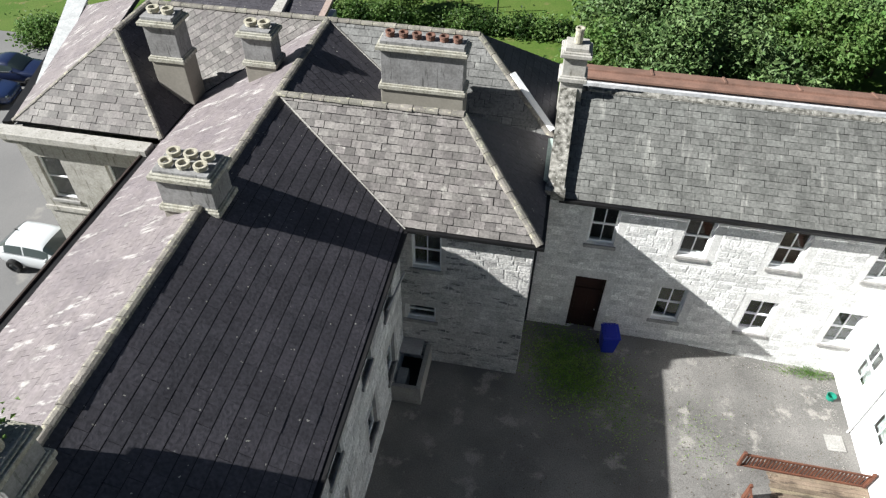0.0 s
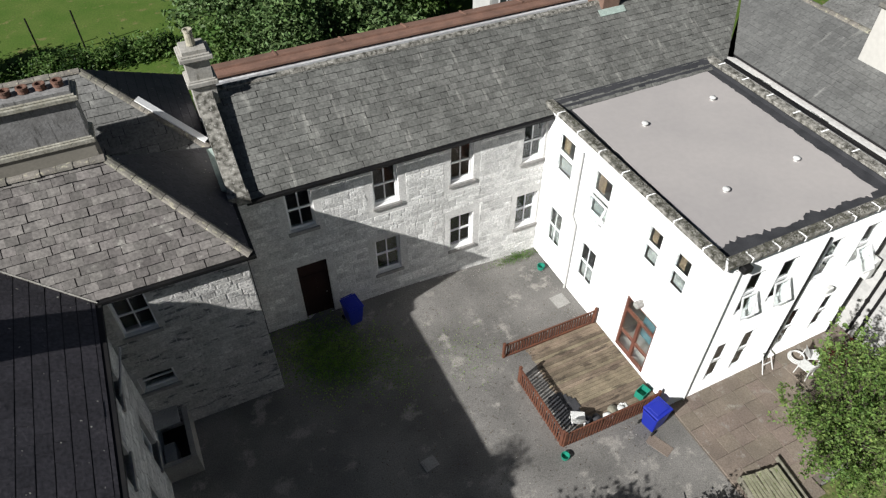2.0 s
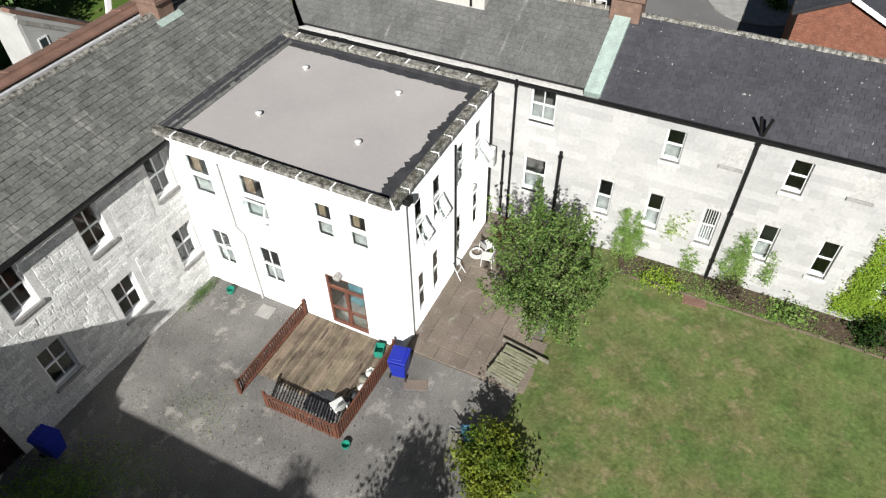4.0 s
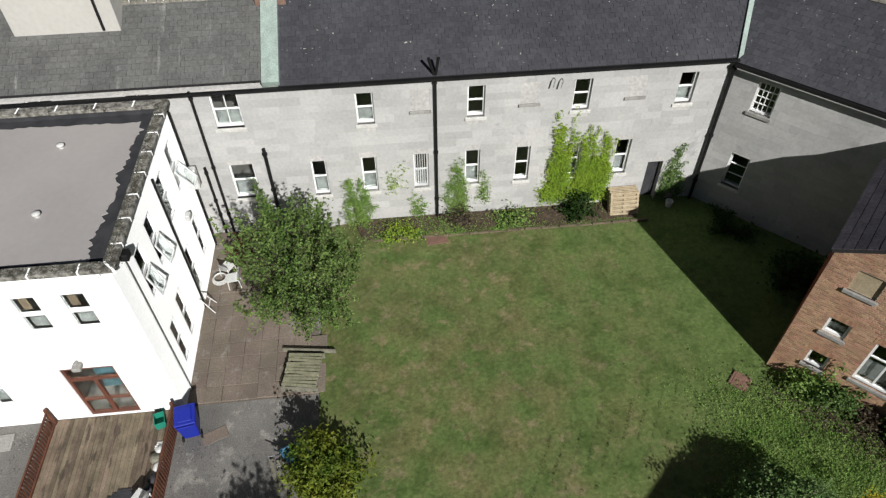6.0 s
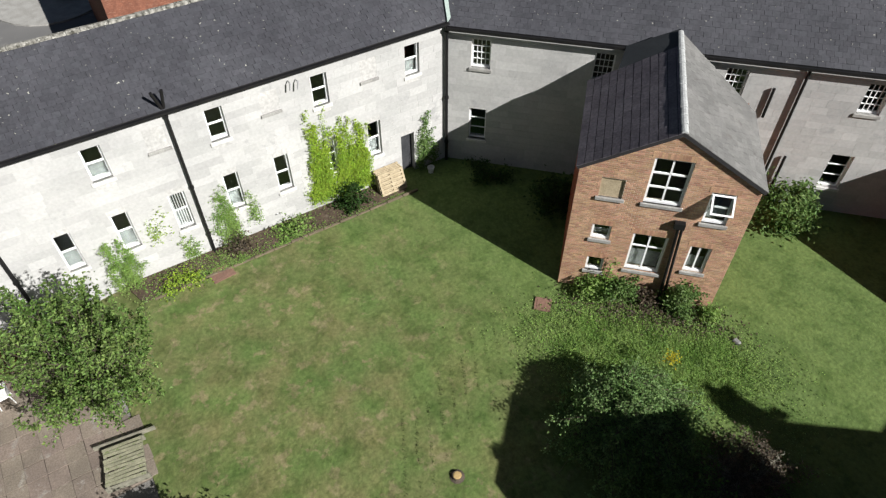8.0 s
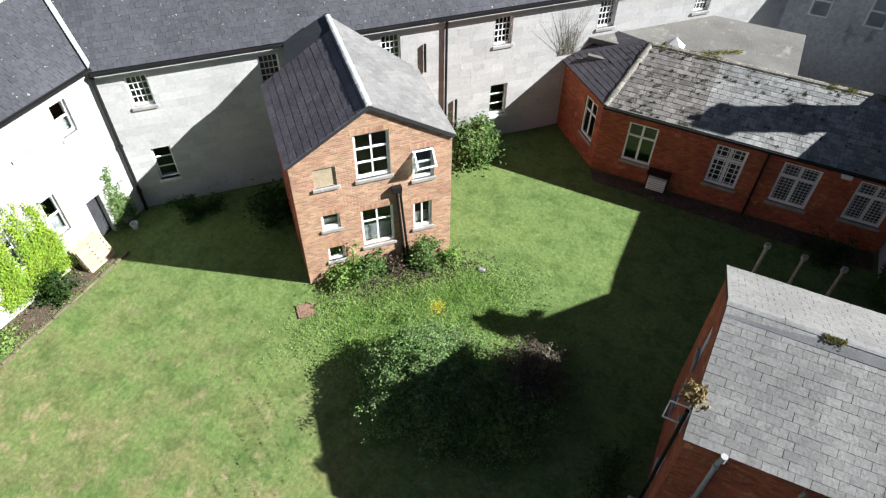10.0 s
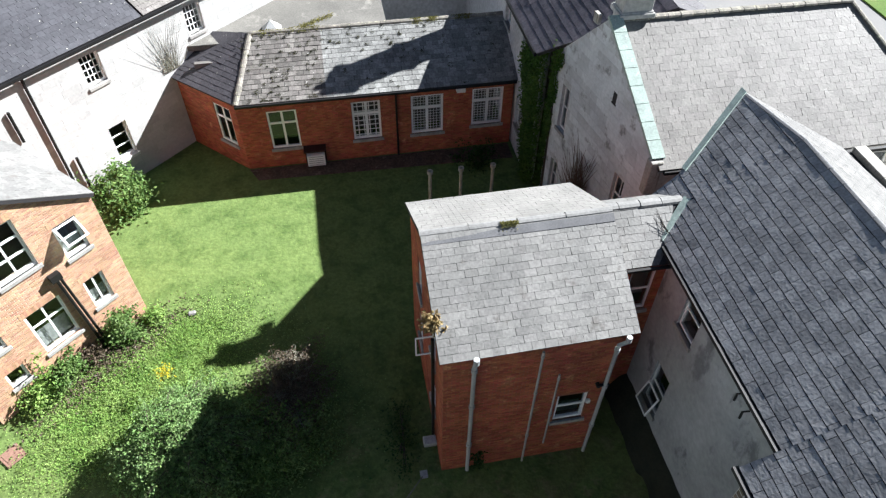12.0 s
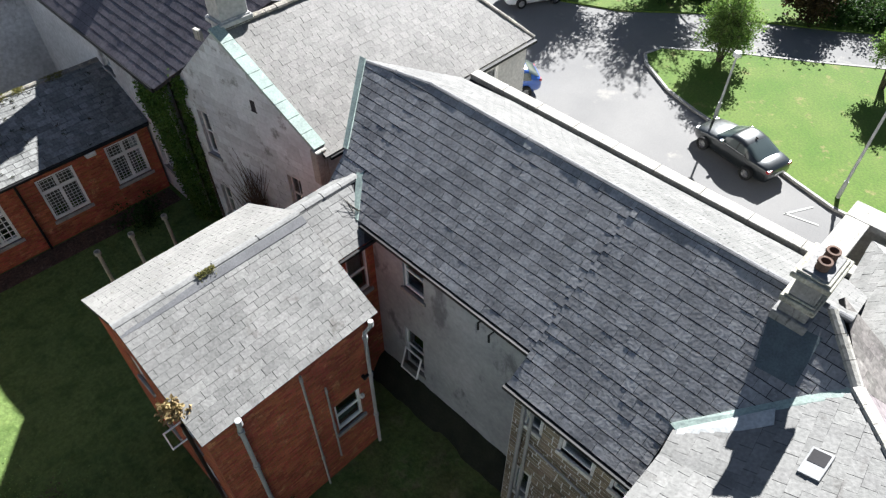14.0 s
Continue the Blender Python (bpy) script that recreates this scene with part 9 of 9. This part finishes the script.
for i, (x, y, s) in enumerate(((-37, -21, 1.6), (-39, -18.5, 1.4), (-45, -14, 1.8), (-46, -9, 1.8), (-34, -27, 1.6))):
    bush("verge_shrub", (x, y, 0.08), (s, s * 1.1, s * 0.8), 1400, 0.2, LEAF_DARK, "dense dark green shrub on the verge", 84 + i, clump=0.35)
# tall trees west of the drive, whose shade falls on it
for i, (x, y) in enumerate(((-37.5, -26.5), (-41.0, -21.5))):
    shoot_bush("tall_tree", (x, y, 0.05), 10.0, 3.6, 3.6, 170, 45, 0.17, LEAF_WOOD, "tall green tree beyond the drive", "tree", 95 + i, low=0.38, spread=0.2, stem_r=0.22, start=(0.3, 0.5))

# ---- trees and buildings to the north and east ----
wood = ((5.6, 32.5, 2.2, 2.2), (8.6, 30.0, 2.6, 4.4), (12.5, 31.5, 3.4, 3.2), (17.0, 34.5, 3.4, 4.4), (10.5, 36.5, 3.6, 4.6), (6.6, 37.0, 2.6, 3.4), (15.0, 40.5, 3.6, 4.6), (21.5, 37.5, 3.4, 4.5), (27.0, 40.0, 3.6, 4.6), (33.0, 36.0, 3.6, 4.8))
for i, (x, y, s, h) in enumerate(wood):
    tree("woodland_tree", (x, y, 0), 1.4, (s, s, h * 0.62), 46, 210, 0.27, LEAF_WOOD if i % 3 else LEAF_SHRUB, "broad dense green woodland tree", seed=100 + i, trunk_r=0.2, clump=0.52, group="wood behind the range")
hedge_r = random.Random(77)
hedge = [(3.0, 29.0, 1.1), (6.5, 27.4, 1.2), (9.5, 26.4, 1.2), (12.8, 25.8, 1.0)]
hedge += [(-13.2 + 1.35 * k, 38.9 + hedge_r.uniform(-0.25, 0.25), hedge_r.uniform(0.65, 0.95) if k not in (5, 6) else 0.45) for k in range(13)]
for i, (x, y, s) in enumerate(hedge):
    bush("hedge_shrub", (x, y, 0), (s * 1.4, s, s * 0.9), 1300, 0.2, LEAF_SHRUB if i % 2 else LEAF_DARK, "leafy green hedge shrub at the field edge", 120 + i, clump=0.35)
bush("corner_bush", (-29.3, 31.0, 0), (1.6, 1.4, 1.5), 2200, 0.2, LEAF_SHRUB, "rounded green bush by the parked cars", 131, clump=0.35)
tree("field_tree", (-8.1, 39.8, 0), 1.0, (1.5, 1.4, 1.5), 60, 90, 0.2, LEAF_SHRUB, "small tree at the field hedge", seed=132, clump=0.4)
post_f = thing("field_posts", (-3, 42, 0), "thin dark posts along the field path", "posts")
for x in (-4.2, -1.7):
    part("post", tubes(((x, 41.5, 0), (x, 41.5, 2.4), 0.05)), IRON, post_f)
shed = thing("white_outbuilding", (20, 28, 0), "white rendered outbuilding with a brown roof", "outbuilding")
DULLW = mat("dull_white_render", (0.52, 0.515, 0.495), (0.44, 0.435, 0.42), scale=0.8, fine=10, rough=0.9, bump=0.15, fscale=0.05)
fsh = Face(18.5, 26.0, 1, 0, 5.6)
wall(shed, fsh, 0, 3.4, (), DULLW, top=[(5.6, 3.45), (0, 7.04)], label="white rendered gable")
part("roof", slab([(18.3, 26.3, 7.24), (24.3, 26.3, 3.4), (24.3, 28.2, 3.4), (18.3, 28.2, 7.24)], 0.14), mat("brown_far_slate", (0.22, 0.185, 0.168), (0.165, 0.14, 0.13), scale=1.5, fine=8, rough=0.7), shed, "grey slated roof slope")
part("verge", slab([(18.3, 25.9, 7.29), (24.3, 25.9, 3.45), (24.3, 26.4, 3.45), (18.3, 26.4, 7.29)], 0.16), RUST, shed, "reddish-brown verge")
part("rake_moulding", slab([(18.4, 25.88, 6.79), (24.2, 25.88, 3.1), (24.2, 25.99, 3.1), (18.4, 25.99, 6.79)], 0.18), CUT, shed)
win = part("window", boxes((0.40, 0.46, -0.03, 0.02, 4.3, 5.6), (0.84, 0.90, -0.03, 0.02, 4.3, 5.6), (0.46, 0.84, -0.03, 0.02, 4.3, 4.36), (0.46, 0.84, -0.03, 0.02, 5.54, 5.6), (0.46, 0.84, -0.025, 0.02, 4.93, 4.98)), UPVC, shed, m=fsh.m)
part("pane", boxes((0.46, 0.84, -0.012, -0.006, 4.36, 5.54)), CARGLASS, win, m=fsh.m)
part("side_wall", boxes((18.5, 18.8, 26.25, 28.1, 0, 6.8)), DULLW, shed)
part("rear_wall", boxes((18.8, 24.0, 27.9, 28.1, 0, 3.4)), DULLW, shed)
part("white_barge", slab([(20.05, 22.4, 6.55), (20.3, 22.4, 6.5), (20.8, 22.4, 7.9), (20.55, 22.4, 7.95)], 0.1), WHITE, red, "slanting white painted board")
eb = thing("east_brick_shed", (40, -6, 0), "red brick building with slate roof beyond", "building")
bm = bmesh.new()
prof = ((-4.4, 0), (-4.4, 5.35), (-6.4, 6.3), (-9.0, 5.08), (-9.0, 0))
near_v, far_v = [bm.verts.new((36.6, y, z)) for y, z in prof], [bm.verts.new((46.0, y, z)) for y, z in prof]
bm.faces.new(near_v[::-1])
bm.faces.new(far_v)
for k in range(5):
    bm.faces.new((near_v[k], near_v[(k + 1) % 5], far_v[(k + 1) % 5], far_v[k]))
part("wall", bm, mat("far_red_brick", (0.24, 0.098, 0.062), (0.175, 0.072, 0.047), scale=3.2, fine=24, rough=0.9, third=(0.31, 0.16, 0.11), cut=0.56, fscale=0.3, stretch=(0.5, 0.5, 5.0)), eb)
slope(eb, [(36.4, -9.3, 5.0), (46.2, -9.3, 5.0), (46.2, -6.4, 6.4), (36.4, -6.4, 6.4)], SLATE_E)
slope(eb, [(46.2, -4.1, 5.27), (36.4, -4.1, 5.27), (36.4, -6.4, 6.4), (46.2, -6.4, 6.4)], SLATE_E)
part("bargeboard", slab([(36.36, -9.32, 5.06), (36.44, -9.32, 5.06), (36.44, -6.4, 6.46), (36.36, -6.4, 6.46)], 0.2), WHITE, eb, "white painted bargeboard")
part("downpipe", tubes(((36.5, -9.08, 5.0), (36.5, -9.08, 0), 0.05)), IRON, eb)
sheet("pavement_ring", [(50.2 + 4.2 * math.cos(a / 12 * math.pi), -2.6 + 3.6 * math.sin(a / 12 * math.pi)) for a in range(24)], 0.1, CONC, "pale kerbed paved ring at the road", "pavement", 0.12)
bush("ring_shrub", (50.0, -3.7, 0.1), (1.8, 1.4, 0.8), 900, 0.2, LEAF_SHRUB, "green shrub inside the paved ring", 141)
rear = thing("rear_slate_roof", (34, 8, 0), "grey slated rear roofs behind the wing", "building")
slope(rear, [(30.2, 17, 5.8), (30.2, 3.2, 5.8), (33.6, 3.2, 7.4), (33.6, 17, 7.4)], SLATE_C)
part("wall", boxes((30.3, 36, 3.4, 17, 0, 5.7)), RENDER, rear)
chimney(rear, 30.6, 3.4, 5.6, 8.6, 0.9, 0.9, 0, CUT, TERRA)

# ---- small litter of the courtyard ----
def crumpled(name, at, sx, sy, hgt, material, label, category, seed):
    """A crumpled sheet with an uneven outline."""
    bm = bmesh.new()
    n = 15
    g = {}
    for i in range(n):
        for j in range(n):
            u, v = i / (n - 1) - 0.5, j / (n - 1) - 0.5
            if math.hypot(u, v) < 0.4 + 0.14 * noise.noise((u * 5, v * 5, seed)):
                g[i, j] = bm.verts.new((u * sx, v * sy, 0.015 + hgt * abs(noise.noise((u * 6, v * 6, seed + 3)))))
    for i in range(n - 1):
        for j in range(n - 1):
            q = [(i, j), (i + 1, j), (i + 1, j + 1), (i, j + 1)]
            if all(k in g for k in q):
                bm.faces.new([g[k] for k in q])
    return solo(name, bm, material, label, category, at)


# black sheet put where the deck corner lies dark, partly in fence shadow
crumpled("black_sheet", (11.35, 6.75, DZ + 0.02), 1.5, 1.9, 0.07, FELT, "crumpled black sheet standing for the dark shadowed deck corner", "sheet", 5)
crumpled("white_rag", (13.2, 6.0, DZ + 0.02), 0.5, 0.4, 0.15, WHITEP, "crumpled white rag beside the fence", "rag", 9)
solo("green_tub", turned([(0, 0), (0.12, 0), (0.15, 0.16), (0.13, 0.16), (0.1, 0.03), (0, 0.03)], 12), GREENP, "small green plastic tub on the tarmac", "tub", (10.3, 5.2, dip(10.3)))
solo("green_tub", turned([(0, 0), (0.14, 0), (0.17, 0.2), (0.15, 0.2), (0.12, 0.03), (0, 0.03)], 12), GREENP, "green plastic tub at the white wall", "tub", (14.2, 13.1, dip(14.2)))
clothes = thing("clothes_airer", (18.9, 4.9, -0.25), "broken white clothes airer against the wall", "airer")
for k, (p, q) in enumerate((((18.6, 4.9, -0.22), (18.75, 5.35, 0.5)), ((19.1, 4.9, -0.22), (19.1, 5.35, 0.5)), ((18.7, 5.1, 0.12), (19.1, 5.1, 0.12)), ((18.5, 4.75, -0.2), (19.2, 4.7, -0.2)))):
    part("rail", tubes((p, q, 0.022), seg=6), WHITEP, clothes)

boards = thing("timber_boards", (11.3, 1.95, -0.25), "loose grey weathered boards lying by the shrub", "boards")
for k in range(4):
    part("board", boxes((-0.95, 0.95, -0.06, 0.06, 0, 0.035), bevel=0.005), OLDWOOD, boards, m=Matrix.Translation((11.3 + 0.06 * k, 1.72 + 0.14 * k, -0.25 + 0.02 * (k % 2))) @ Matrix.Rotation(0.05 + 0.06 * k, 4, 'Z'))
bush("chimney_weed", (-6.1, 1.25, 10.3), (0.45, 0.45, 0.5), 420, 0.12, LEAF_SHRUB, "leafy weed growing out of the chimney pots", 151, clump=0.14, category="weed")
tree("courtyard_tree", (4.0, 0.7, 0.0), 2.6, (1.3, 1.2, 1.7), 70, 60, 0.16, LEAF_SHRUB, "slender leafy tree shading the courtyard edge", seed=152, trunk_r=0.1, clump=0.28)

# ---- roof and wall pieces ----
for job in LATER:
    if job[0] == "slate":
        make_slates(*job[1:])
    else:
        make_courses(*job[1:])
